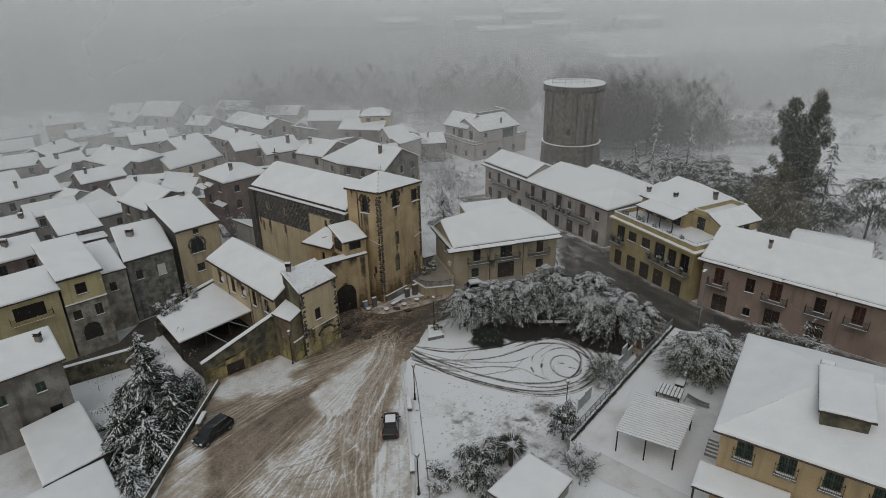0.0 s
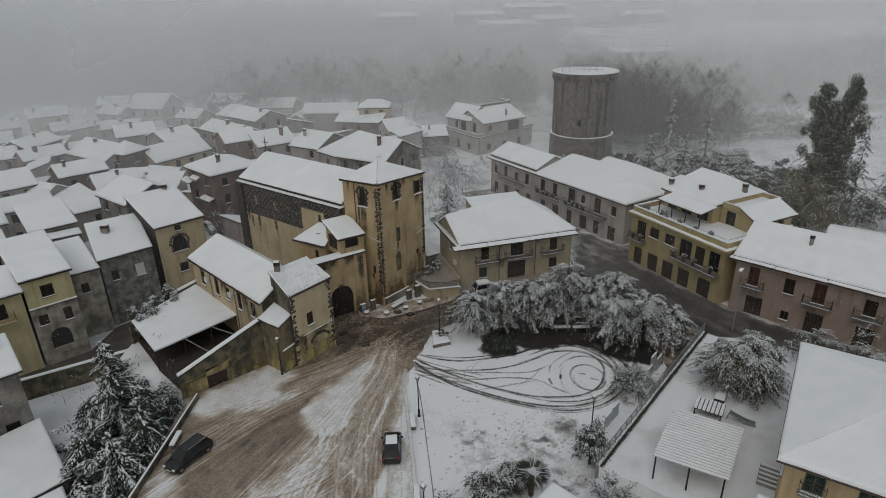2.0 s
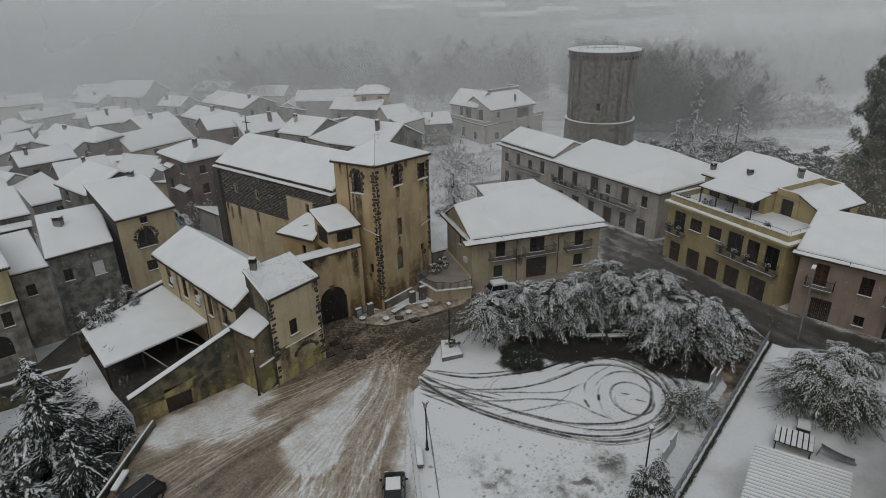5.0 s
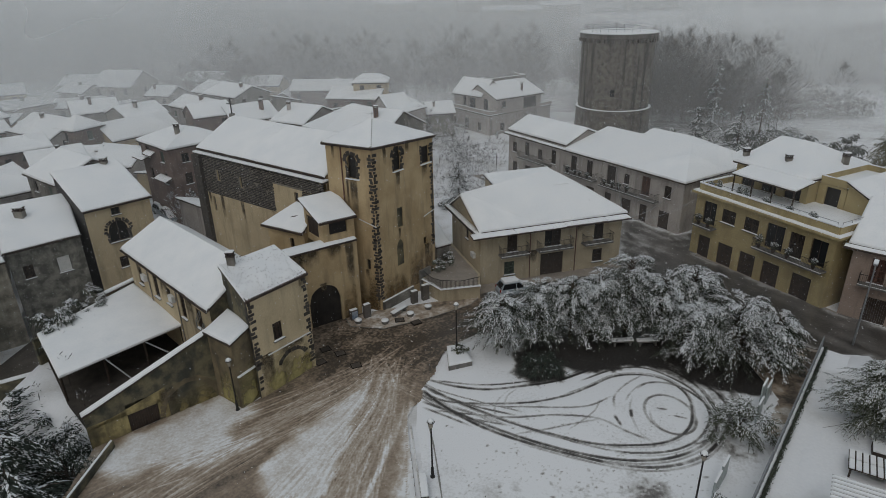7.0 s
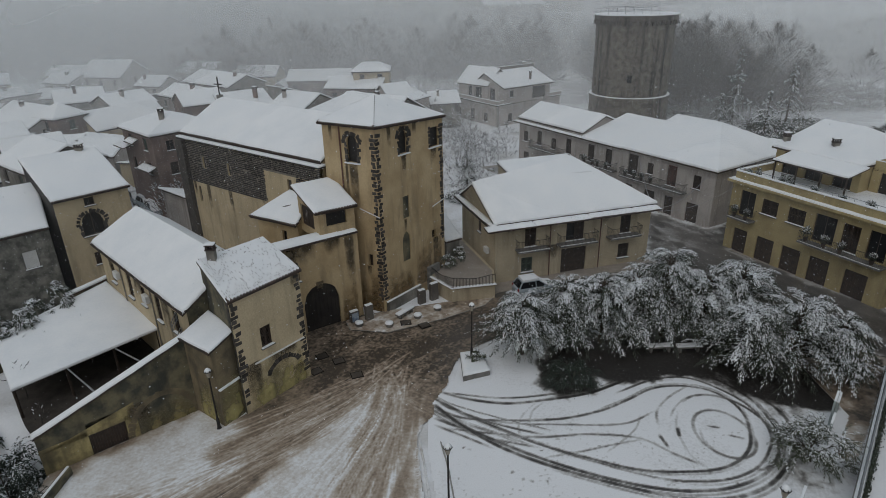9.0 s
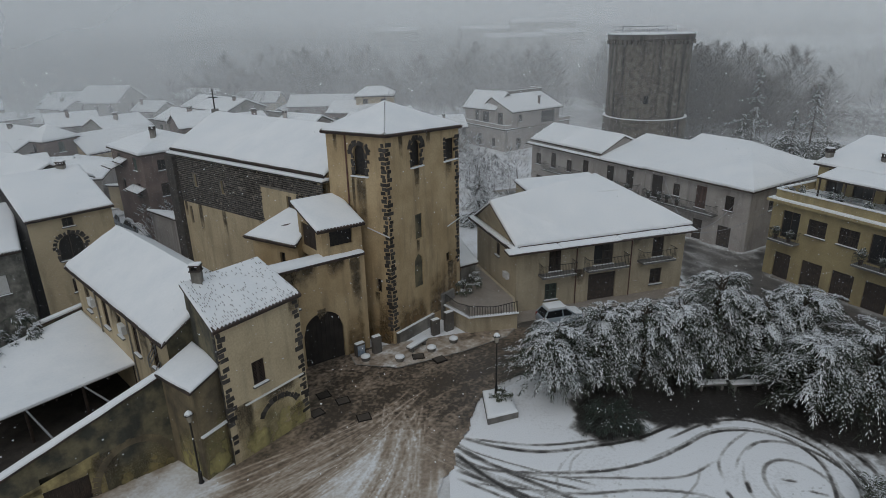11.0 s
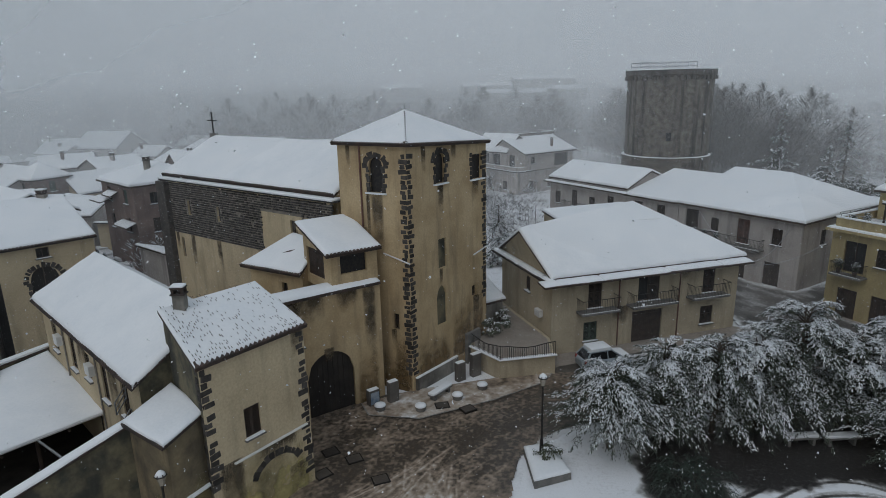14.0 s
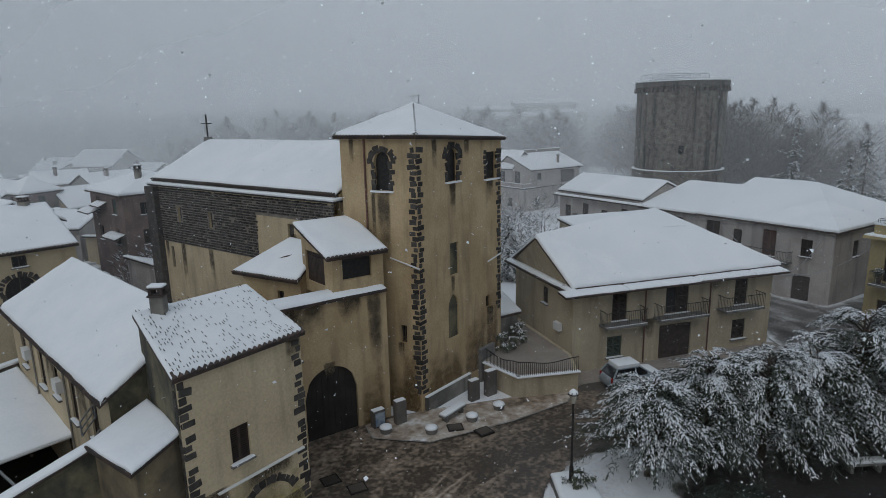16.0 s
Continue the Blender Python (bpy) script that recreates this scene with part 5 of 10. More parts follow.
part("corner_buttress", bm, LAVA, church, "dark weathered stone corner buttress")
cr = Vector(CA).lerp(Vector(CD), 0.5)
cross = thing("roof_cross", (cr.x, cr.y, 15.6), "plain iron cross on the church gable", "cross")
bm = bmesh.new()
box(bm, Matrix.Translation((cr.x, cr.y, 15.5)), 0.6, 0.5, 0.5, 0.05)
part("base", bm, STONE, cross)
bm = bmesh.new()
box(bm, Matrix.Translation((cr.x, cr.y, 15.95)), 0.11, 0.11, 1.9)
box(bm, Matrix.Translation((cr.x, cr.y, 17.05)) @ Matrix.Rotation(radians(-25), 4, "Z"), 1.15, 0.1, 0.1)
part("cross_bars", bm, IRON, cross)

# ---------------------------------------------------------------- archway between gatehouse and tower
AP = [(-15.9, 72.6), (-10.35, 76.35), (-10.95, 77.25), (-16.5, 73.5)]
# ochre on three walls, a dark olive tone on the left one
archway = house("weathered ochre passage building with a dark archway below", AP, 7.95, 8.1, [OCHRE, OCHRE, OCHRE, DARKOLIVE], [(0, 1.5, -0.38, 3.1, 4.5, "o"), (0, 0.5, 4.9, 0.9, 1.6, "s")], ridge=1.0, over=(0.15, 0, 0.15, 0.1), name="archway", category="archway")
bm = bmesh.new()
arch_fill(bm, AP[0], AP[1], 1.5, -0.38, 3.1, 4.5)
part("arch_head", bm, OCHRE, archway)
# gate boards nearly black: the arch's shaded depth put into their colour
SHADEGATE = mat("shade_dark_gate_wood", (0.034, 0.028, 0.024), (0.02, 0.017, 0.015), 0.9, 1.2, 12, 0.5, (0.014, 0.012, 0.011), 0.6)
gm = frame_pos(AP[0], AP[1], 1.5, -0.38)
gate = part("gate", box(bmesh.new(), gm @ Matrix.Translation((1.55, 0.2, 0)), 3.1, 0.04, 4.5), SHADEGATE, archway, "boarded gate in the arch, coloured near black for its shaded recess")
for k in range(9):
    part("gate_board", box(bmesh.new(), gm @ Matrix.Translation((0.18 + 0.343 * k, 0.165, 0.1)), 0.325, 0.03, 4.35), SHADEGATE, gate)
LG = [(-13.05, 74.85), (-10.45, 76.5), (-12.6, 79.4), (-15.2, 77.6)]
house("small rooftop loggia with dark openings", LG, 10.3, 11.6, [OCHRE], [(0, 0.6, 8.75, 1.75, 1.35, "o"), (3, 0.4, 8.3, 2.2, 1.8, "d")], zb=7.7, ridge=1.0, over=(0.35, 0.15, 0, 0.45), name="loggia", category="loggia", tiles=True, thick=0.18)
LR = [(-19.3, 79.4), (-15.3, 77.0), (-14.3, 78.6), (-16.4, 80.9)]
house("low lean-to chapel against the church wall", LR, 8.5, 10.0, [OCHRE], [(0, 2.8, 5.9, 0.5, 1.6, "w")], ridge=1.0, over=(0.35, 0.1, 0, 0.3), name="lean_to_chapel", category="chapel", tiles=True, thick=0.18)

# ---------------------------------------------------------------- gatehouse
GP = [(-16.75, 63.1), (-13.3, 67.5), (-16.3, 70.3), (-19.5, 66.5)]
# cream front, the left wall in dark olive
gate = house("tall narrow ochre gatehouse with dark quoins and a snowy tiled roof", GP, 8.75, 9.95, [CREAM, CREAM, OCHRE, DARKOLIVE], [(0, 1.9, 4.3, 0.85, 1.5, "s")], ridge=1.0, over=(0.2, 0.15, 0.1, 0.15), name="gatehouse", category="gatehouse", thick=0.12, tiles=True)
quoins(gate, GP[3], GP[0], GP[1], 0.4, 8.2, skip=0.12)
quoins(gate, GP[0], GP[1], GP[2], 0.4, 8.4, True, False, 0.25)
chimney(gate, -18.7, 66.8, 9.2, 10.6, 0.55, GREY)
bm = box(bmesh.new(), frame_pos(GP[0], GP[1], 3.2, 3.45) @ Matrix.Translation((0, -0.1, 0)) @ Matrix.Rotation(0.0, 4, "Y"), 4.2, 0.16, 0.06, 0.02)
part("ledge", bm, WHITEPAINT, gate, "snow-covered ledge across the wall")
for k in range(13):
    a = radians(25 + 130 * k / 12)
    lay(STONE_C, gate, GP[0], GP[1], 3.4 + 1.25 * math.cos(a), 1.5 + 1.1 * math.sin(a), math.pi / 2 - a)
# the dark gaps between clay tiles that the thin snow leaves open
bm = bmesh.new()
e0, e1 = Vector((-16.7, 62.9, 8.82)), Vector((-13.1, 67.5, 8.82))
u1, u0 = Vector((-16.3, 70.35, 10.04)), Vector((-19.6, 66.5, 10.04))
for i in range(44):
    t = (i + 0.5) / 44
    a, b = e0.lerp(e1, t), u0.lerp(u1, t)
    k = rng.uniform(0, 0.03)
    while k < 0.98:
        ln = rng.uniform(0.012, 0.045)
        chance = 0.3 + 0.5 * max(0, 1 - 6 * t) + 0.5 * max(0, 1 - 8 * k)
        if rng.random() < chance:
            p, q = a.lerp(b, k), a.lerp(b, min(1, k + ln))
            j = Vector((rng.uniform(-0.03, 0.03), rng.uniform(-0.03, 0.03), 0.125))
            tube(bm, p + j, q + j, 0.02, 0.012, 4)
        k += ln + rng.uniform(0.02, 0.07)
tagged(part("tile_edging", bm, TILE, gate, "dark edges of barrel tiles showing through snow"), kind="stuff")

BP = [(-20.3, 63.7), (-17.9, 61.9), (-16.9, 63.6), (-19.2, 66.0)]
OLDOCHRE = mat("grimy_ochre_render", (0.22, 0.175, 0.105), (0.11, 0.092, 0.062), 0.95, 0.8, 7, 0.4, (0.05, 0.045, 0.034), 0.7)
butt = house("low mossy buttress block with a snow-covered sloping top", BP, 5.9, 6.4, [OLDOCHRE, OLDOCHRE, OCHRE, DARKOLIVE], ridge=1.0, over=(0.25, 0.1, 0, 0.2), name="buttress_block", category="outbuilding", thick=0.16)

# ---------------------------------------------------------------- long house and barn
LP = [(-32.4, 77.4), (-20.45, 65.3), (-16.0, 69.7), (-28.0, 81.8)]
# cream walls, only the right end in dark olive
longhouse = house("long cream farmhouse with a deep smooth snow roof", LP, 7.1, 9.3, [CREAM, DARKOLIVE, CREAM, CREAM], [(0, 2.0, 4.1, 0.9, 1.8, "s"), (0, 5.6, 4.0, 1.0, 2.2, "s"), (0, 8.4, 4.3, 0.9, 1.6, "s"), (0, 11.2, 4.0, 0.9, 2.2, "s"), (0, 14.2, 4.2, 1.0, 1.8, "s"), (3, 2.6, 4.2, 1.0, 1.5, "s")],
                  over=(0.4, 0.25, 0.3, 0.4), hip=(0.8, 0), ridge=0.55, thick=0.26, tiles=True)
for s, z in ((15.0, 6.0), (15.4, 5.0)):
    m = frame_pos(LP[0], LP[1], s, z)
    rack = part("drying_rack", tube(bmesh.new(), m @ Vector((1.3, -0.9, 0)), m @ Vector((1.3, -0.9, -0.6)), 0.035), GALV, longhouse, "metal clothes-drying rack on brackets")
    part("bar", tube(bmesh.new(), m @ Vector((0.1, -0.05, 0)), m @ Vector((0.1, -0.05, -0.6)), 0.035), GALV, rack)
    for q in range(3):
        part("bar", tube(bmesh.new(), m @ Vector((0, -0.05, -0.3 * q)), m @ Vector((1.3, -0.9, -0.3 * q)), 0.035), GALV, rack)
for s in (3.9, 9.9):
    m = frame_pos(LP[0], LP[1], s, 5.0)
    bm = box(bmesh.new(), m @ Matrix.Translation((0, -0.2, 0)), 0.8, 0.32, 0.6, 0.03)
    part("air_conditioner", bm, WHITEPAINT, longhouse, "white air-conditioning unit")
    bm = tube(bmesh.new(), m @ Vector((0.8, -0.08, -4.5)), m @ Vector((0.8, -0.08, 2.0)), 0.05)
    part("drainpipe", bm, GREY, longhouse)

barn = thing("open_barn", (-31, 70, 0), "open-sided barn with a broad flat snow-covered roof", "barn")
bq = [(-31.9, 63.0, 2.45), (-25.0, 70.3, 2.7), (-32.5, 77.4, 3.3), (-37.2, 69.2, 2.7)]
bm, bs = bmesh.new(), bmesh.new()
slab(bm, bq, 0.05)
snow_sheet(bs, *bq, 0.15, (True, True), True)
broof = part("roof", bm, CORRUGATED, barn)
part("snow_cover", bs, SNOW, broof, smooth=True)
for t in (0.02, 0.34, 0.66, 0.98):
    q = Vector(bq[0]).lerp(Vector(bq[1]), t)
    bm = tube(bmesh.new(), (q.x - 0.3, q.y + 0.25, -0.3), (q.x - 0.3, q.y + 0.25, q.z - 0.12), 0.1)
    part("post", bm, WOOD, barn)
    q2 = q.lerp(Vector((-27.3 + 7.3 * t, 57.9 + 6.1 * t, 2.8 + 3 * t)), 0.85)
    if 0.1 < t < 0.9:
        bm = tube(bmesh.new(), (q.x, q.y, q.z - 0.1), (q2.x + 0.4, q2.y + 0.5, q2.z - 0.4), 0.06)
        part("strut", bm, GALV, barn, "pale metal strut braced to the wall")
q = Vector(bq[3])
bm = tube(bmesh.new(), (q.x + 0.4, q.y + 0.1, -3), (q.x + 0.4, q.y + 0.1, q.z - 0.1), 0.1)
part("post", bm, WOOD, barn)
bm = bmesh.new()
for t in (0.2, 0.5, 0.8):
    a, b = Vector(bq[0]).lerp(Vector(bq[1]), t), Vector(bq[3]).lerp(Vector(bq[2]), t)
    tube(bm, a - Vector((0, 0, 0.2)), b - Vector((0, 0, 0.2)), 0.07)
part("rafter", bm, WOOD, barn)
sheet("barn_floor", [(-27.0, 58.2), (-20.2, 63.9), (-20.6, 65.4), (-32.2, 77.2), (-37.0, 69.2), (-31.5, 62.6)], 0.022, SOIL, "dark earth floor of the open barn", "floor")
dishp = (-25.2, 63.2, 2.2)
dish = thing("satellite_dish", (dishp[0], dishp[1], 0.0), "grey satellite dish on a pole", "dish")
bm = lathe(bmesh.new(), (0, 0, 0), [(0.05, 0), (0.3, 0.05), (0.5, 0.16), (0.49, 0.18), (0.28, 0.08), (0.03, 0.03)], 20)
bm.transform(Matrix.Translation(dishp) @ Matrix.Rotation(radians(65), 4, "X") @ Matrix.Rotation(0, 4, "Z"))
part("reflector", bm, PALE, dish, smooth=True)
part("pole", tube(bmesh.new(), (dishp[0], dishp[1] + 0.05, 0.0), (dishp[0], dishp[1] + 0.05, 2.25), 0.035), GALV, dish)

bw = thing("barn_wall", (-35.2, 73.4, 0), "low mossy boundary wall with snowy tile coping", "wall", kind="structure")
m = frame_pos((-37.6, 68.8), (-32.7, 78.4), 0, 0)
bl_ = math.hypot(4.9, 9.6)
part("wall", box(bmesh.new(), m @ Matrix.Translation((bl_ * 0.3, -0.3, -3.4)), bl_ * 0.6, 0.35, 5.9, 0.03), DARKOLIVE, bw)
part("wall", box(bmesh.new(), m @ Matrix.Translation((bl_ * 0.8, -0.3, -3.4)), bl_ * 0.4, 0.35, 6.8, 0.03), DARKOLIVE, bw)
part("coping", box(bmesh.new(), m @ Matrix.Translation((bl_ * 0.8, -0.3, 3.4)), bl_ * 0.4, 0.55, 0.1, 0.02), TILE, bw)
part("coping_snow", box(bmesh.new(), m @ Matrix.Translation((bl_ * 0.8, -0.3, 3.5)), bl_ * 0.4, 0.52, 0.18, 0.07), SNOW, bw, smooth=True)

# stepped wall along the square, with a wooden gate
YW = ((-27.3, 57.9), (-20.2, 63.85))
yard = thing("yard_wall", (-23.6, 61, 0), "mossy ochre yard wall with a sloping snow-covered top", "wall", kind="structure")
bm = bmesh.new()
wall_panel(bm, YW[0], YW[1], -0.4, 2.75, 5.75, [(2.6, -0.38, 2.1, 2.75), (5.3, 2.9 - 0.3, 0.01, 0.01)])
wl_len = (Vector(YW[1]) - Vector(YW[0])).length
m = frame_pos(YW[0], YW[1], 0, 0)
bm.faces.new([bm.verts.new(m @ Vector(v)) for v in ((0, 0.35, -0.4), (0, 0.35, 2.75), (wl_len, 0.35, 5.75), (wl_len, 0.35, -0.4))])
bm.faces.new([bm.verts.new(m @ Vector(v)) for v in ((0, 0, -0.4), (0, 0, 2.75), (0, 0.35, 2.75), (0, 0.35, -0.4))])
part("wall", bm, DARKOLIVE, yard)
OCHREBASE = mat("stained_ochre_base", (0.44, 0.36, 0.165), (0.16, 0.13, 0.07), 0.95, 0.9, 7, 0.4, (0.05, 0.048, 0.035), 0.8)
yq = Vector(YW[0]).lerp(Vector(YW[1]), 5.4 / wl_len)
bm = bmesh.new()
wall_panel(bm, YW[0], tuple(yq), -0.38, 1.5, 2.6, [(2.6, -0.38, 2.1, 2.2)])
bm.transform(Matrix.Translation(Vector((m[0][1], m[1][1], 0)) * -0.004))
part("render_coat", bm, OCHREBASE, yard, "flaking ochre render on the lower wall")
ghost = bmesh.new()
for k in range(26):
    a = radians(4 + 172 * k / 25)
    bm2 = m @ Matrix.Translation((7.0 + 2.15 * math.cos(a), 0.02, -0.1 + 2.5 * math.sin(a))) @ Matrix.Rotation(math.pi / 2 - a, 4, "Y")
    box(ghost, bm2 @ Matrix.Translation((0, 0, -0.2)), 0.27, rng.uniform(0.06, 0.1), rng.uniform(0.36, 0.48), 0.02)
tagged(part("blind_arch", ghost, OLDOCHRE, yard, "ring of worn stones of a walled-up arch"), kind="stuff")
add_window(yard, YW[0], YW[1], 2.6, -0.38, 2.1, 2.3, "d")
bs = bmesh.new()
snow_sheet(bs, m @ Vector((-0.1, -0.12, 2.76)), m @ Vector((wl_len + 0.1, -0.12, 5.8)), m @ Vector((wl_len + 0.1, 0.5, 5.84)), m @ Vector((-0.1, 0.5, 2.8)), 0.16, (True, True), True)
part("coping_snow", bs, SNOW, yard, smooth=True)
bm = bmesh.new()
slab(bm, [m @ Vector(v) for v in ((-0.1, -0.14, 2.76), (wl_len + 0.1, -0.14, 5.8), (wl_len + 0.1, 0.5, 5.84), (-0.1, 0.5, 2.8))], 0.08)
part("coping", bm, TILE, yard)



def eave_ledge(parent, p0, p1, z, deep):
    """A cornice that juts out below the eave, in lengths of unequal depth, with a strip of snow on it."""
    ln = (Vector(p1) - Vector(p0)).length
    m = frame_pos(p0, p1, 0, 0)
    bm = bmesh.new()
    slab(bm, [m @ Vector(v) for v in ((-deep, -deep, z), (ln + 0.4, -deep, z), (ln + 0.4, 0.05, z + 0.12), (-deep, 0.05, z + 0.12))], 0.12)
    lg = part("eave_ledge", bm, TILE, parent)
    x = -deep
    while x < ln + 0.3:
        w = min(rng.uniform(3, 6), ln + 0.4 - x)
        back = rng.uniform(0.0, 0.12)
        bs = bmesh.new()
        snow_sheet(bs, m @ Vector((x + 0.02, -deep + 0.02 + back, z + 0.01)), m @ Vector((x + w - 0.02, -deep + 0.02 + back, z + 0.01)), m @ Vector((x + w - 0.02, 0.0, z + 0.12)), m @ Vector((x + 0.02, 0.0, z + 0.12)), 0.13, (True, True), True, 0.03)
        part("snow", bs, SNOW, lg, smooth=True)
        x += w


# ---------------------------------------------------------------- cream house with balconies
HP = [(1.6, 81.75), (17.5, 86.4), (14.9, 95.2), (-1.1, 90.2)]
HB = [(0, 3.0, 3.35, 1.15, 2.25, "s"), (0, 7.3, 3.35, 1.9, 2.25, "sh"), (0, 13.2, 3.35, 1.15, 2.25, "s"), (0, 2.7, 0.75, 1.15, 1.5, "g"), (0, 6.9, -0.2, 2.7, 2.75, "d"), (0, 13.2, 0.7, 1.2, 1.5, "s"), (3, 4.6, 3.9, 0.75, 1.2, "s"), (1, 3, 3.4, 1.1, 1.5, "s")]
hb = house("two-storey cream house with iron balconies and a snowy hipped roof", HP, 6.2, 9.5, [HOUSECREAM], HB, over=(0.2, 0.5, 0.5, 0.2), hip=(0, 5.0), thick=0.24, peaks=((-0.35, 85.6, 8.75), (10.3, 91.6, 9.5)))
house("raised rear wing of the cream house under snow", [(4.2, 87.2), (12.0, 89.5), (10.6, 95.2), (2.9, 92.9)], 8.5, 8.8, [HOUSECREAM], zb=-0.3, ridge=1.0, over=(0.1, 0.1, 0.2, 0.15), thick=0.2, name="rear_wing", category="building")
for s, w in ((2.0, 3.2), (6.3, 4.0), (11.7, 3.4)):
    balcony(hb, HP[0], HP[1], s, 3.3, w)
for s in (5.6, 11.0):
    bm = tube(bmesh.new(), frame_pos(HP[0], HP[1], s, 0) @ Vector((0, -0.07, 0)), frame_pos(HP[0], HP[1], s, 6.1) @ Vector((0, -0.07, 0)), 0.055)
    part("drainpipe", bm, REDWOOD, hb)
part("air_conditioner", box(bmesh.new(), frame_pos(HP[3], HP[0], 7.2, 2.6) @ Matrix.Translation((0, -0.2, 0)), 0.8, 0.32, 0.55, 0.03), WHITEPAINT, hb, "white air-conditioning unit")
eave_ledge(hb, HP[0], HP[1], 5.8, 1.15)
eave_ledge(hb, HP[3], HP[0], 5.9, 0.7)
# entrance terrace with a curved railing
ter = thing("terrace", (-1.5, 82, 0), "raised cream terrace with an iron railing", "terrace")
tp = [(-4.4, 80.5), (-2.55, 78.1), (1.35, 78.75), (1.5, 81.7), (-1.2, 90.0), (-4.6, 87.0)]
bm = bmesh.new()
lo, hi = [bm.verts.new((x, y, -0.3)) for x, y in tp], [bm.verts.new((x, y, 1.45)) for x, y in tp]
bm.faces.new(hi)
for i in range(6):
    bm.faces.new((lo[i], lo[(i + 1) % 6], hi[(i + 1) % 6], hi[i]))
part("wall", bm, HOUSECREAM, ter)
sheet("terrace_floor", [(-4.1, 80.6), (-2.45, 78.4), (1.1, 79.0), (1.3, 81.6), (-1.4, 89.6), (-4.3, 86.8)], 1.456, SLUSH, "grey terrace floor with trodden melting snow", "floor", parent=ter)
bm, br, bsn, bars = bmesh.new(), bmesh.new(), bmesh.new(), []
for (x0, y0), (x1, y1) in zip(tp[:2], tp[1:3]):
    n = int(math.hypot(x1 - x0, y1 - y0) / 0.13)
    for k in range(n + 1):
        x, y = x0 + (x1 - x0) * k / n, y0 + (y1 - y0) * k / n
        h = 0.85 + 0.12 * math.cos(k / n * 2 * math.pi)
        bars.append(((x, y, 1.5), (x, y, 1.5 + h)))
    for k in range(8):
        f = [(x0 + (x1 - x0) * q / 8, y0 + (y1 - y0) * q / 8, 2.35 + 0.12 * math.cos(q / 8 * 2 * math.pi)) for q in (k, k + 1)]
        tube(br, f[0], f[1], 0.03, seg=6)
    d = math.degrees(math.atan2(y1 - y0, x1 - x0))
    box(bsn, pose((x0 + x1) / 2, (y0 + y1) / 2, 1.45, 0, 0, d), math.hypot(x1 - x0, y1 - y0) + 0.2, 0.35, 0.09, 0.03)
rail = part("handrail", br, IRON, ter, "curved iron handrail")
for a, b in bars:
    part("baluster", tube(bmesh.new(), a, b, 0.016, seg=4), IRON, rail)
part("coping_snow", bsn, SNOW, ter)
bm = box(bmesh.new(), pose(-4.3, 81.5, -0.3, 0, 0, 50), 1.6, 0.5, 2.6, 0.05)
part("gate_pier", bm, STONE, ter)
house("small snow-roofed annex between tower and cream house", [(-2.9, 84.6), (-1.6, 85.4), (-3.4, 91.5), (-5.4, 90.6)], 3.4, 4.2, [GREY], ridge=1.0, over=(0.3, 0.2, 0.1, 0.2), zb=0, name="annex", category="annex")

# ---------------------------------------------------------------- row houses along the street
ru, rv = Vector((0.531, -0.847)), Vector((0.847, 0.531))
R0 = Vector((9.2, 123.3))


def row_quad(s0, s1, deep, out=0.0):
    return [tuple(R0 + ru * s0 - rv * out), tuple(R0 + ru * s1 - rv * out), tuple(R0 + ru * s1 + rv * deep), tuple(R0 + ru * s0 + rv * deep)]


RW = [(0, 1.0 + 3.1 * k, 3.9, 1.0, 2.1 if k % 2 else 1.6, "s") for k in range(4)] + [(0, 1.0 + 3.2 * k, -0.3, 1.3, 2.6, "d") for k in range(4)]
row1 = house("pale terraced house with brown shutters under snow", row_quad(0, 13.3, 8.4), 7.35, 9.1, [PALE], RW, thick=0.24, over=(0.12, 0.15, 0.4, 0.3), group="row houses")
RW = [(0, 1.2, 3.75, 1.15, 2.3, "s"), (0, 4.4, 3.75, 1.1, 2.3, "s")] + [(0, 1.4 + 3.1 * k, -0.3, 1.6 if k % 2 else 1.2, 2.6, "d") for k in range(2)]
row2 = house("pale terraced house with tall brown shutters under snow", row_quad(13.35, 20.6, 14.0), 6.8, 8.8, [PALE, GREY], RW, thick=0.24, over=(0.5, 0.1, 0.4, 0.1), ridge=0.6, group="row houses")
RW = [(0, 1.0, 3.5, 1.5, 2.7, "s"), (0, 4.0, 4.3, 0.9, 1.4, "s"), (0, 7.0, 3.6, 1.3, 2.5, "r"), (0, 10.6, 4.1, 1.0, 1.6, "s")] + [(0, 0.8 + 3.1 * k, -0.3, 1.6 if k % 2 else 1.2, 2.6, "d") for k in range(4)] + [(1, 3.5, 4, 1, 1.5, "s")]
row3 = house("long pale terraced house with shuttered windows and hipped snow roof", row_quad(20.65, 34.1, 14.8), 6.9, 9.55, [PALE], RW, thick=0.26, over=(0.5, 0.4, 0.4, 0.1), ridge=0.67, hip=(0, 6.8), group="row houses")
balcony(row2, row_quad(13.35, 20.6, 1)[0], row_quad(13.35, 20.6, 1)[1], 0.6, 3.55, 6.0)
balcony(row3, row_quad(20.65, 34.1, 1)[0], row_quad(20.65, 34.1, 1)[1], 0.4, 3.4, 9.6)
eave_ledge(row1, row_quad(0, 13.3, 1)[0], row_quad(0, 13.3, 1)[1], 6.75, 0.7)
balcony(row1, row_quad(0, 13.3, 1)[0], row_quad(0, 13.3, 1)[1], 3.2, 3.6, 7.4)

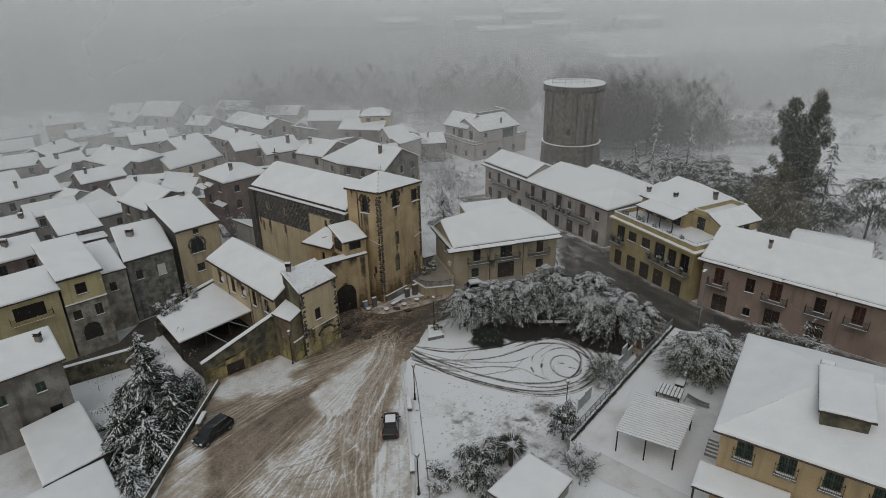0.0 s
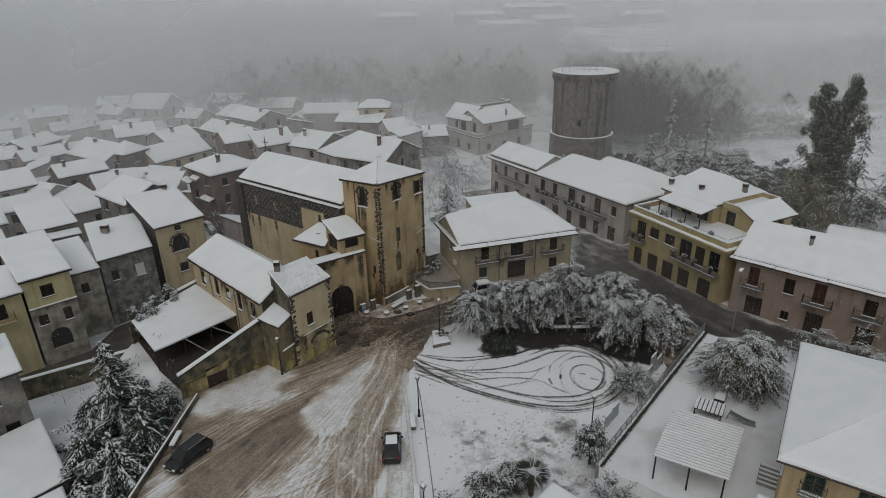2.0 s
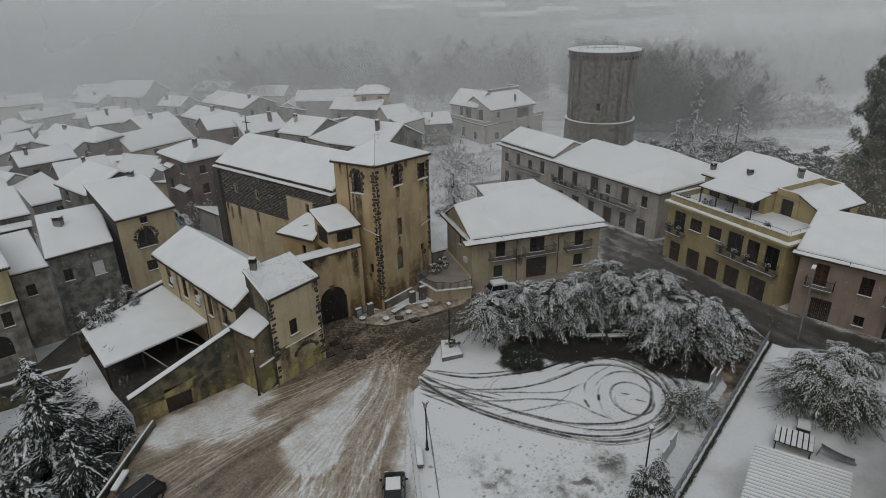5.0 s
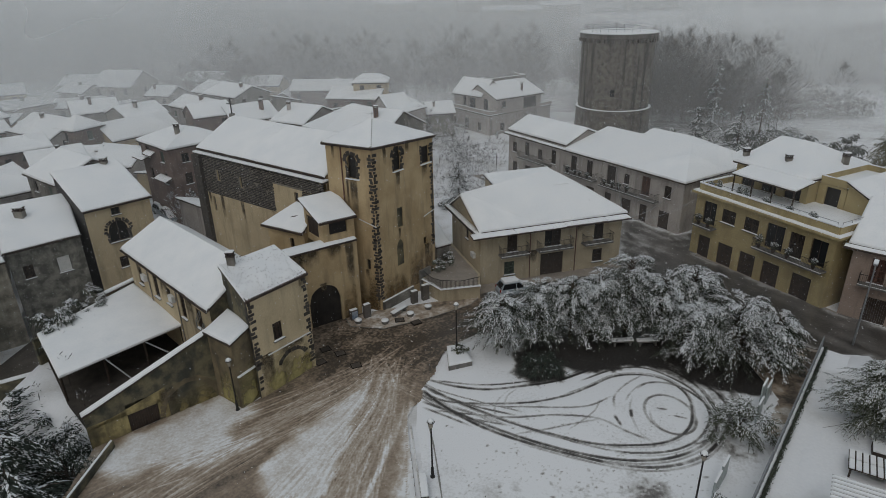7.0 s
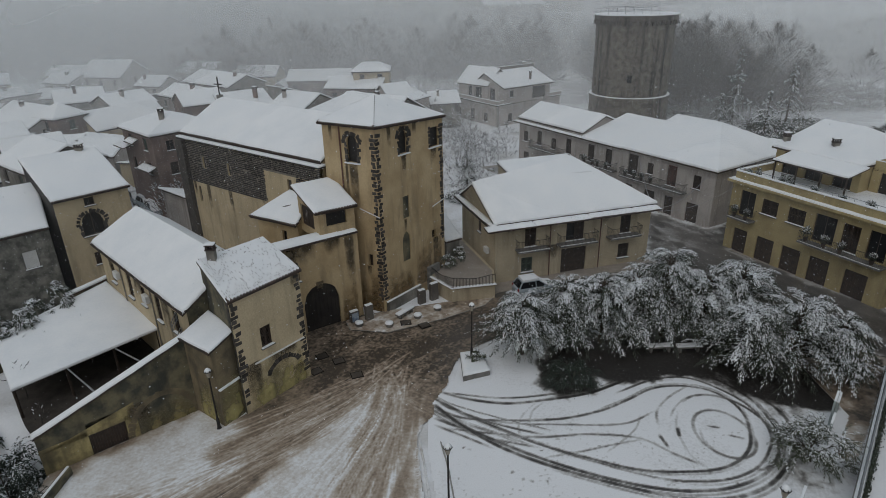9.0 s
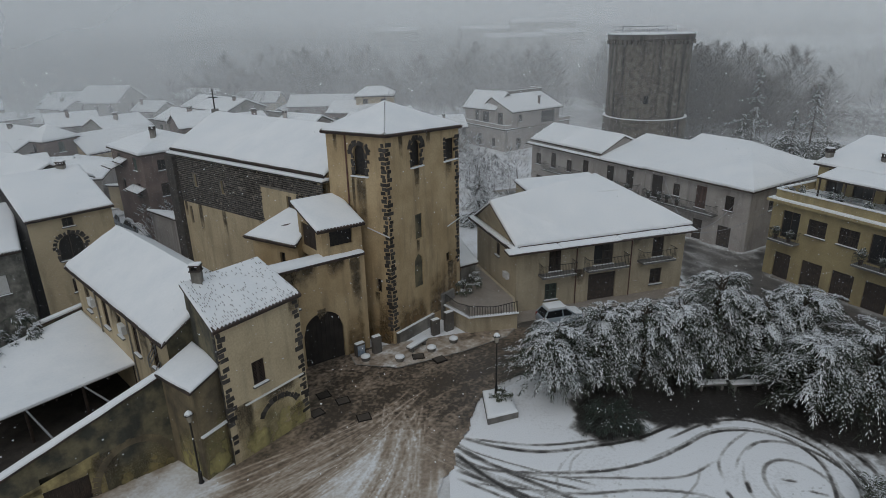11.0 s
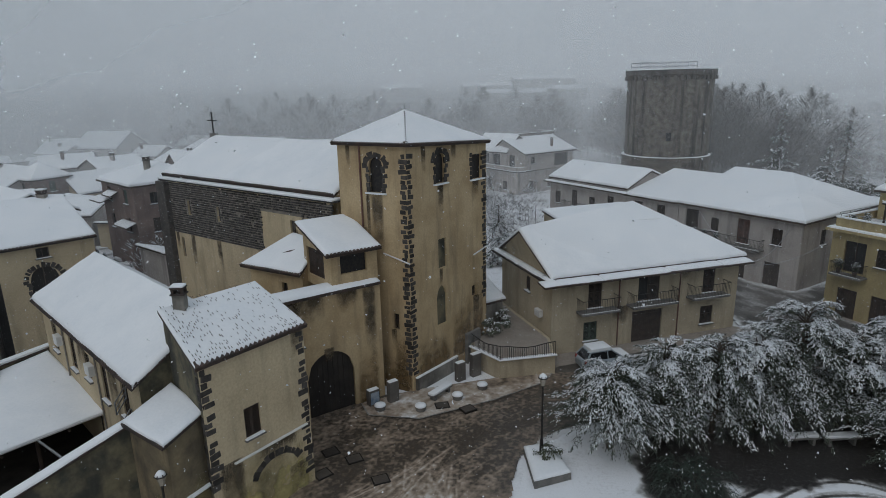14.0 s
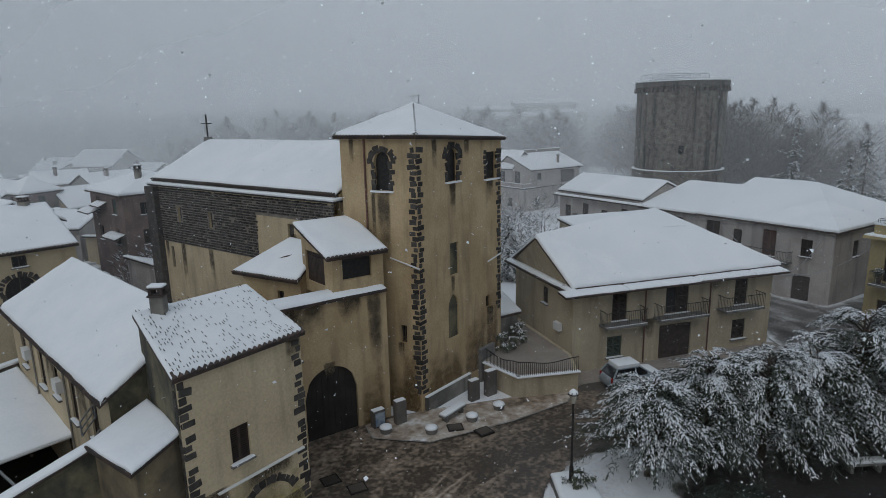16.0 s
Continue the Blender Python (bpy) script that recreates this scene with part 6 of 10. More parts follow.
# ---------------------------------------------------------------- yellow house with roof terrace
YP = [(26.75, 89.4), (33.9, 75.0), (44.8, 80.4), (37.6, 94.8)]
yu, yv = Vector((0.445, -0.8956)), Vector((0.8956, 0.445))
yh = thing("house", (35, 84, 0), "large yellow house with balconies, roof terrace and set-back top floor", "house")
YW0 = [(0, 1.1, 4.0, 1.7, 2.6, "w"), (0, 3.6, 4.9, 1.7, 1.5, "s"), (0, 6.4, 4.9, 1.7, 1.5, "s"), (0, 9.0, 4.0, 2.0, 2.6, "w"), (0, 11.6, 4.0, 1.5, 2.5, "s"), (0, 13.8, 4.0, 1.6, 2.6, "w"),
       (0, 1.0, -0.3, 1.6, 2.8, "d"), (0, 3.7, -0.3, 1.9, 2.8, "d"), (0, 6.5, -0.3, 1.9, 2.8, "d"), (0, 9.3, -0.3, 1.9, 2.8, "d"), (0, 12.6, -0.3, 2.0, 2.8, "d")]
for i in range(4):
    a, b = YP[i], YP[(i + 1) % 4]
    bm = bmesh.new()
    hs = [w[1:5] for w in YW0 if w[0] == i]
    wall_panel(bm, a, b, -0.4, 7.3, 7.3, hs)
    part("wall", bm, YELLOW, yh)
    for w in YW0:
        if w[0] == i:
            add_window(yh, a, b, *w[1:6], sill=w[5] == "s")
for s, w in ((0.7, 2.5), (8.4, 7.4)):
    balcony(yh, YP[0], YP[1], s, 3.9, w, 1.1)
o = offset_quad(YP, (0.5, 0.4, 0.4, 0.4))
bm = bmesh.new()
slab(bm, [(q.x, q.y, 7.5) for q in o], 0.22)
ytr = part("terrace_slab", bm, YELLOW, yh)
bs = bmesh.new()
snow_sheet(bs, *[(q.x, q.y, 7.5) for q in offset_quad(YP, (0.45, 0.35, 0.35, 0.35))], 0.16, (True, True), True)
part("snow_cover", bs, SNOW, ytr, smooth=True)
for a, b in ((YP[0], YP[1]), (YP[1], YP[2]), (YP[3], YP[0])):
    ln = math.hypot(b[0] - a[0], b[1] - a[1])
    m = frame_pos(a, b, 0, 7.5)
    bm = box(bmesh.new(), m @ Matrix.Translation((ln / 2, 0.12, 0)), ln - 0.3, 0.2, 0.85, 0.02)
    pa = part("parapet", bm, YELLOW, yh)
    bm = box(bmesh.new(), m @ Matrix.Translation((ln / 2, 0.12, 0.85)), ln - 0.2, 0.34, 0.13, 0.05)
    part("snow", bm, SNOW, pa)
    bm = bmesh.new()
    tube(bm, m @ Vector((0.4, 0.12, 1.25)), m @ Vector((ln - 0.4, 0.12, 1.25)), 0.025)
    for k in range(9):
        x = 0.4 + k * (ln - 0.8) / 8
        tube(bm, m @ Vector((x, 0.12, 0.8)), m @ Vector((x, 0.12, 1.25)), 0.02)
    part("handrail", bm, GALV, pa)


def yq(s0, s1, d0, d1):
    f = lambda s, d: tuple(Vector(YP[0]) + yu * s + yv * d)
    return [f(s0, d0), f(s1, d0), f(s1, d1), f(s0, d1)]


house("set-back top floor of the yellow house with snowy roof", yq(0.5, 9.2, 5.2, 15.2), 10.3, 12.0, [YELLOW], [(0, 0.9, 7.7, 1.6, 2.2, "w"), (0, 3.4, 7.7, 1.8, 2.2, "w"), (0, 6.2, 7.7, 1.8, 2.2, "w")], zb=7.5, over=(0.35, 0.2, 0.4, 0.4), ridge=0.74, hip=(0, 4.6), name="top_floor", category="house", thick=0.22,
      chimneys=((32.6, 91.6, 10.2, 11.2, 0.6, GREY), (35.6, 88.2, 10.4, 11.3, 0.6, GREY), (41.2, 87.2, 10.3, 11.6, 0.6, GREY)))
can = thing("terrace_canopy", (33, 84, 7.5), "lean-to canopy over the roof terrace covered with snow", "canopy")
cq = [(*q, z) for q, z in zip(yq(2.3, 9.8, 2.1, 5.15), (9.7, 9.7, 10.2, 10.2))]
bm, bs = bmesh.new(), bmesh.new()
slab(bm, cq, 0.12)
snow_sheet(bs, *cq, 0.17, (True, True), True)
croof = part("roof", bm, WOOD, can)
part("snow_cover", bs, SNOW, croof, smooth=True)
for q in yq(2.5, 9.6, 2.4, 5.0)[:2] + yq(4.8, 7.2, 2.4, 5.0)[:2]:
    part("post", box(bmesh.new(), pose(q[0], q[1], 7.5, 0, 0, -63), 0.12, 0.12, 2.15, 0.01), WOOD, can)
flat = house("yellow flat-roofed stair block with a parapet and dark doorway", yq(9.3, 12.2, 6.7, 14.6), 9.85, 9.9, [YELLOW], [(0, 0.8, 7.6, 1.5, 2.0, "o")], zb=7.5, ridge=1.0, over=(0, 0, 0, 0), name="stair_block", category="house", thick=0.12)
fq = yq(9.3, 12.2, 6.7, 14.6)
for a, b in zip(fq, fq[1:] + fq[:1]):
    ln = math.hypot(b[0] - a[0], b[1] - a[1])
    pa = part("parapet", box(bmesh.new(), frame_pos(a, b, ln / 2, 9.75) @ Matrix.Translation((0, 0.08, 0)), ln - 0.17, 0.16, 0.85, 0.02), YELLOW, flat)
    part("snow", box(bmesh.new(), frame_pos(a, b, ln / 2, 10.6) @ Matrix.Translation((0, 0.08, 0)), ln - 0.1, 0.22, 0.07, 0.03), SNOW, pa)
gq = [yq(14.8, 14.8, 6.7, 13.6)[0], yq(14.8, 14.8, 6.7, 13.6)[2], yq(12.25, 12.25, 6.7, 13.6)[2], yq(12.25, 12.25, 6.7, 13.6)[0]]
house("yellow roof wing with a sloping snow roof over the terrace", gq, 9.5, 10.7, [YELLOW], [(0, 1.0, 8.0, 1.2, 1.2, "s"), (0, 4.2, 8.0, 1.2, 1.2, "s")], zb=7.4, ridge=1.0, over=(0.5, 0.4, 0.05, 0.4), name="top_floor", category="house", thick=0.2)

# ---------------------------------------------------------------- pink house
PP = [(35.0, 74.2), (51.5, 58.6), (60.0, 67.6), (43.5, 83.2)]
PW = [(0, 1.6, 3.8, 1.2, 2.4, "r"), (0, 5.6, 4.0, 1.1, 1.9, "s"), (0, 8.6, 3.8, 1.3, 2.5, "r"), (0, 13.6, 4.0, 1.2, 1.9, "s"), (0, 17.6, 3.8, 1.2, 2.4, "r"), (0, 1.8, -0.3, 1.9, 2.7, "d"), (0, 5.8, 0.6, 0.9, 1.1, "w"), (0, 8.4, -0.3, 1.8, 2.8, "d"), (0, 13.4, -0.3, 1.8, 2.8, "d"), (3, 8.5, 1.2, 1.1, 1.1, "w"), (3, 5, 4, 1.1, 1.7, "s")]
pk = house("faded pink two-storey house with balconies and a snowy roof", PP, 7.2, 9.8, [PINK], PW, over=(0.2, 0.4, 0.5, 0.5), thick=0.26, chimneys=((42.5, 72.5, 8.4, 9.9, 0.35, GREY),))
eave_ledge(pk, PP[0], PP[1], 6.9, 0.75)
for s, w in ((1.0, 2.6), (7.8, 3.0), (12.8, 2.8), (16.9, 2.6)):
    balcony(pk, PP[0], PP[1], s, 3.75, w, 0.9)

# ---------------------------------------------------------------- big house beyond the garden
WP = [(21.8, 38.4), (37.8, 27.5), (46.2, 40.2), (30.1, 51.0)]
WW = [(0, 1.2 + 3.0 * k, 6.6, 1.2, 1.7, "g") for k in range(5)] + [(0, 1.4 + 3.1 * k, 2.4, 1.1, 1.8, "s") for k in range(5)] + [(3, 2 + 3.6 * k, 6.3, 1.1, 1.6, "s") for k in range(4)]
BUFF = mat("buff_plaster", (0.44, 0.335, 0.195), (0.36, 0.27, 0.15), 0.85, 0.4, 9, 0.2, (0.15, 0.12, 0.085), 0.5)
wh = house("large buff house with a broad hipped roof deep in snow", WP, 9.2, 11.8, [BUFF], WW, zb=0.6, over=(0.8, 0.6, 0.6, 0.6), hip=(7.0, 7.0), thick=0.3)
for k in range(5):
    balcony(wh, WP[0], WP[1], 1.0 + 3.0 * k, 6.45, 1.6, 0.3)
DP = [(28.2, 36.9), (31.0, 35.5), (33.8, 40.3), (30.9, 41.7)]
house("low roof dormer with mossy plaster walls and snow on top", DP, 11.75, 12.1, [DARKOLIVE], [], zb=9.8, ridge=1.0, over=(0.35, 0.3, 0.3, 0.3), name="dormer", category="dormer", thick=0.22)
chy = thing("chimney", (31.6, 42.2, 10.4), "pale plastered chimney with a rounded snow cap", "chimney")
part("stack", box(bmesh.new(), pose(31.6, 42.2, 10.2, 0, 0, -34), 0.95, 0.7, 1.75, 0.06), PALE, chy)
part("cap", box(bmesh.new(), pose(31.6, 42.2, 11.97, 0, 0, -34), 1.1, 0.85, 0.1, 0.03), CONCRETE, chy)
part("snow", box(bmesh.new(), pose(31.6, 42.2, 12.07, 0, 0, -34), 1.0, 0.75, 0.2, 0.09), SNOW, chy, smooth=True)
por = thing("porch", (21.5, 36, 1.6), "small snow-covered porch roof on posts", "porch")
m = frame_pos(WP[0], WP[1], 0, 0)
bm, bs = bmesh.new(), bmesh.new()
pq = [m @ Vector(v) for v in ((-1.2, -2.6, 4.4), (5.5, -2.6, 4.4), (5.5, -0.05, 5.0), (-1.2, -0.05, 5.0))]
slab(bm, [tuple(v) for v in pq], 0.14)
snow_sheet(bs, *pq, 0.22, (True, True), True)
pr = part("roof", bm, TILE, por)
part("snow_cover", bs, SNOW, pr, smooth=True)
for x in (-1.0, 2.2, 5.3):
    part("post", tube(bmesh.new(), m @ Vector((x, -2.4, 0.8)), m @ Vector((x, -2.4, 4.3)), 0.09), WOOD, por)

# ---------------------------------------------------------------- left-hand houses
OLDPLASTER = mat("patchy_old_plaster", (0.45, 0.41, 0.34), (0.18, 0.165, 0.135), 0.95, 0.75, 6, 0.5, (0.06, 0.056, 0.048), 0.6, sharp=(0.38, 0.64))
arch_house = house("beige house with a round-arched window and long snow roof", [(-39.5, 83.9), (-34.7, 88.6), (-41.2, 96.0), (-46.6, 91.6)], 8.6, 10.6, [CREAM, GREY, GREY, LAVA], [(0, 1.9, 4.4, 2.0, 2.3, "w"), (0, 2.6, 7.4, 0.9, 0.8, "w"), (0, 2.3, 1.3, 1.2, 1.3, "s")], ridge=1.0, over=(0.35, 0.2, 0.2, 0.15), thick=0.22, tiles=True, chimneys=((-42.2, 94.8, 10.3, 11.0, 0.7, GREY),), zb=-3.5)
DAMPSTONE = mat("damp_mossy_stone", (0.26, 0.25, 0.22), (0.115, 0.113, 0.1), 0.95, 1.3, 5, 0.8, (0.035, 0.038, 0.03), 0.6, sharp=(0.38, 0.62))
bright = house("grey stone house with a bright window and snowy roof", [(-44.7, 78.4), (-39.9, 82.9), (-44.8, 90.2), (-49.9, 86.2)], 6.5, 8.5, [DAMPSTONE, GREY, GREY, GREY], [(0, 1.0, 3.2, 0.9, 1.4, "s"), (0, 4.0, 2.9, 1.2, 1.7, "w")], ridge=1.0, over=(0.35, 0.1, 0.2, 0.3), thick=0.22, tiles=True, chimneys=((-46.5, 84.5, 7.4, 8.6, 0.9, GREY),), zb=-3.5)
part("blind", box(bmesh.new(), frame_pos((-44.7, 78.4), (-39.9, 82.9), 4.6, 2.95) @ Matrix.Translation((0, 0.09, 0)), 1.12, 0.04, 1.6), WHITEPAINT, bright, "pale closed roller blind")
house("narrow low stone house with snow on its roof", [(-47.0, 75.4), (-44.4, 77.5), (-49.6, 83.4), (-52.2, 81.0)], 6.0, 7.8, [OLDPLASTER], [(0, 0.9, 3.0, 0.9, 1.3, "s")], ridge=1.0, over=(0.3, 0.1, 0.2, 0.1), thick=0.2, zb=-3.5)
stone_yellow = house("yellow and stone house with a small shuttered window", [(-48.4, 69.0), (-44.8, 72.3), (-51.2, 79.0), (-54.8, 75.6)], 8.3, 10.4, [OLDPLASTER, YELLOW, GREY, GREY], [(0, 1.6, 5.6, 1.3, 1.5, "s"), (0, 1.2, -1.2, 2.2, 2.5, "o"), (0, 0.6, 2.2, 1.0, 1.3, "s"), (0, 3.2, 2.0, 0.9, 1.6, "s")], ridge=1.0, over=(0.4, 0.3, 0.2, 0.3), thick=0.24, tiles=True, zb=-3.5)
lo_h = house("yellow house with a covered loggia and snowy gable", [(-54.6, 63.3), (-48.6, 68.8), (-53.6, 75.0), (-59.6, 69.5)], 7.4, 9.0, [PALEYELLOW, PALEYELLOW, GREY, GREY], [(0, 3.0, 4.3, 3.4, 1.9, "o"), (0, 1.0, 0.4, 1.0, 1.5, "s")], over=(0.6, 0.3, 0.3, 0.3), thick=0.24, zb=-3.5)
balcony(lo_h, (-54.6, 63.3), (-48.6, 68.8), 2.4, 4.2, 4.6, 0.9, 0.9, YELLOW)
house("grey rendered house below the garden with green shutters", [(-52.0, 46.0), (-41.3, 55.8), (-44.8, 59.6), (-55.6, 50.0)], 5.4, 6.9, [GREY], [(0, 11.6, 2.3, 0.9, 1.2, "g"), (0, 12.2, -1.6, 1.2, 1.7, "o"), (0, 8, 2.3, 0.9, 1.2, "g")], zb=-3.4, ridge=1.0, over=(0.4, 0.4, 0.2, 0.3), thick=0.22, chimneys=((-44.3, 57.5, 6.0, 7.2, 0.6, GREY),))
house("low garden shed with a wide snowy roof", [(-37.8, 44.0), (-34.0, 48.2), (-41.0, 55.9), (-44.5, 51.5)], -0.9, -0.6, [GREY], zb=-3.4, ridge=1.0, over=(0.2, 0.2, 0.2, 0.2), thick=0.22, name="shed", category="shed")
house("lower garden shed with a snowy roof", [(-35.5, 36.5), (-29.6, 42.0), (-34.2, 47.4), (-39.5, 42.2)], -1.5, -1.2, [GREY], zb=-3.4, ridge=1.0, over=(0.2, 0.2, 0.1, 0.2), thick=0.22, name="shed", category="shed")
# garden wall overgrown with ivy along the sunken street
gw = thing("garden_wall", (-42, 66, -3), "low garden wall with snow on its coping", "wall", kind="structure")
m = frame_pos((-47.6, 62.2), (-36.2, 69.2), 0, 0)
gl = math.hypot(11.4, 7.0)
part("wall", box(bmesh.new(), m @ Matrix.Translation((gl / 2, 0, -3.5)), gl, 0.4, 2.9, 0.03), DARKOLIVE, gw)
part("coping_snow", box(bmesh.new(), m @ Matrix.Translation((gl / 2, 0, -0.6)), gl, 0.5, 0.14, 0.05), SNOW, gw, smooth=True)
# yellow upper storey over the stone one, with a jutting ledge
bm = bmesh.new()
wall_panel(bm, (-48.4, 69.0), (-44.8, 72.3), 4.6, 8.25, 8.25, [(1.6, 5.6, 1.3, 1.5)])
nrm = frame_pos((-48.4, 69.0), (-44.8, 72.3), 0, 0)
bm.transform(Matrix.Translation(Vector((nrm[0][1], nrm[1][1], 0)) * -0.05))
part("upper_render", bm, PALEYELLOW, stone_yellow)
bm = bmesh.new()
arch_fill(bm, (-48.4, 69.0), (-44.8, 72.3), 1.2, -1.2, 2.2, 2.5)
part("arch_head", bm, OLDPLASTER, stone_yellow)
part("ledge", box(bmesh.new(), nrm @ Matrix.Translation((2.44, -0.15, 4.45)), 5.0, 0.4, 0.12, 0.02), STONE, stone_yellow)
part("ledge_snow", box(bmesh.new(), nrm @ Matrix.Translation((2.44, -0.15, 4.57)), 5.0, 0.36, 0.08, 0.03), SNOW, stone_yellow)
bm = bmesh.new()
arch_fill(bm, (-39.5, 83.9), (-34.7, 88.6), 1.9, 4.4, 2.0, 2.3)
part("arch_head", bm, CREAM, arch_house)
arch_stones(arch_house, (-39.5, 83.9), (-34.7, 88.6), 1.9, 4.4, 2.0, 2.3)


# ---------------------------------------------------------------- stains on the old walls


def fading(name, base):
    """A skin of the base material that thins out towards its edges, by the mesh's own strength values."""
    m = base.copy()
    m.name = name
    n, l = m.node_tree.nodes, m.node_tree.links
    att, tex, mul, ramp, mix, clear = (n.new("ShaderNode" + k) for k in ("Attribute", "TexNoise", "Math", "MapRange", "MixShader", "BsdfTransparent"))
    att.attribute_name = "strength"
    tex.inputs["Scale"].default_value, tex.inputs["Detail"].default_value = 1.6, 6.0
    geo = n.new("ShaderNodeNewGeometry")
    l.new(geo.outputs["Position"], tex.inputs["Vector"])
    mul.operation = "MULTIPLY"
    l.new(att.outputs["Fac"], mul.inputs[0])
    l.new(tex.outputs["Fac"], mul.inputs[1])
    ramp.inputs["From Min"].default_value, ramp.inputs["From Max"].default_value = 0.08, 0.5
    ramp.inputs["To Max"].default_value = 0.75
    l.new(mul.outputs[0], ramp.inputs["Value"])
    l.new(ramp.outputs[0], mix.inputs["Fac"])
    l.new(clear.outputs[0], mix.inputs[1])
    l.new(n["Principled BSDF"].outputs[0], mix.inputs[2])
    l.new(mix.outputs[0], n["Material Output"].inputs["Surface"])
    return m


SOFT = {}


def stain(parent, p0, p1, s, z, w, h, material, name="stain", ragged=0.5, down=True):
    """A stain that fades at its edges, run down from (s, z) or crept up from it, as a skin on the plaster."""
    if material.name not in SOFT:
        SOFT[material.name] = fading("fading_" + material.name, material)
    m = frame_pos(p0, p1, s, z)
    n, r = max(8, int(w / 0.15)), 10
    vs, st_ = [], []
    for k in range(n + 1):
        x = -w / 2 + w * k / n
        e = max(0.0, 1 - (2 * k / n - 1) ** 2)
        L = h * 1.25 * (1 + ragged * noise.noise((x * 1.3 + s * 3.1, z, w)))
        for q in range(r + 1):
            v = q / r
            vs.append(m @ Vector((x, -0.005, (-L if down else L) * v)))
            st_.append(min(1.0, 1.6 * e) * (1 - v) ** 0.8 * min(1.0, 0.55 + v * 4) * 1.15)
    fs = [(k * (r + 1) + q, (k + 1) * (r + 1) + q, (k + 1) * (r + 1) + q + 1, k * (r + 1) + q + 1) for k in range(n) for q in range(r)]
    ob = raw(name, [tuple(v) for v in vs], fs, SOFT[material.name], parent)
    att = ob.data.attributes.new("strength", "FLOAT", "POINT")
    att.data.foreach_set("value", st_)


for f0, f1, s, z, w, h in ((TN, TR, 3.2, 13.6, 0.7, 1.6), (TL, TN, 2.9, 13.2, 1.0, 3.2), (TL, TN, 2.2, 13.2, 0.3, 4.2), (TN, TR, 3.1, 7.85, 0.4, 1.0), (TN, TR, 1.6, 16.2, 0.5, 1.4), (TN, TR, 7.0, 4.9, 0.8, 1.3), (TL, TN, 1.8, 11.0, 0.5, 7.0), (TN, TR, 7.0, 13.4, 0.9, 1.2), (TL, TN, 3.75, 4.3, 0.5, 1.2), (TN, TR, 4.6, 16.1, 0.6, 1.0), (TL, TN, 0.8, 16.2, 0.4, 1.2)):
    stain(tower, f0, f1, s, z, w, h, RUNOFF)
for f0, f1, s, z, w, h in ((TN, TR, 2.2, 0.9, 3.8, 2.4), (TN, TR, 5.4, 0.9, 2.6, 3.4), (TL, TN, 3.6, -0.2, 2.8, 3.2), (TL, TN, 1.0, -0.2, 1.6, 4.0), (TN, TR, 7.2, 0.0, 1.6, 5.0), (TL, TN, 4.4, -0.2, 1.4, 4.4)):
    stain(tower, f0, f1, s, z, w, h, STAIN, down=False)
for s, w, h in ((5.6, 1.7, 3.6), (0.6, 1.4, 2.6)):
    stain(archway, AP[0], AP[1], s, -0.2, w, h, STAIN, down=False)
for s, z, w, h in ((0.6, 7.8, 1.6, 3.4), (3.0, 4.4, 0.8, 1.1), (1.6, 7.85, 3.0, 1.5), (4.4, 7.85, 1.6, 1.2), (5.9, 7.8, 1.0, 4.2)):
    stain(archway, AP[0], AP[1], s, z, w, h, RUNOFF)
for s, z, w, h in ((3.7, 8.1, 0.7, 2.8), (7.4, 8.1, 0.7, 2.4), (1.4, 8.1, 0.5, 1.2), (12.5, 9.4, 0.6, 1.6), (17.0, 10.2, 0.5, 1.8)):
    stain(church, WA, WB, s, z, w, h, RUNOFF)
OLDYELLOW = mat("flaking_yellow_render", (0.55, 0.48, 0.20), (0.34, 0.295, 0.13), 0.95, 0.7, 8, 0.4, (0.09, 0.085, 0.055), 0.7)
stain(gate, GP[0], GP[1], 3.0, -0.1, 5.6, 3.0, OLDYELLOW, "render_patch", 0.25, False)
stain(gate, GP[0], GP[1], 1.0, 3.6, 1.4, 2.6, RUNOFF)
stain(gate, GP[0], GP[1], 4.6, 1.6, 1.2, 1.2, RUNOFF)
for s, z, w, h in ((1.6, 5.9, 1.0, 1.4), (11.5, 5.9, 1.2, 1.6), (5.8, 3.2, 1.6, 1.8)):
    stain(hb, HP[0], HP[1], s, z, w, h * 0.6, RUNOFF)
for s_, w, h in ((7.2, 3.4, 1.7), (8.6, 1.4, 1.2)):
    stain(yard, YW[0], YW[1], s_, -0.3, w, h, OCHREBASE, "render_patch", 0.4, False)
stain(yard, YW[0], YW[1], 5.6, 2.4, 1.6, 2.2, RUNOFF)
stain(butt, BP[1], BP[2], 0.9, 0.0, 1.9, 3.0, OLDYELLOW, "render_patch", 0.2, False)
stain(butt, BP[0], BP[1], 1.6, 0.0, 2.4, 2.4, OLDYELLOW, "render_patch", 0.2, False)
bm = box(bmesh.new(), frame_pos(BP[1], BP[2], 0.95, 2.85) @ Matrix.Translation((0, -0.08, 0)), 1.9, 0.22, 0.1, 0.03)
part("ledge_snow", bm, SNOW, butt, "strip of snow on a narrow ledge")
for s_, z, w, h in ((5.2, 8.6, 0.9, 1.2), (3.6, 3.4, 2.4, 0.8)):
    stain(gate, GP[0], GP[1], s_, z, w, h, RUNOFF)
for s_, z, w, h in ((2.5, 6.8, 1.6, 2.4), (8.0, 6.8, 2.0, 2.0), (13.0, 6.8, 1.6, 2.8)):
    stain(longhouse, LP[0], LP[1], s_, z, w, h, RUNOFF)

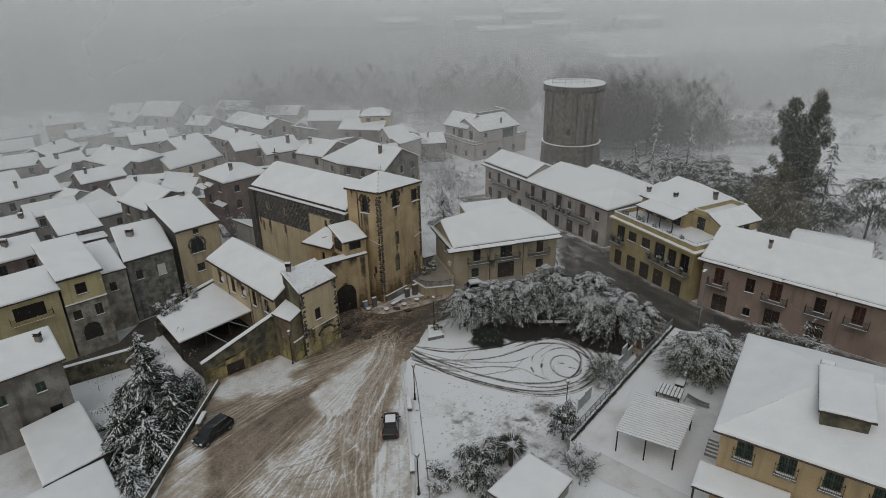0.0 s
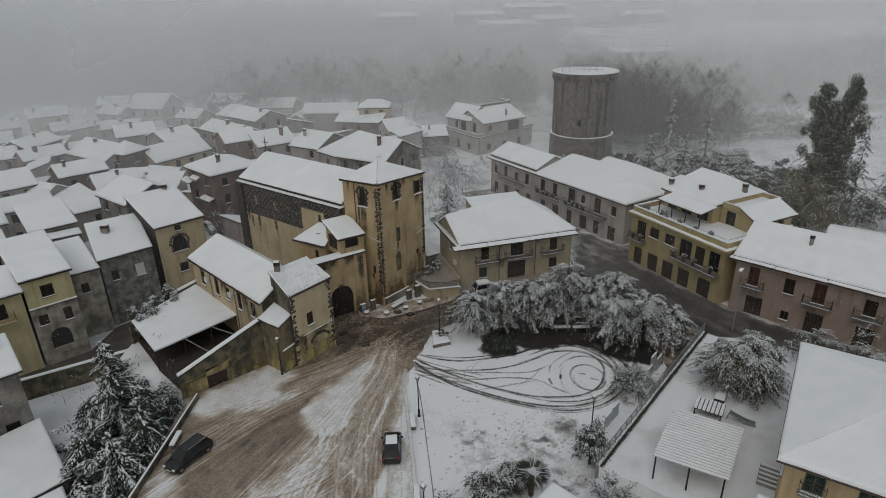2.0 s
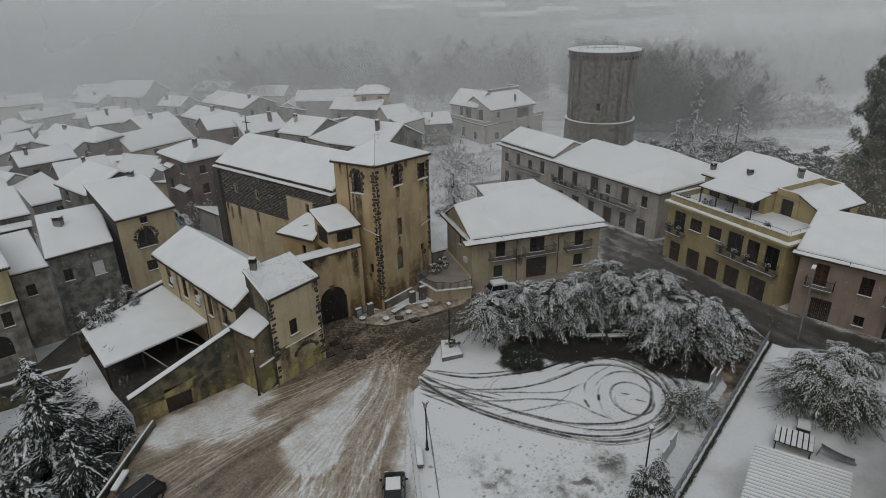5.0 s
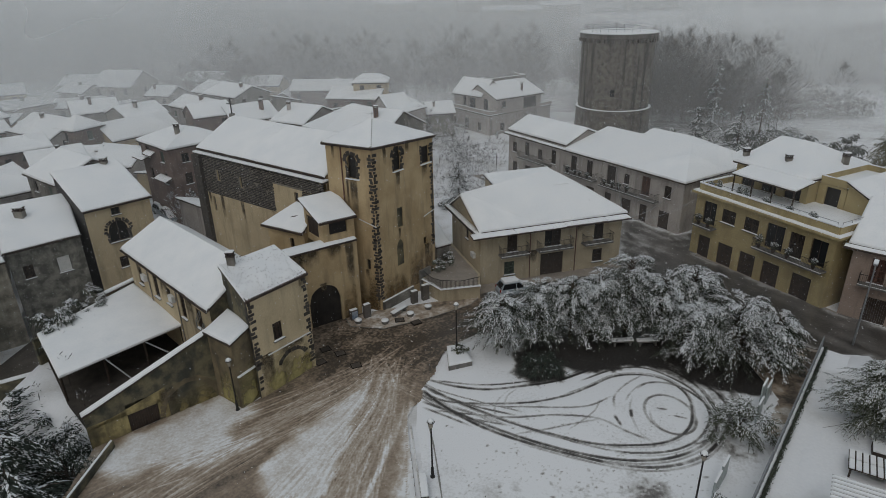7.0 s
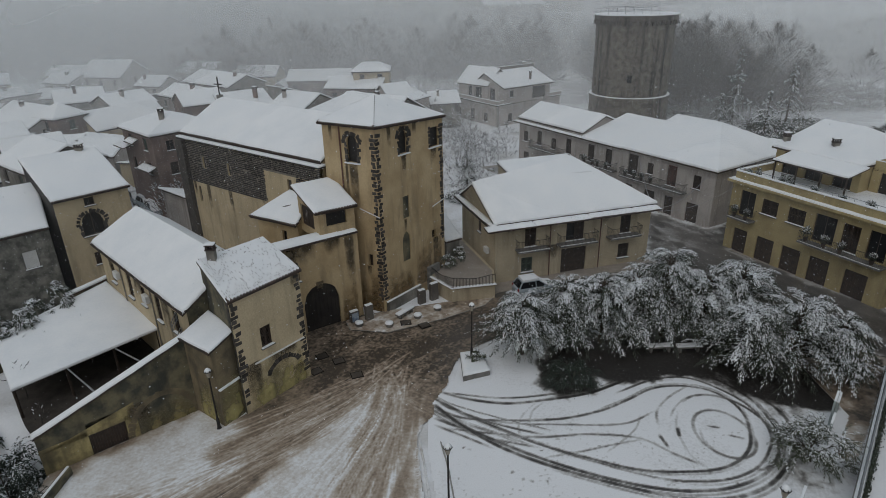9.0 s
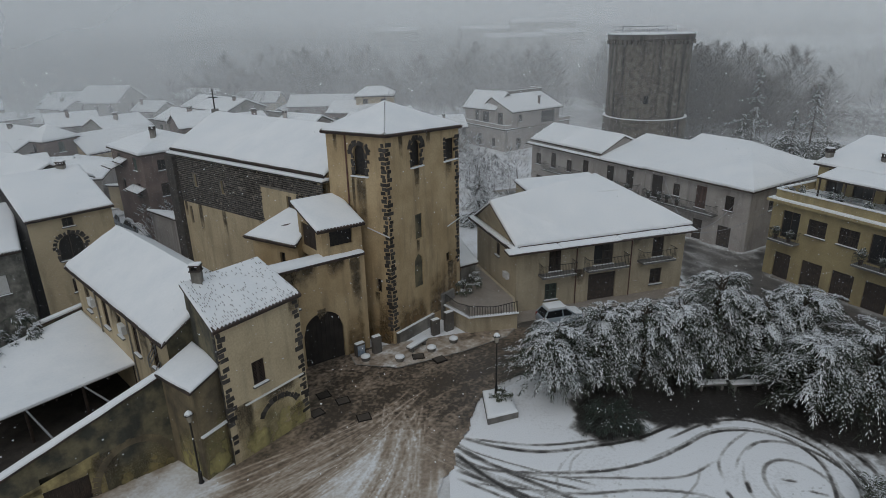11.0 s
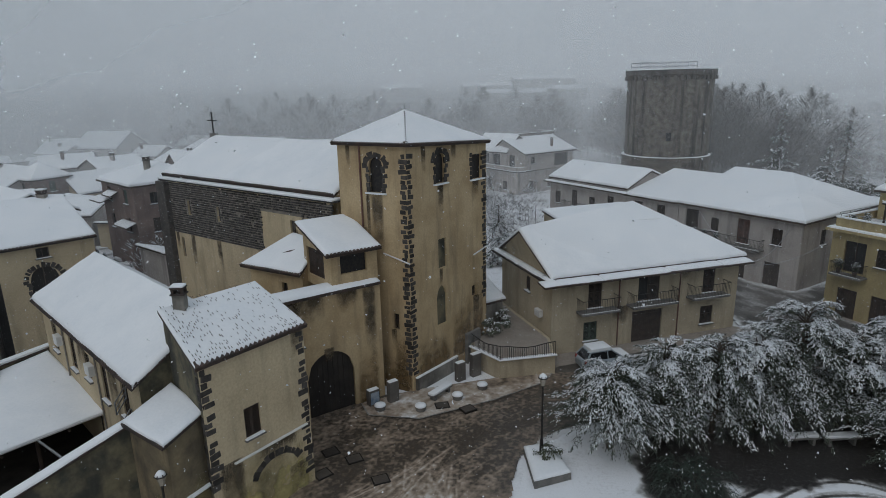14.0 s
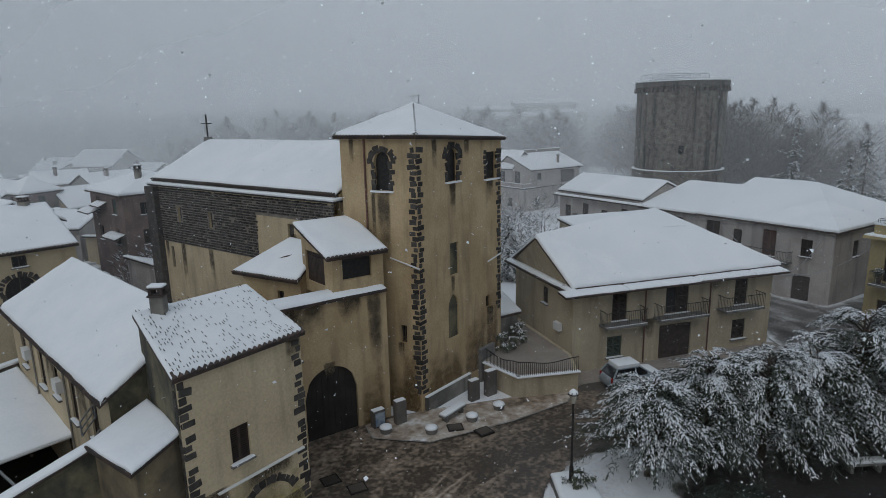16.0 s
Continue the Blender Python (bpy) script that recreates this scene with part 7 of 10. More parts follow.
# ---------------------------------------------------------------- the village behind
rv_rng = random.Random(11)
FOOT = [(-40.5, 90, 6.5), (-44.8, 84.3, 5.5), (-48.3, 79.3, 3), (-49.8, 74, 5), (-54, 69, 5.5), (-25, 88, 11), (-14, 92, 12), (-36, 99, 3.2), (-36, 80, 5)]
TONES = [PALE, DULLGREY, CREAM, BRICKY, PALE, DULLGREY]


def far_house(ax, ay, bx, by, deep, ze, zr, tone=None, ridge=0.5, hip=(0, 0), label="", chim=1):
    """A plain village house: its front eave runs from a to b, windows on two floors."""
    a, b = Vector((ax, ay)), Vector((bx, by))
    d = (b - a).normalized()
    n = Vector((-d.y, d.x))
    p = [tuple(a), tuple(b), tuple(b + n * deep), tuple(a + n * deep)]
    tone = tone or rv_rng.choice(TONES)
    wins = []
    for f, ln in ((0, (b - a).length), (1, deep), (3, deep)):
        k = int(ln / 3.2)
        for q in range(k):
            s = (q + 0.5) * ln / k - 0.5
            for z in (ze - 2.2, ze - 5.2):
                if z > 0.2 and rv_rng.random() < 0.8:
                    wins.append((f, s, z, 1.0, 1.5 if rv_rng.random() < 0.7 else 1.2, rv_rng.choice(("s", "w", "w", "w", "g"))))
    ch = []
    for _ in range(rv_rng.choice((0, 0, 1, 1)) if chim == 1 else chim):
        t = rv_rng.uniform(0.1, 0.9)
        c = a.lerp(b, t) + n * deep * ridge * rv_rng.uniform(0.45, 0.8)
        ch.append((c.x, c.y, (ze + zr) / 2 - 0.3, zr + rv_rng.uniform(0.1, 0.6), rv_rng.uniform(0.4, 0.75), rv_rng.choice((GREY, BRICKY, PALE))))
    FOOT.append((sum(v[0] for v in p) / 4, sum(v[1] for v in p) / 4, 0.36 * ((b - a).length + deep)))
    word = {PALE: "pale", DULLGREY: "dull grey", GREY: "grey rendered", CREAM: "cream", BRICKY: "red-brown", YELLOW: "yellow", OCHRE: "ochre"}[tone]
    return house(label or word + " village house with shuttered windows under a snowy roof", p, ze, zr, [tone], wins, ridge=ridge, hip=hip, over=(0.4, 0.3, 0.4, 0.3), thick=0.24, chimneys=ch, group="village houses")


far_house(-79.3, 104.5, -72.3, 111.5, 9.2, 7, 9, PALE)
far_house(-58.4, 86.8, -54.1, 90.6, 8.0, 7.4, 9, GREY, 1.0)
far_house(-70.2, 115.0, -64.4, 120.7, 6.5, 7, 8.5)
far_house(-67.9, 128.5, -63.5, 126.4, 5.4, 8.2, 9.9, BRICKY, 0.5, (2.2, 2.2), "square red-brown house with a snowy pyramid roof", 0)
far_house(-78.6, 133.1, -67.3, 125.8, 9.0, 7, 9.3, PALE)
far_house(-59.0, 129.4, -51.6, 140.3, 6.6, 5.6, 8.0, CREAM, 0.6, (0, 0), "long low beige house with a broad snowy roof", 1)
far_house(-60.3, 138.7, -55.3, 144.6, 9.0, 7.6, 9.2)
tall = far_house(-43.8, 107.8, -37.5, 101.8, 8.5, 10.6, 12.1, BRICKY, 0.5, (3, 3), "tall red-brown house with small canopies under a snowy roof")
for s0_, s1_, z, dp in ((-0.6, 2.6, 8.3, 1.3), (2.2, 4.6, 9.1, 0.9), (5.0, 8.4, 6.2, 1.1)):
    tm_ = frame_pos((-43.8, 107.8), (-37.5, 101.8), 0, 0)
    bm, bs = bmesh.new(), bmesh.new()
    tq_ = [tm_ @ Vector(q) for q in ((s0_, -dp, z), (s1_, -dp, z), (s1_, -0.02, z + 0.4), (s0_, -0.02, z + 0.4))]
    slab(bm, tq_, 0.1)
    snow_sheet(bs, *tq_, 0.14, (True, True), True)
    cn = part("canopy", bm, TILE, tall)
    part("snow", bs, SNOW, cn, smooth=True)
far_house(-89.9, 137.4, -88.0, 147.0, 7.0, 7, 8.5)
far_house(-85.4, 129.0, -80.0, 135.0, 6.0, 6.6, 8.0)
far_house(-111, 172, -103, 177, 8, 7, 8.8)
far_house(-95.8, 178.4, -87.9, 174.5, 7, 7, 8.6)
far_house(-87.4, 178.6, -76.9, 176.7, 11, 8, 11)
far_house(-70.4, 169.6, -64.2, 167.6, 6.5, 7, 8.6)
far_house(-58.5, 167.4, -45.8, 157.0, 9, 8, 9.8)
far_house(-31.7, 131.8, -25.4, 128.1, 10, 8, 10.1, PALE)
far_house(-24.9, 126.3, -20.8, 121.9, 10, 8, 10.2, PALE, 1.0)
far_house(-20.4, 120.8, -11.1, 115.2, 12, 8.4, 11.2, GREY)
far_house(-26.6, 159.7, -15.3, 157.2, 9, 7, 8.6)
far_house(-20.8, 161.0, -13.4, 161.0, 6, 10, 11.3, CREAM, 0.5, (2, 2))
far_house(-37.1, 171.5, -23.0, 170.8, 7, 7, 8.8)
far_house(-38.0, 130.8, -31.3, 135.7, 9.6, 8, 10, PALE)
far_house(-44.5, 130.5, -39.0, 134.2, 7.9, 9, 10.6, BRICKY, 0.5, (0, 0), "reddish gabled house with a satellite dish under snow", 0)
far_house(-57.6, 152.0, -47.6, 143.4, 7.0, 7.6, 9.2, PALE)
far_house(-12.8, 151.9, -8.0, 154.6, 7, 6, 8)
far_house(-96.5, 130.3, -90.3, 134.4, 8.6, 6, 7.6)
far_house(-106.7, 145.7, -100.8, 149.6, 8.6, 6, 7.6)
far_house(-115.9, 160.5, -109.4, 166.0, 7, 6, 7.6)
far_house(-97.1, 159.6, -91.9, 164.5, 6, 6, 7.4)
far_house(-86.9, 160.3, -77.2, 162.9, 6, 6, 7.4)
far_house(-70.5, 98.1, -64.8, 103.2, 5.5, 6.2, 7.6)
far_house(-70.5, 87.1, -65.1, 91.9, 6, 7, 8.5)
far_house(-62.2, 75.7, -57.2, 80.4, 7, 7.5, 9.2)
far_house(-80.0, 90.0, -74.0, 95.0, 8, 6.8, 8.6)
far_house(-90.0, 112.0, -84.0, 118.0, 8, 6.5, 8.2)
far_house(-55.2, 99.8, -48.3, 94.4, 8.4, 8.5, 10.5, GREY, 0.55, (0, 0), "grey stone house with a long unbroken snow roof", 1)
far_house(-60.0, 108.5, -54.5, 113.0, 7, 6.6, 8.2)
far_house(-74.5, 146.0, -67.5, 150.5, 8, 7.2, 9)
far_house(-52.0, 181.0, -42.0, 180.0, 8, 7, 8.8)
far_house(-102.0, 190.0, -93.0, 190.0, 8, 7, 8.8)
far_house(-70.0, 192.0, -60.0, 190.0, 8, 7, 8.8)
far_house(-4.5, 150.0, 1.0, 151.0, 7, 5, 6.6, GREY)
# villa behind the row: a broad ground floor with a terrace, two roofs crossing above it
VL, VC, VR = (-0.7, 163.8), (8.3, 150.4), (22.7, 161.3)
VB = (VR[0] + VL[0] - VC[0], VR[1] + VL[1] - VC[1])
villa = house("pale villa with a wide terrace and crossing snowy roofs", [VL, VC, VR, VB], 4.2, 4.3, [PALE], [(0, 3.0, 0.6, 1.2, 1.6, "s"), (0, 7.5, 0.4, 1.4, 2.2, "s"), (0, 12.0, 0.6, 1.2, 1.6, "s"), (1, 3.0, 0.6, 1.2, 1.6, "s"), (1, 8.0, 0.6, 1.2, 1.6, "s"), (1, 13.0, 0.6, 1.2, 1.6, "s")], ridge=1.0, over=(0.3, 0.3, 0.2, 0.2), thick=0.14)
for a, b in ((VL, VC), (VC, VR)):
    ln = math.hypot(b[0] - a[0], b[1] - a[1])
    pm = frame_pos(a, b, ln / 2, 4.25)
    pa = part("parapet", box(bmesh.new(), pm @ Matrix.Translation((0, -0.1, 0)), ln + 0.3, 0.18, 0.7, 0.02), PALE, villa)
    part("snow", box(bmesh.new(), pm @ Matrix.Translation((0, -0.1, 0.7)), ln + 0.3, 0.22, 0.09, 0.03), SNOW, pa)
house("upper wing of the villa under a steep snowy roof", [(1.3, 160.6), (6.9, 154.8), (12.4, 160.4), (6.8, 166.2)], 7.7, 10.3, [PALE], [(0, 2.6, 5.0, 1.0, 1.9, "w"), (0, 4.6, 4.6, 1.7, 2.3, "w")], zb=4.2, ridge=0.42, over=(0.5, 0.3, 0.3, 0.4), name="villa_wing", category="house", thick=0.2)
vw = house("front wing of the villa with a lopsided snowy roof", [(9.7, 151.2), (20.0, 158.3), (14.8, 165.7), (4.6, 158.6)], 7.5, 9.7, [PALE], [(0, 1.6, 5.4, 1.0, 1.3, "w"), (0, 7.6, 4.6, 3.6, 2.3, "o"), (3, 4.6, 4.6, 1.6, 2.3, "w")], zb=4.2, ridge=0.66, over=(0.5, 0.6, 0.3, 0.35), name="villa_wing", category="house", thick=0.2, chimneys=((15.6, 156.9, 7.9, 9.4, 0.45, BRICKY),))
for a, b in (((8.9, 158.9), (17.4, 164.8)), ((17.4, 164.8), (15.4, 167.7)), ((8.9, 158.9), (7.4, 161.3))):
    ln = math.hypot(b[0] - a[0], b[1] - a[1])
    rp = part("roof_parapet", box(bmesh.new(), frame_pos(a, b, ln / 2, 8.6), ln, 0.2, 1.75, 0.02), GREY, vw)
    part("snow", box(bmesh.new(), frame_pos(a, b, ln / 2, 10.35), ln, 0.26, 0.1, 0.03), SNOW, rp)
far_house(33.5, 104.5, 38.5, 97.0, 9, 5.2, 6.4, GREY, 1.0)
far_house(52.0, 84.0, 60.0, 78.0, 8, 4.2, 5.2, PALE, 0.5)
for x, y, w, h in ((12, 424, 30, 7), (44, 436, 40, 9), (24, 388, 34, 6), (60, 408, 24, 6), (118, 424, 30, 6), (-40, 430, 26, 6)):
    far_house(x, y, x + w, y + 3, 12, land(x, y) + h, land(x, y) + h + 2, PALE, 0.5, (0, 0), "distant long building on the hillside in the mist", 0)

# lower wings and sheds crowded between them
fill, tries = 0, 0
while fill < 80 and tries < 6000:
    tries += 1
    x, y = rv_rng.uniform(-112, -8), rv_rng.uniform(86, 190)
    w, deep = rv_rng.uniform(4.5, 8), rv_rng.uniform(4, 6.5)
    r = 0.3 * (w + deep)
    if x > -30 and y < 112 or any(math.hypot(x - fx, y - fy) < (r + fr) * 0.78 for fx, fy, fr in FOOT):
        continue
    near = min(FOOT, key=lambda f: math.hypot(x - f[0], y - f[1]))
    if math.hypot(x - near[0], y - near[1]) > near[2] + r + 3.5:
        continue
    a = math.atan2(near[1] - y, near[0] - x) + rv_rng.choice((0, math.pi / 2, -math.pi / 2, math.pi)) + rv_rng.gauss(0, 0.08)
    dx, dy = math.cos(a), math.sin(a)
    p = [(x + dx * sx * w / 2 - dy * sy * deep / 2, y + dy * sx * w / 2 + dx * sy * deep / 2) for sx, sy in ((-1, -1), (1, -1), (1, 1), (-1, 1))]
    ze = rv_rng.uniform(3.2, 6.4)
    FOOT.append((x, y, r))
    house("low village outbuilding with a snow-covered roof", p, ze, ze + rv_rng.uniform(0.7, 1.5), [rv_rng.choice(TONES)], [(0, w / 2 - 0.5, ze - 2.3, 1.0, 1.3, "w")], ridge=rv_rng.choice((1.0, 1.0, 0.5)), over=(0.3, 0.2, 0.3, 0.2), thick=0.2, name="outbuilding", category="outbuilding", group="outbuildings")
    fill += 1

# ---------------------------------------------------------------- round tower
RC, RR = (29.1, 134.8), 6.0
OLDTUFF = mat("weathered_tuff", (0.20, 0.176, 0.148), (0.10, 0.09, 0.078), 0.95, 1.5, 5.5, 0.9, (0.035, 0.033, 0.031), 0.9, dist=0.1, run=(1.1, 1.1, 0.05))
rt = thing("round_tower", (RC[0], RC[1], 0), "massive round medieval tower of brown tuff with a snowy top", "tower")
bm = bmesh.new()
prof = [(RR + 0.75, -1.0), (RR + 0.5, 8.3), (RR + 0.55, 8.4), (RR + 0.55, 8.75), (RR + 0.12, 8.8)]
prof += [(RR + 0.2, 8.8 + 0.55 * k) for k in range(1, 20)] + [(RR + 0.22, 20.2)]
seg = 72
rings = []
for r, z in prof:
    ring = []
    for k in range(seg):
        a = 2 * math.pi * k / seg
        rr = r + 0.06 * noise.noise((r * math.cos(a) * 0.6, r * math.sin(a) * 0.6, z * 0.6)) + 0.04 * math.sin(6 * a)
        ring.append(bm.verts.new((RC[0] + rr * math.cos(a), RC[1] + rr * math.sin(a), z)))
    rings.append(ring)
for a, b in zip(rings, rings[1:]):
    for k in range(seg):
        bm.faces.new((a[k], a[(k + 1) % seg], b[(k + 1) % seg], b[k]))
bm.faces.new(rings[-1])
rw = part("wall", bm, OLDTUFF, rt)
part("ledge_snow", lathe(bmesh.new(), (*RC, 8.74), [(RR + 0.1, 0), (RR + 0.57, 0.0), (RR + 0.54, 0.07), (RR + 0.1, 0.1)], 72), SNOW, rt)
part("parapet", lathe(bmesh.new(), (*RC, 20.2), [(RR + 0.25, 0), (RR + 0.48, 0.35), (RR + 0.5, 1.0), (RR + 0.3, 1.02), (RR + 0.3, 0.7), (0.1, 0.7)], 72), TUFF, rt)
part("snow_cover", lathe(bmesh.new(), (*RC, 20.9), [(RR + 0.28, 0), (RR + 0.26, 0.22), (RR - 1, 0.34), (0.2, 0.42)], 48), SNOW, rt, smooth=True)
part("rim_snow", lathe(bmesh.new(), (*RC, 21.21), [(RR + 0.3, 0), (RR + 0.61, 0.0), (RR + 0.58, 0.12), (RR + 0.32, 0.14)], 72), SNOW, rt)
cme = stone_mesh(0.4, 0.5, 0.6, "corbel", TUFF)
for k in range(48):
    a = 2 * math.pi * k / 48
    ob = new("corbel", cme)
    ob.matrix_basis = pose(RC[0] + (RR + 0.38) * math.cos(a), RC[1] + (RR + 0.38) * math.sin(a), 19.8, 0, 0, math.degrees(a) + 90)
    under(ob, rw)
for a, z in ((-108, 11.2),):
    m = pose(RC[0] + RR * math.cos(radians(a)), RC[1] + RR * math.sin(radians(a)), z, 0, 0, a + 90)
    bm = box(bmesh.new(), m @ Matrix.Translation((0, -0.08, 0)), 0.7, 0.4, 1.2, 0.03)
    part("window", bm, GLASS, rt)
bm = bmesh.new()
for k in range(7):
    x = RC[0] - 5.2 + k * 1.35
    tube(bm, (x, RC[1] - 2.5, 21.1), (x, RC[1] - 2.5, 22.3), 0.035)
    tube(bm, (x, RC[1] + 2.5, 21.1), (x, RC[1] + 2.5, 22.3), 0.035)
for y in (-2.5, 2.5):
    for z in (21.75, 22.3):
        tube(bm, (RC[0] - 5.2, RC[1] + y, z), (RC[0] + 2.9, RC[1] + y, z), 0.035)
for x in (-5.2, 2.9):
    tube(bm, (RC[0] + x, RC[1] - 2.5, 22.3), (RC[0] + x, RC[1] + 2.5, 22.3), 0.035)
part("guard_rail", bm, GALV, rt, "thin metal guard rail on top")

# ---------------------------------------------------------------- trees


def spindle_mesh(name, c, d, ln, r, material, parent, tent=False, roll=0.7):
    """Many slim leaf sprays in one mesh, each folded along its rib; tent: with a raised back, for snow."""
    c, d = np.asarray(c, float), np.asarray(d, float)
    d /= np.linalg.norm(d, axis=1)[:, None] + 1e-9
    ref = np.where(np.abs(d[:, 2:3]) > 0.9, np.array([[1.0, 0, 0]]), np.array([[0, 0, 1.0]]))
    u = np.cross(d, ref)
    u /= np.linalg.norm(u, axis=1)[:, None]
    v = np.cross(u, d)
    ln, r = np.asarray(ln)[:, None], np.asarray(r)[:, None]
    n = len(c)
    a = np.random.default_rng(n).normal(size=(n, 1)) * roll
    u, v = u * np.cos(a) + v * np.sin(a), v * np.cos(a) - u * np.sin(a)
    mid = c - d * ln * 0.08
    pts = [c - d * ln * 0.5, mid + u * r * 1.5 - v * r * 0.5, mid - u * r * 1.5 - v * r * 0.5, c + d * ln * 0.5]
    tri = [[0, 1, 3], [0, 3, 2]]
    if tent:
        pts.append(mid + v * r * 0.4)
        tri = [[0, 1, 4], [1, 3, 4], [3, 2, 4], [2, 0, 4]]
    k = len(pts)
    vs = np.stack(pts, 1).reshape(-1, 3)
    f = ((np.arange(n) * k)[:, None, None] + np.array(tri)[None]).reshape(-1, 3)
    me = bpy.data.meshes.new(name)
    me.vertices.add(len(vs))
    me.vertices.foreach_set("co", vs.ravel())
    me.loops.add(f.size)
    me.loops.foreach_set("vertex_index", f.ravel().astype(np.int32))
    me.polygons.add(len(f))
    me.polygons.foreach_set("loop_start", np.arange(0, f.size, 3, dtype=np.int32))
    me.update(calc_edges=True)
    me.materials.append(material)
    ob = new(name, me)
    return under(ob, parent) if parent is not None else ob


def limbs(bm, at, h, r, n, gen, base=0.22):
    x, y, z = at
    top = Vector((x + gen.uniform(-0.3, 0.3), y + gen.uniform(-0.3, 0.3), z + h * 0.55))
    tube(bm, (x, y, z - 0.3), top, base, base * 0.55, 8)
    ends = []
    for k in range(n):
        a = 2 * math.pi * (k + gen.random() * 0.6) / n
        s = gen.uniform(0.25, 0.9)
        p = Vector((x, y, z)).lerp(top, s)
        e = Vector((x + r * 0.75 * math.cos(a), y + r * 0.75 * math.sin(a), z + h * gen.uniform(0.5, 0.85)))
        q = p.lerp(e, 0.5) + Vector((0, 0, 0.25))
        tube(bm, p, q, base * 0.4, base * 0.28, 6)
        tube(bm, q, e, base * 0.28, base * 0.1, 6)
        ends.append(e)
    return ends


def snow_tree(name, at, h, r, n, leaf, seed, label, snow=0.75, droop=0.55, size=1.0, low=0.25, category="tree"):
    """A broad evergreen: trunk, limbs and clumps of arching fronds whose backs carry snow."""
    gen, g = random.Random(seed), np.random.default_rng(seed)
    e = thing(name, at, label, category)
    bm = bmesh.new()
    limbs(bm, at, h, r, 9, gen, min(0.22, 0.03 * h))
    part("trunk", bm, BARK, e)
    per = 24 if n > 5000 else 14
    nc = int(max(7, min(30, n / 560)))
    nf = max(22, n // (nc * per))
    # clumps spread over an uneven dome, the lower ones further out
    k = np.arange(nc) + 0.5
    el = np.arcsin(np.clip(1.0 - k / nc * 1.12, -0.12, 1))
    az = k * 2.39996 + g.normal(size=nc) * 0.35
    rad = g.uniform(0.36, 0.9, nc)
    rc = r * g.uniform(0.22, 0.46, nc)
    cz = h * low + np.sin(el) * h * (1 - low) * g.uniform(0.66, 1.04, nc) - 0.1 * h * (1 - np.sin(el))
    cc = np.stack([np.cos(az) * np.cos(el) * rad * r, np.sin(az) * np.cos(el) * rad * r, np.maximum(cz, (0.36 if n > 12000 else 0.16) * h)], 1)
    ci = np.repeat(np.arange(nc), nf)
    nb = nc * nf
    out = az[ci]
    aim = np.where(g.random(nb) < 0.62, out + g.normal(size=nb) * 0.75, g.uniform(0, 2 * math.pi, nb))
    bl = rc[ci] * g.uniform(0.65, 1.35, nb) * (1.25 if size > 0.7 else 1.1)
    rise = g.uniform(0.0, 1.15, nb)
    hang = g.uniform(0.6, 1.7, nb) * (droop + 0.4)
    st = cc[ci] + g.normal(size=(nb, 3)) * (rc[ci] * 0.22)[:, None]
    t = np.tile(np.linspace(0.06, 1.0, per), (nb, 1)) + g.normal(size=(nb, per)) * 0.02
    ox, oy = np.cos(aim)[:, None], np.sin(aim)[:, None]
    run = t * bl[:, None]
    up = rise[:, None] * run - hang[:, None] * run * t
    sgn = np.where(np.arange(per) % 2, 1, -1)[None]
    side = sgn * np.abs(g.normal(size=(nb, per))) * 0.17 * size * (1.25 - t)
    c = np.stack([st[:, 0:1] + ox * run - oy * side, st[:, 1:2] + oy * run + ox * side, st[:, 2:3] + up - np.abs(side) * 0.55 + g.normal(size=(nb, per)) * 0.03], 2).reshape(-1, 3)
    sl = rise[:, None] - 2 * hang[:, None] * t
    sg = sgn * g.uniform(0.25, 0.8, (nb, per))
    d = np.stack([ox - oy * sg + g.normal(size=(nb, per)) * 0.2, oy + ox * sg + g.normal(size=(nb, per)) * 0.2, sl - 0.35 + g.normal(size=(nb, per)) * 0.25], 2).reshape(-1, 3)
    t = t.reshape(-1)
    ok = c[:, 2] > (0.24 * h if n > 12000 else 0.3 * min(1.0, h / 3))
    c, d, t, ci = c[ok], d[ok], t[ok], np.repeat(ci, per)[ok]
    fr = np.repeat(np.arange(nb), per)[ok]
    n = len(c)
    lift = (c[:, 2] - cc[ci, 2]) / rc[ci]
    hgt = c[:, 2] / h
    c = c + np.array(at)
    ln = g.uniform(0.32, 0.7, n) * size
    rr = g.uniform(0.018, 0.036, n) * size * (1.9 if per < 24 else 1.0)
    spindle_mesh("crown", c, d, ln, rr, leaf, e)
    # snow lies on the backs of the upper fronds of each clump
    load = np.clip(g.normal(1.15, 0.4, nb), 0.1, 1.3)[fr]
    keep = g.random(n) < snow * load * np.clip(0.32 + 0.85 * lift, 0.04, 0.9) * np.clip(0.1 + hgt * 2.2, 0.1, 1.0)
    keep &= g.random(n) < 1.25 - 0.75 * np.abs(d[:, 2]) / np.linalg.norm(d, axis=1)
    cs = c[keep] + np.array([0, 0, 1.0]) * (rr[keep] * 1.1)[:, None]
    tagged(spindle_mesh("snow_load", cs, d[keep], ln[keep] * 0.95, rr[keep] * 1.5, SNOW_TREE, e, True, 0.1), "fresh snow on the sprays", kind="stuff")
    return e



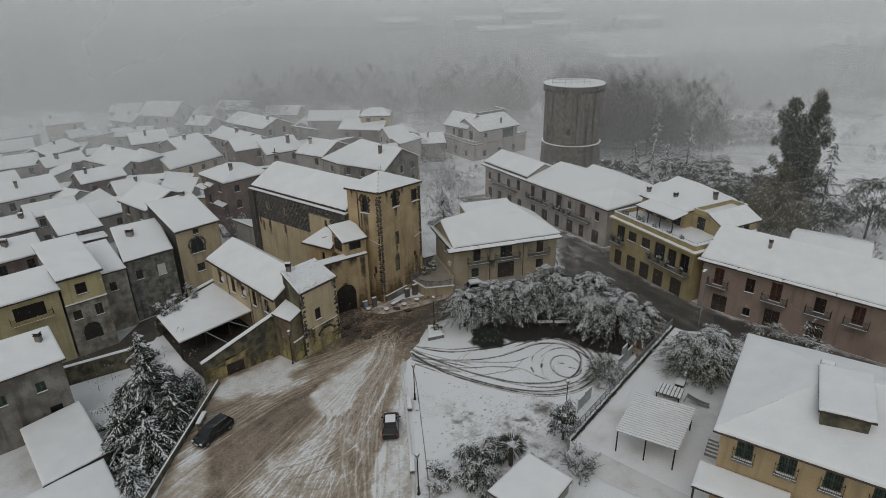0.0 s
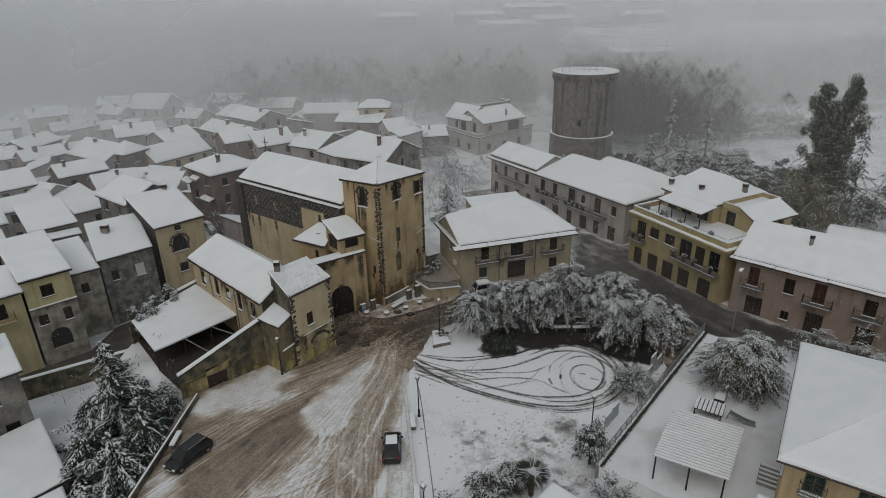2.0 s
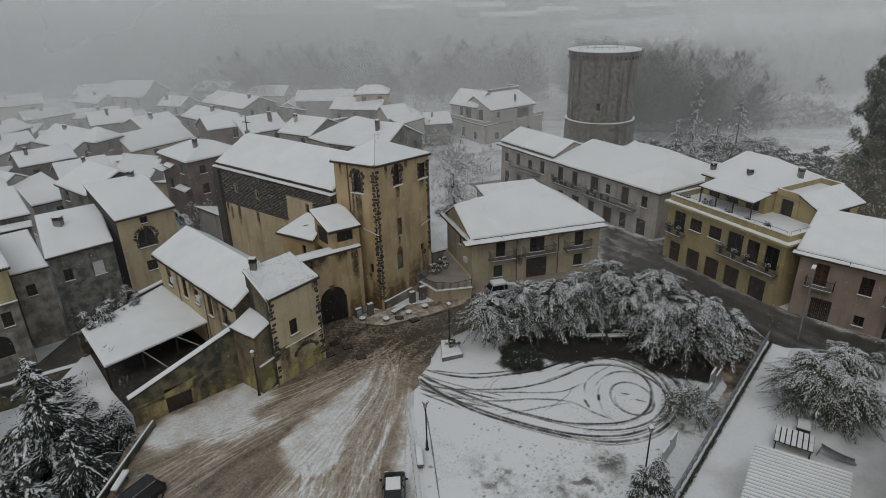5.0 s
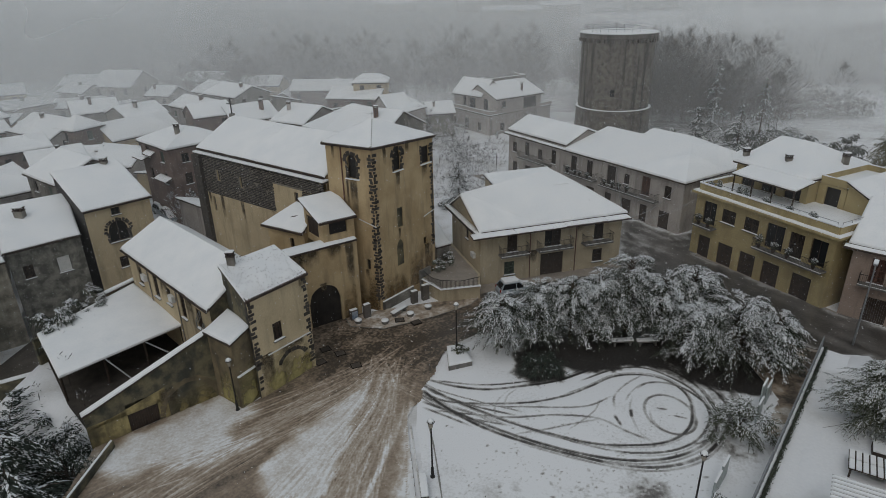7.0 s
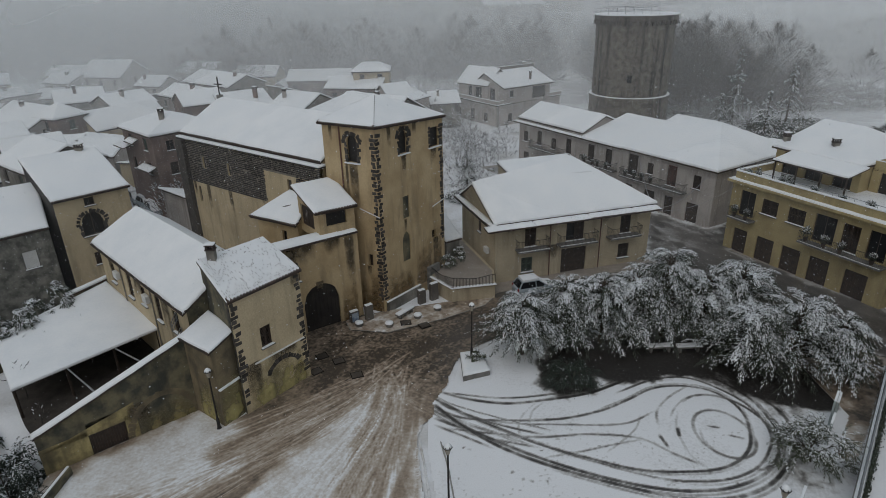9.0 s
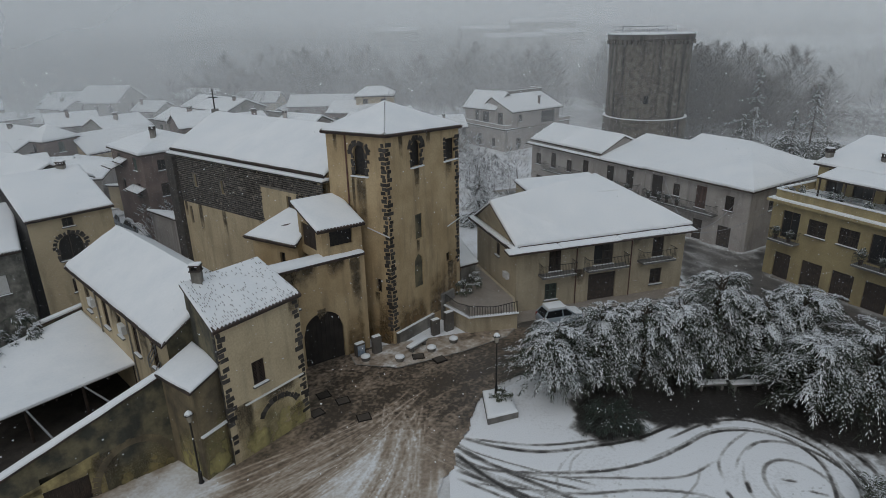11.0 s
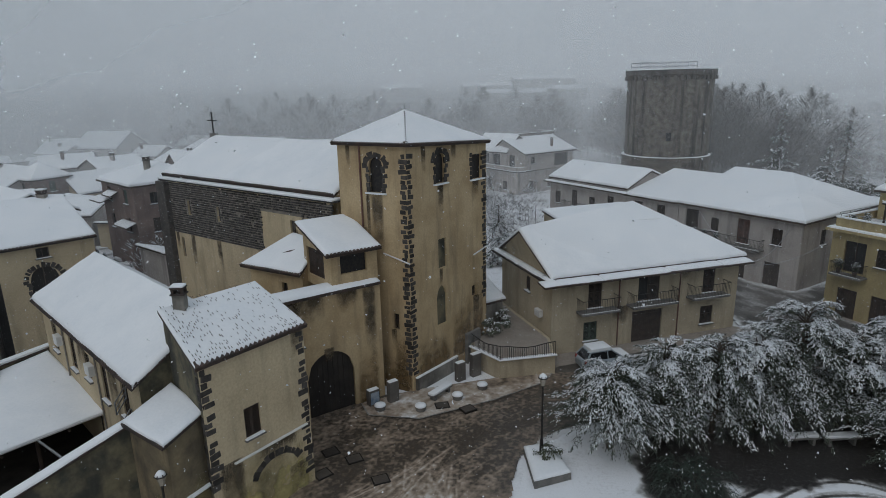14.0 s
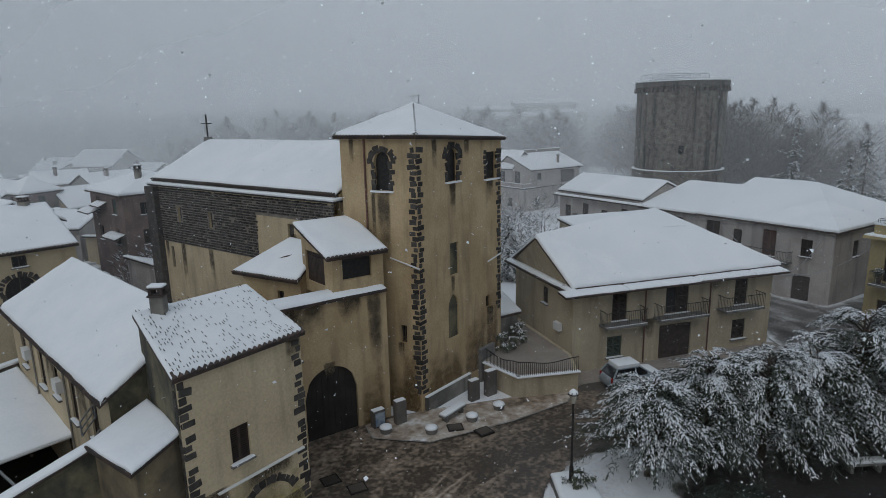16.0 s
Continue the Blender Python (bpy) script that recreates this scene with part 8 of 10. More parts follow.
def weeping_tree(at, h, r, seed, label, limbs_=40, snow=1.0, base=0.2, leaf=None, group="trees of the square"):
    """A broad evergreen of feathery limbs: each limb is a stack of arching boughs, snow-laden above and dark below."""
    gen, g = random.Random(seed), np.random.default_rng(seed)
    e = thing("tree", at, label, "tree", group)
    stack = 4
    nb = limbs_ * stack
    tier = np.tile(np.arange(stack), limbs_)
    v = np.repeat(np.clip((np.arange(limbs_) + 0.5) / limbs_ + g.normal(size=limbs_) * 0.05, 0.02, 0.99), stack)
    az = np.repeat(np.arange(limbs_) * 2.39996 + g.normal(size=limbs_) * 0.3, stack) + g.normal(size=nb) * 0.34
    lobe = np.repeat(g.uniform(0.72, 1.18, limbs_), stack)
    zs = h * (base + (0.82 - base) * v) - 0.13 * tier * (0.6 + 0.1 * h) * g.uniform(0.6, 1.3, nb) * (1.1 - 0.5 * v)
    bl = r * (1.08 - 0.64 * v ** 1.6) * g.uniform(0.78, 1.05, nb) * lobe
    up = 0.42 + 0.9 * v * np.repeat(g.uniform(0.7, 1.2, limbs_), stack)
    down = up * 0.7 + np.repeat(g.uniform(0.0, 0.3, limbs_), stack) * (1.25 - 0.6 * v) + 0.05 * tier

    def height(i, u):
        return zs[i] + bl[i] * (up[i] * u - down[i] * u * u)
    bm = bmesh.new()
    top = Vector(at) + Vector((gen.uniform(-0.3, 0.3), gen.uniform(-0.3, 0.3), h * 0.84))
    tube(bm, Vector(at) - Vector((0, 0, 0.3)), top, 0.03 * h, 0.03, 8)
    for k in range(0, nb, 2):
        ca, sa = math.cos(az[k]), math.sin(az[k])
        p = [Vector((at[0] + ca * u * bl[k], at[1] + sa * u * bl[k], at[2] + max(0.3, float(height(k, u))))) for u in (0.0, 0.3, 0.62, 0.95)]
        for a, b, ra in zip(p, p[1:], (0.05, 0.034, 0.02)):
            tube(bm, a, b, ra, ra * 0.65, 4)
    part("trunk", bm, BARK, e)
    ns, nl = 28, 8
    u = np.linspace(0.2, 1.0, ns)[None] + g.normal(size=(nb, ns)) * 0.02
    i = np.repeat(np.arange(nb)[:, None], ns, 1)
    sg = np.where(np.arange(ns) % 2, 1.0, -1.0)[None] * g.uniform(0.3, 1.0, (nb, ns))
    sg[:, -3:] *= 0.25
    sl = g.uniform(0.4, 1.15, (nb, ns)) * (0.22 + 0.5 * np.sin(np.clip(u, 0, 1) * 2.75)) * (0.13 * r + 0.4)
    a = az[:, None] + sg
    px, py, pz = np.cos(az)[:, None] * u * bl[:, None], np.sin(az)[:, None] * u * bl[:, None], height(i, u)
    slope = (up[:, None] - 2 * down[:, None] * u) * 0.7
    w = np.linspace(0.1, 1.0, nl)[None, None]
    j = lambda q: g.normal(size=(nb, ns, nl)) * q
    hang = g.uniform(0.05, 0.5, (nb, ns))[..., None]
    run = sl[..., None] * w
    c = np.stack([px[..., None] + np.cos(a)[..., None] * run + j(0.03), py[..., None] + np.sin(a)[..., None] * run + j(0.03), pz[..., None] + slope[..., None] * run - hang * run * w + j(0.02)], 3)
    d = np.stack([np.cos(a)[..., None] + j(0.35), np.sin(a)[..., None] + j(0.35), slope[..., None] - 2 * hang * w + j(0.25)], 3)
    # the upper boughs of a limb bear the snow, those below are sheltered
    bear = np.array([0.95, 0.62, 0.26, 0.06])[tier] * np.repeat(np.clip(g.normal(1.0, 0.22, limbs_), 0.5, 1.3), stack)
    load = np.clip(g.normal(0.9, 0.35, (nb, ns, 1)), 0.1, 1.3) * bear[:, None, None]
    prob = snow * load * (0.6 + 0.4 * v)[:, None, None] * (1.08 - 0.4 * w) * np.ones((nb, ns, nl))
    c, d, prob = c.reshape(-1, 3), d.reshape(-1, 3), prob.reshape(-1)
    ok = c[:, 2] > 0.5
    c, d, prob = c[ok] + np.array(at), d[ok], prob[ok]
    n = len(c)
    ln, rr = g.uniform(0.11, 0.21, n), g.uniform(0.009, 0.015, n)
    spindle_mesh("crown", c, d, ln, rr, leaf or LEAF, e)
    keep = g.random(n) < prob
    tagged(spindle_mesh("snow_load", c[keep] + np.array([0, 0, 1.0]) * (rr[keep] * 1.3)[:, None], d[keep], ln[keep], rr[keep] * 1.5, SNOW_TREE, e, True, 0.15), "fresh snow on the sprays", kind="stuff")
    return e


for k, (x, y, h, r) in enumerate(((2.6, 69.6, 5.7, 3.4), (6.0, 71.0, 6.3, 3.2), (8.9, 70.9, 6.6, 3.3), (11.6, 71.4, 6.6, 3.3), (14.2, 71.8, 8.6, 3.8), (17.0, 71.2, 6.6, 3.4), (19.6, 71.2, 7.2, 3.6), (18.6, 67.2, 5.6, 3.5), (21.7, 66.4, 6.4, 4.2), (24.6, 66.2, 5.0, 3.0))):
    weeping_tree((x, y, 0), h, r, 300 + k, "broad evergreen tree with drooping snow-laden sprays" if h < 7 else "tall evergreen tree bowed down by snow", base=0.28 if k == 0 else 0.18, snow=1.0 if k < 3 else 1.15)
snow_tree("shrub", (5.6, 65.9, 0), 1.4, 2.1, 12000, CONIFER, 330, "dark low evergreen bush sheltered from the snow", snow=0.03, size=0.28, category="shrub")
for k, (x, y, h, r) in enumerate(((26.7, 56.1, 5.0, 3.7), (30.0, 57.6, 4.8, 3.4), (28.2, 54.6, 4.4, 2.9))):
    weeping_tree((x, y, 1.6), h, r, 320 + k, "olive-green garden tree dusted with snow", limbs_=58, snow=0.85, base=0.02, leaf=LEAF2, group="garden trees")
snow_tree("shrub", (37.0, 60.0, 1.0), 4.6, 2.8, 6500, LEAF2, 8, "snow-covered shrub beside the pink house", snow=0.9, size=0.45, category="shrub")
snow_tree("shrub", (40.4, 58.4, 1.0), 4.6, 2.8, 6500, LEAF2, 9, "snow-covered shrub beside the pink house", snow=0.9, size=0.45, category="shrub")
snow_tree("shrub", (11.4, 47.6, 0.2), 4.7, 1.45, 13000, CONIFER, 10, "dark clipped evergreen shrub with snow on it", size=0.45, category="shrub")
snow_tree("shrub", (11.4, 41.8, 0.4), 2.9, 1.9, 5200, TWIG, 12, "leafless twiggy shrub with a little snow", snow=0.45, droop=-0.4, size=0.45, category="shrub")
snow_tree("shrub", (2.2, 44.2, 0), 2.7, 1.7, 7500, LEAF, 51, "dark evergreen bush by the kiosk with snow", snow=0.8, size=0.45, category="shrub")
snow_tree("shrub", (4.4, 45.2, 0), 2.5, 1.7, 7500, LEAF, 52, "dark evergreen bush by the kiosk with snow", snow=0.6, size=0.45, category="shrub")
snow_tree("shrub", (2.6, 41.6, 0), 2.6, 1.7, 7500, LEAF, 53, "dark evergreen bush by the kiosk with snow", snow=0.8, size=0.45, category="shrub")
snow_tree("shrub", (-0.6, 42.2, 0), 1.6, 1.5, 1200, TWIG, 13, "low twiggy shrub half covered with snow", snow=0.9, droop=-0.2, size=0.5, category="shrub")
snow_tree("shrub", (18.1, 57.4, 0), 2.5, 2.1, 9000, LEAF2, 14, "small bush by the fence sprinkled with snow", snow=0.5, droop=0, size=0.45, category="shrub")
snow_tree("hedge", (-36.2, 70.6, -3.1), 7.2, 2.6, 9000, LEAF, 15, "dark climbing shrub by the barn roof with snow", snow=0.9, low=0.66, size=0.6, category="shrub")
snow_tree("hedge", (-35.0, 73.4, -3.1), 7.6, 2.0, 7000, LEAF, 16, "dark climbing shrub by the barn roof with snow", snow=0.9, low=0.66, size=0.6, category="shrub")
snow_tree("shrub", (-1.0, 68.2, 0.4), 0.9, 0.7, 500, LEAF2, 17, "small planter bush dusted with snow", snow=0.6, size=0.3, category="shrub")
snow_tree("shrub", (-1.8, 84.4, 1.4), 1.3, 0.8, 500, LEAF2, 18, "small snowy shrub on the terrace", snow=0.9, size=0.35, category="shrub")

snow_tree("shrub", (-2.9, 82.6, 1.4), 1.6, 0.8, 900, LEAF2, 19, "leafy terrace shrub dusted with snow", snow=0.6, size=0.35, category="shrub")
snow_tree("shrub", (-3.4, 86.0, 1.4), 1.9, 0.9, 900, CONIFER, 20, "dark terrace shrub dusted with snow", snow=0.6, size=0.35, category="shrub")


def conifer(at, h, r, n, seed, label, snow=0.5, nb=70, lean=0.0):
    """A shaggy conifer: a trunk with uneven sweeping boughs, snow along their backs."""
    gen, g = random.Random(seed), np.random.default_rng(seed)
    e = thing("conifer", at, label, "conifer")
    bm = bmesh.new()
    tube(bm, (at[0], at[1], at[2] - 0.3), (at[0], at[1], at[2] + h * 0.97), 0.2, 0.03, 8)
    t = np.sort(g.uniform(0.0, 1.0, nb)) ** 1.15 * 0.96 + 0.02
    az = np.arange(nb) * 2.39996 + g.normal(size=nb) * 0.5
    wide = np.array([1 + 0.95 * noise.noise((math.cos(a) * 1.3 + seed, math.sin(a) * 1.3, q * 2.5)) for a, q in zip(az, t)])
    bl = r * ((1 - t) ** 0.95 * 0.88 + 0.1 * (1 - t)) * g.uniform(0.4, 1.25, nb) * wide + 0.3
    rise = g.uniform(-0.2, 0.6, nb)
    fall = g.uniform(0.25, 1.1, nb)

    def along(i, u):
        return t[i] * h + bl[i] * (rise[i] * u - fall[i] * u ** 1.8 + 0.22 * fall[i] * np.maximum(0, u - 0.75) * 2)
    for i in range(nb):
        ca, sa = math.cos(az[i]), math.sin(az[i])
        p = [Vector((at[0] + ca * u * bl[i], at[1] + sa * u * bl[i], at[2] + float(along(i, u)))) for u in (0.0, 0.35, 0.7, 1.0)]
        for a, b, ra in zip(p, p[1:], (0.06, 0.045, 0.025)):
            tube(bm, a, b, ra, ra * 0.7, 4)
    part("trunk", bm, BARK, e)
    wt = bl / bl.sum()
    pick = g.choice(nb, n, p=wt)
    u = g.uniform(0.05, 1.0, n) ** 0.75
    # side shoots hang from the boughs in a flat, ragged fan
    shoot = np.floor(u * 9) / 9 + 0.04
    side = g.normal(size=n) * 0.15 * (bl[pick] * 0.7 + 0.6) * (1.15 - shoot)
    ca, sa = np.cos(az[pick]), np.sin(az[pick])
    uu = 0.55 * u + 0.45 * shoot + np.abs(side) * 0.12
    c = np.stack([ca * uu * bl[pick] - sa * side, sa * uu * bl[pick] + ca * side, along(pick, np.minimum(uu, 1.05)) - 0.45 * np.abs(side) - np.abs(g.normal(size=n)) * 0.13], 1)
    c[:, 2] = np.maximum(c[:, 2], 0.15)
    c = c + np.array(at)
    sg = np.sign(side) * g.uniform(0.4, 1.2, n)
    d = np.stack([ca - sa * sg, sa + ca * sg, -0.55 + g.normal(size=n) * 0.25], 1)
    ln, rr = g.uniform(0.22, 0.48, n), g.uniform(0.022, 0.045, n)
    spindle_mesh("crown", c, d, ln, rr, CONIFER, e)
    load = np.clip(g.normal(1.0, 0.5, nb), 0.1, 1.6)[pick]
    keep = g.random(n) < snow * load * np.clip(1.1 - np.abs(side) * 0.9, 0.25, 1)
    cs, ds, ls, rs = [c[keep] + np.array([0, 0, 1.0]) * (rr[keep] * 0.9)[:, None]], [d[keep]], [ln[keep] * 0.9], [rr[keep] * 1.05]
    # lines of snow on the boughs themselves
    m = nb * 14
    i = np.repeat(np.arange(nb), 14)
    u = np.tile(np.linspace(0.12, 1.0, 14), nb) + g.normal(size=m) * 0.02
    q = np.stack([np.cos(az[i]) * u * bl[i], np.sin(az[i]) * u * bl[i], along(i, u) + 0.07], 1) + g.normal(size=(m, 3)) * 0.05
    slope = (along(i, u + 0.03) - along(i, u)) / (0.03 * bl[i])
    ok = (g.random(m) < 0.75 * np.clip(g.normal(0.9, 0.5, nb), 0, 1.3)[i]) & (q[:, 2] > 0.1)
    cs.append(q[ok] + np.array(at))
    ds.append(np.stack([np.cos(az[i]), np.sin(az[i]), slope], 1)[ok])
    ls.append((bl[i] / 14 * 1.9 + 0.1)[ok])
    rs.append(g.uniform(0.03, 0.075, m)[ok])
    tagged(spindle_mesh("snow_load", np.concatenate(cs), np.concatenate(ds), np.concatenate(ls), np.concatenate(rs), SNOW_TREE, e, True, 0.25), "snow on the boughs", kind="stuff")
    return e


conifer((-31.6, 54.2, -3.1), 12.6, 6.2, 52000, 21, "tall shaggy conifer with snow on its sweeping boughs", 0.24, 96)
conifer((-28.6, 52.0, -3.1), 8.0, 6.5, 24000, 29, "leaning shaggy conifer with snow on its boughs", 0.14, 40)
conifer((-33.4, 50.6, -3.1), 5.2, 5.6, 16000, 30, "low spreading conifer with snow on its boughs", 0.25, 36)
conifer((-29.8, 48.6, -3.1), 7.0, 5.4, 18000, 22, "broad dark conifer with snow on its boughs", 0.28, 40)
conifer((-27.9, 41.6, -3.1), 8.0, 3.6, 7000, 23, "dark conifer with snow on its boughs", 0.45)
conifer((-35.4, 55.0, -3.1), 5.5, 4.6, 15000, 24, "low spreading conifer with snow on its boughs", 0.5, 40)
snow_tree("shrub", (-30.6, 59.2, -2.8), 3.4, 2.2, 4500, CONIFER, 62, "dark evergreen shrub beside the barn in snow", snow=0.7, size=0.45, category="shrub")
snow_tree("shrub", (-33.4, 61.4, -3.0), 2.6, 1.8, 3500, CONIFER, 63, "low dark shrub below the barn in snow", snow=0.8, size=0.45, category="shrub")
snow_tree("shrub", (-28.2, 56.0, -2.6), 4.9, 2.5, 6500, CONIFER, 61, "dark evergreen shrub leaning over the yard wall", snow=0.35, size=0.45, category="shrub")
conifer((0.2, 106.0, 0), 7.0, 2.4, 3500, 25, "small conifer with snow beside the lane", 0.6)
conifer((49.5, 139.0, -1), 17, 5, 6000, 26, "tall conifer in the misty wood", 0.4)
conifer((53.0, 128.0, -1), 15, 4.5, 5000, 27, "tall conifer in the misty wood", 0.4)
conifer((74.0, 112.0, -2), 15, 6.0, 6000, 28, "wide dark conifer in the snowy field", 0.35)


def eucalypt(at, h, seed, label):
    gen, g = random.Random(seed), np.random.default_rng(seed)
    e = thing("tall_tree", at, label, "tree")
    bm = bmesh.new()
    p = Vector(at)
    tube(bm, p - Vector((0, 0, 0.4)), p + Vector((0.4, 0.2, h * 0.5)), 0.45, 0.28)
    tube(bm, p + Vector((0.4, 0.2, h * 0.5)), p + Vector((0.2, 0.4, h * 0.93)), 0.28, 0.06)
    blobs = []
    for k in range(66):
        z = h * gen.uniform(0.34, 1.0)
        a = gen.uniform(0, 6.28)
        o = (0.35 + 0.65 * math.sin(min(1.0, 1.25 * (1 - z / h)) * 1.5)) * gen.uniform(0.2, 3.9)
        q = p + Vector((0.3 + o * math.cos(a), 0.2 + o * math.sin(a), z))
        tube(bm, p + Vector((0.3, 0.2, z * 0.86)), q, 0.1, 0.03, 5)
        blobs.append((q, gen.uniform(0.5, 1.3)))
    part("trunk", bm, BARK, e)
    cs, ds = [], []
    for q, r in blobs:
        m = int(420 * r)
        v = g.normal(size=(m, 3))
        v /= np.linalg.norm(v, axis=1)[:, None]
        cs.append(np.array(q) + v * r * g.uniform(0.3, 1, m)[:, None] * np.array([1, 1, 1.25]))
        w = v + g.normal(size=(m, 3)) * 0.5
        w[:, 2] -= 0.4
        ds.append(w)
    c, d = np.concatenate(cs), np.concatenate(ds)
    n = len(c)
    spindle_mesh("crown", c, d, g.uniform(0.25, 0.5, n), g.uniform(0.03, 0.05, n), LEAF2, e)
    keep = g.random(n) < 0.06
    spindle_mesh("snow_load", c[keep] + np.array([0, 0, 0.1]), d[keep], g.uniform(0.25, 0.45, keep.sum()), g.uniform(0.03, 0.06, keep.sum()), SNOW_TREE, e)


eucalypt((63.0, 102.0, -2), 25.0, 31, "very tall slender eucalyptus with dark clumps of leaves")
eucalypt((59.6, 103.0, -2), 24.0, 32, "tall slender eucalyptus with dark clumps of leaves")
snow_tree("tree", (75.5, 100.5, -2), 12.5, 5.0, 16000, LEAF, 33, "dark tree hazy with mist beside the snowy field", snow=0.15, size=0.9)
OLIVE = mat("yellow_olive_leaf", (0.20, 0.185, 0.115), (0.13, 0.12, 0.075), 0.7, 2, 12, 0.3)
snow_tree("tree", (58.6, 101.0, -2.0), 12.5, 5.6, 36000, OLIVE, 34, "large olive-green tree in the mist", snow=0.12, size=0.9)
bush = random.Random(91)
for k in range(42):
    if k < 31:
        x, y = bush.uniform(36, 64), bush.uniform(113, 136)
    else:
        x, y = bush.uniform(54, 84), bush.uniform(100, 132)
    if math.hypot(x - RC[0], y - RC[1]) > 8.5:
        snow_tree("shrub", (x, y, land(x, y)), bush.uniform(2.8, 6.5), bush.uniform(2.0, 3.4), 3400, bush.choice((LEAF2, CONIFER, LEAF)), 100 + k, "evergreen shrub at the wood's edge sprinkled with snow", snow=bush.uniform(0.25, 0.7), size=0.9, category="shrub")
for k, (x, y) in enumerate(((20.5, 126.5), (23.6, 125.2), (27.4, 125.6), (31.8, 126.0), (34.6, 128.6), (36.4, 132.0))):
    snow_tree("shrub", (x, y, land(x, y)), bush.uniform(3.5, 6.5), bush.uniform(1.8, 2.8), 2400, bush.choice((LEAF2, CONIFER)), 140 + k, "dark evergreen shrub at the foot of the round tower", snow=0.35, size=0.8, category="shrub")
for k, (x, y) in enumerate(((40.5, 124.5), (46.0, 121.0))):
    conifer((x, y, land(x, y)), bush.uniform(8, 12), 4.0, 6000, 150 + k, "dark conifer at the wood's edge with snow", 0.3, 50)


def bare_woods(name, spots, hmin, hmax, seed, label, dense=34, snow=0.35):
    """Leafless trees too many to count: upright stems and fans of twigs, some with snow."""
    g = np.random.default_rng(seed)
    cs, ds, ls, rs = [], [], [], []
    for x, y in spots:
        h = g.uniform(hmin, hmax)
        z = land(x, y)
        cs.append([[x, y, z + h * 0.26]])
        ds.append([[g.normal() * 0.04, g.normal() * 0.04, 1]])
        ls.append([h * 0.5])
        rs.append([0.02 + 0.0025 * h])
        t = g.uniform(0.25, 1.0, dense)
        a = g.uniform(0, 2 * math.pi, dense)
        o = h * 0.36 * np.sin(np.clip(t * 1.05, 0, 1) * math.pi) ** 0.7 * g.uniform(0.15, 1.0, dense) ** 0.7 + 0.05 * h * (1 - t)
        cs.append(np.stack([x + o * np.cos(a), y + o * np.sin(a), z + t * h], 1))
        ds.append(np.stack([np.cos(a) * 0.9, np.sin(a) * 0.9, g.uniform(0.2, 1.5, dense)], 1))
        ls.append(g.uniform(0.07, 0.17, dense) * h)
        rs.append(g.uniform(0.012, 0.028, dense) * (1 + 0.03 * h * (y > 145)))
    c, d, l, r = np.concatenate(cs), np.concatenate(ds), np.concatenate(ls), np.concatenate(rs)
    ob = spindle_mesh(name, c, d, l, r, TWIG, None, roll=3.0)
    tagged(ob, label, "trees", kind="stuff")
    k = g.random(len(c)) < snow
    tagged(spindle_mesh(name + "_snow", c[k] + np.array([0, 0, 0.05]), d[k], l[k], r[k] * 1.1, SNOW_TREE, None, roll=3.0), "snow clinging to the leafless twigs", "snow", kind="stuff")


wg = random.Random(77)
bare_woods("orchard_trees", [(wg.gauss(0.5, 3.4), wg.uniform(104, 132)) for _ in range(44)] + [(wg.uniform(-8, 3), wg.uniform(128, 150)) for _ in range(22)], 3.5, 7, 41, "leafless garden trees frosted with snow", 90, 0.6)
bare_woods("tower_wood", [(max(37.5, wg.gauss(53, 13)), wg.uniform(150, 208)) for _ in range(260)] + [(26 - 95 * wg.random() ** 1.6, wg.uniform(178, 215)) for _ in range(110)], 8, 19, 42, "misty leafless woodland behind the round tower", 440, 0.0)
bare_woods("field_trees", [(wg.uniform(100, 130), wg.uniform(128, 185)) for _ in range(20)] + [(wg.uniform(60, 110), wg.uniform(60, 105)) for _ in range(30)], 3, 6, 43, "frosted orchard trees in the snowy fields", 150, 0.5)
bare_woods("far_wood", [(wg.uniform(-330, 60), wg.uniform(200, 340)) for _ in range(1500)] + [(wg.uniform(48, 330), 205 + 125 * wg.random() ** 1.3) for _ in range(900)], 9, 17, 44, "distant leafless woodland fading into mist", 52, 0.06)
bare_woods("side_wood", [(wg.uniform(-240, -125), wg.uniform(90, 200)) for _ in range(420)], 8, 14, 48, "leafless woodland beyond the village in mist", 30, 0.06)
bare_woods("hill_wood", [(wg.uniform(-420, 420), wg.uniform(340, 520)) for _ in range(1100)], 12, 20, 49, "wooded hillside fading into mist", 24, 0.05)
bare_woods("poplar_row", [(-60 + 2.6 * k + wg.uniform(-0.6, 0.6), 262 + wg.uniform(-3, 3)) for k in range(30)], 14, 20, 45, "row of bare poplars in the mist", 40, 0.1)
bare_woods("garden_saplings", [(wg.uniform(-46, -30), wg.uniform(56, 66)) for _ in range(16)], 1.8, 3.6, 46, "bare saplings in the sunken garden", 24, 0.3)
bare_woods("car_park_tree", [(-35.5 + wg.uniform(-1.5, 1.5), 99 + wg.uniform(-1.5, 1.5)) for _ in range(6)], 4, 6, 47, "frosted leafless tree beside parked cars", 120, 0.55)


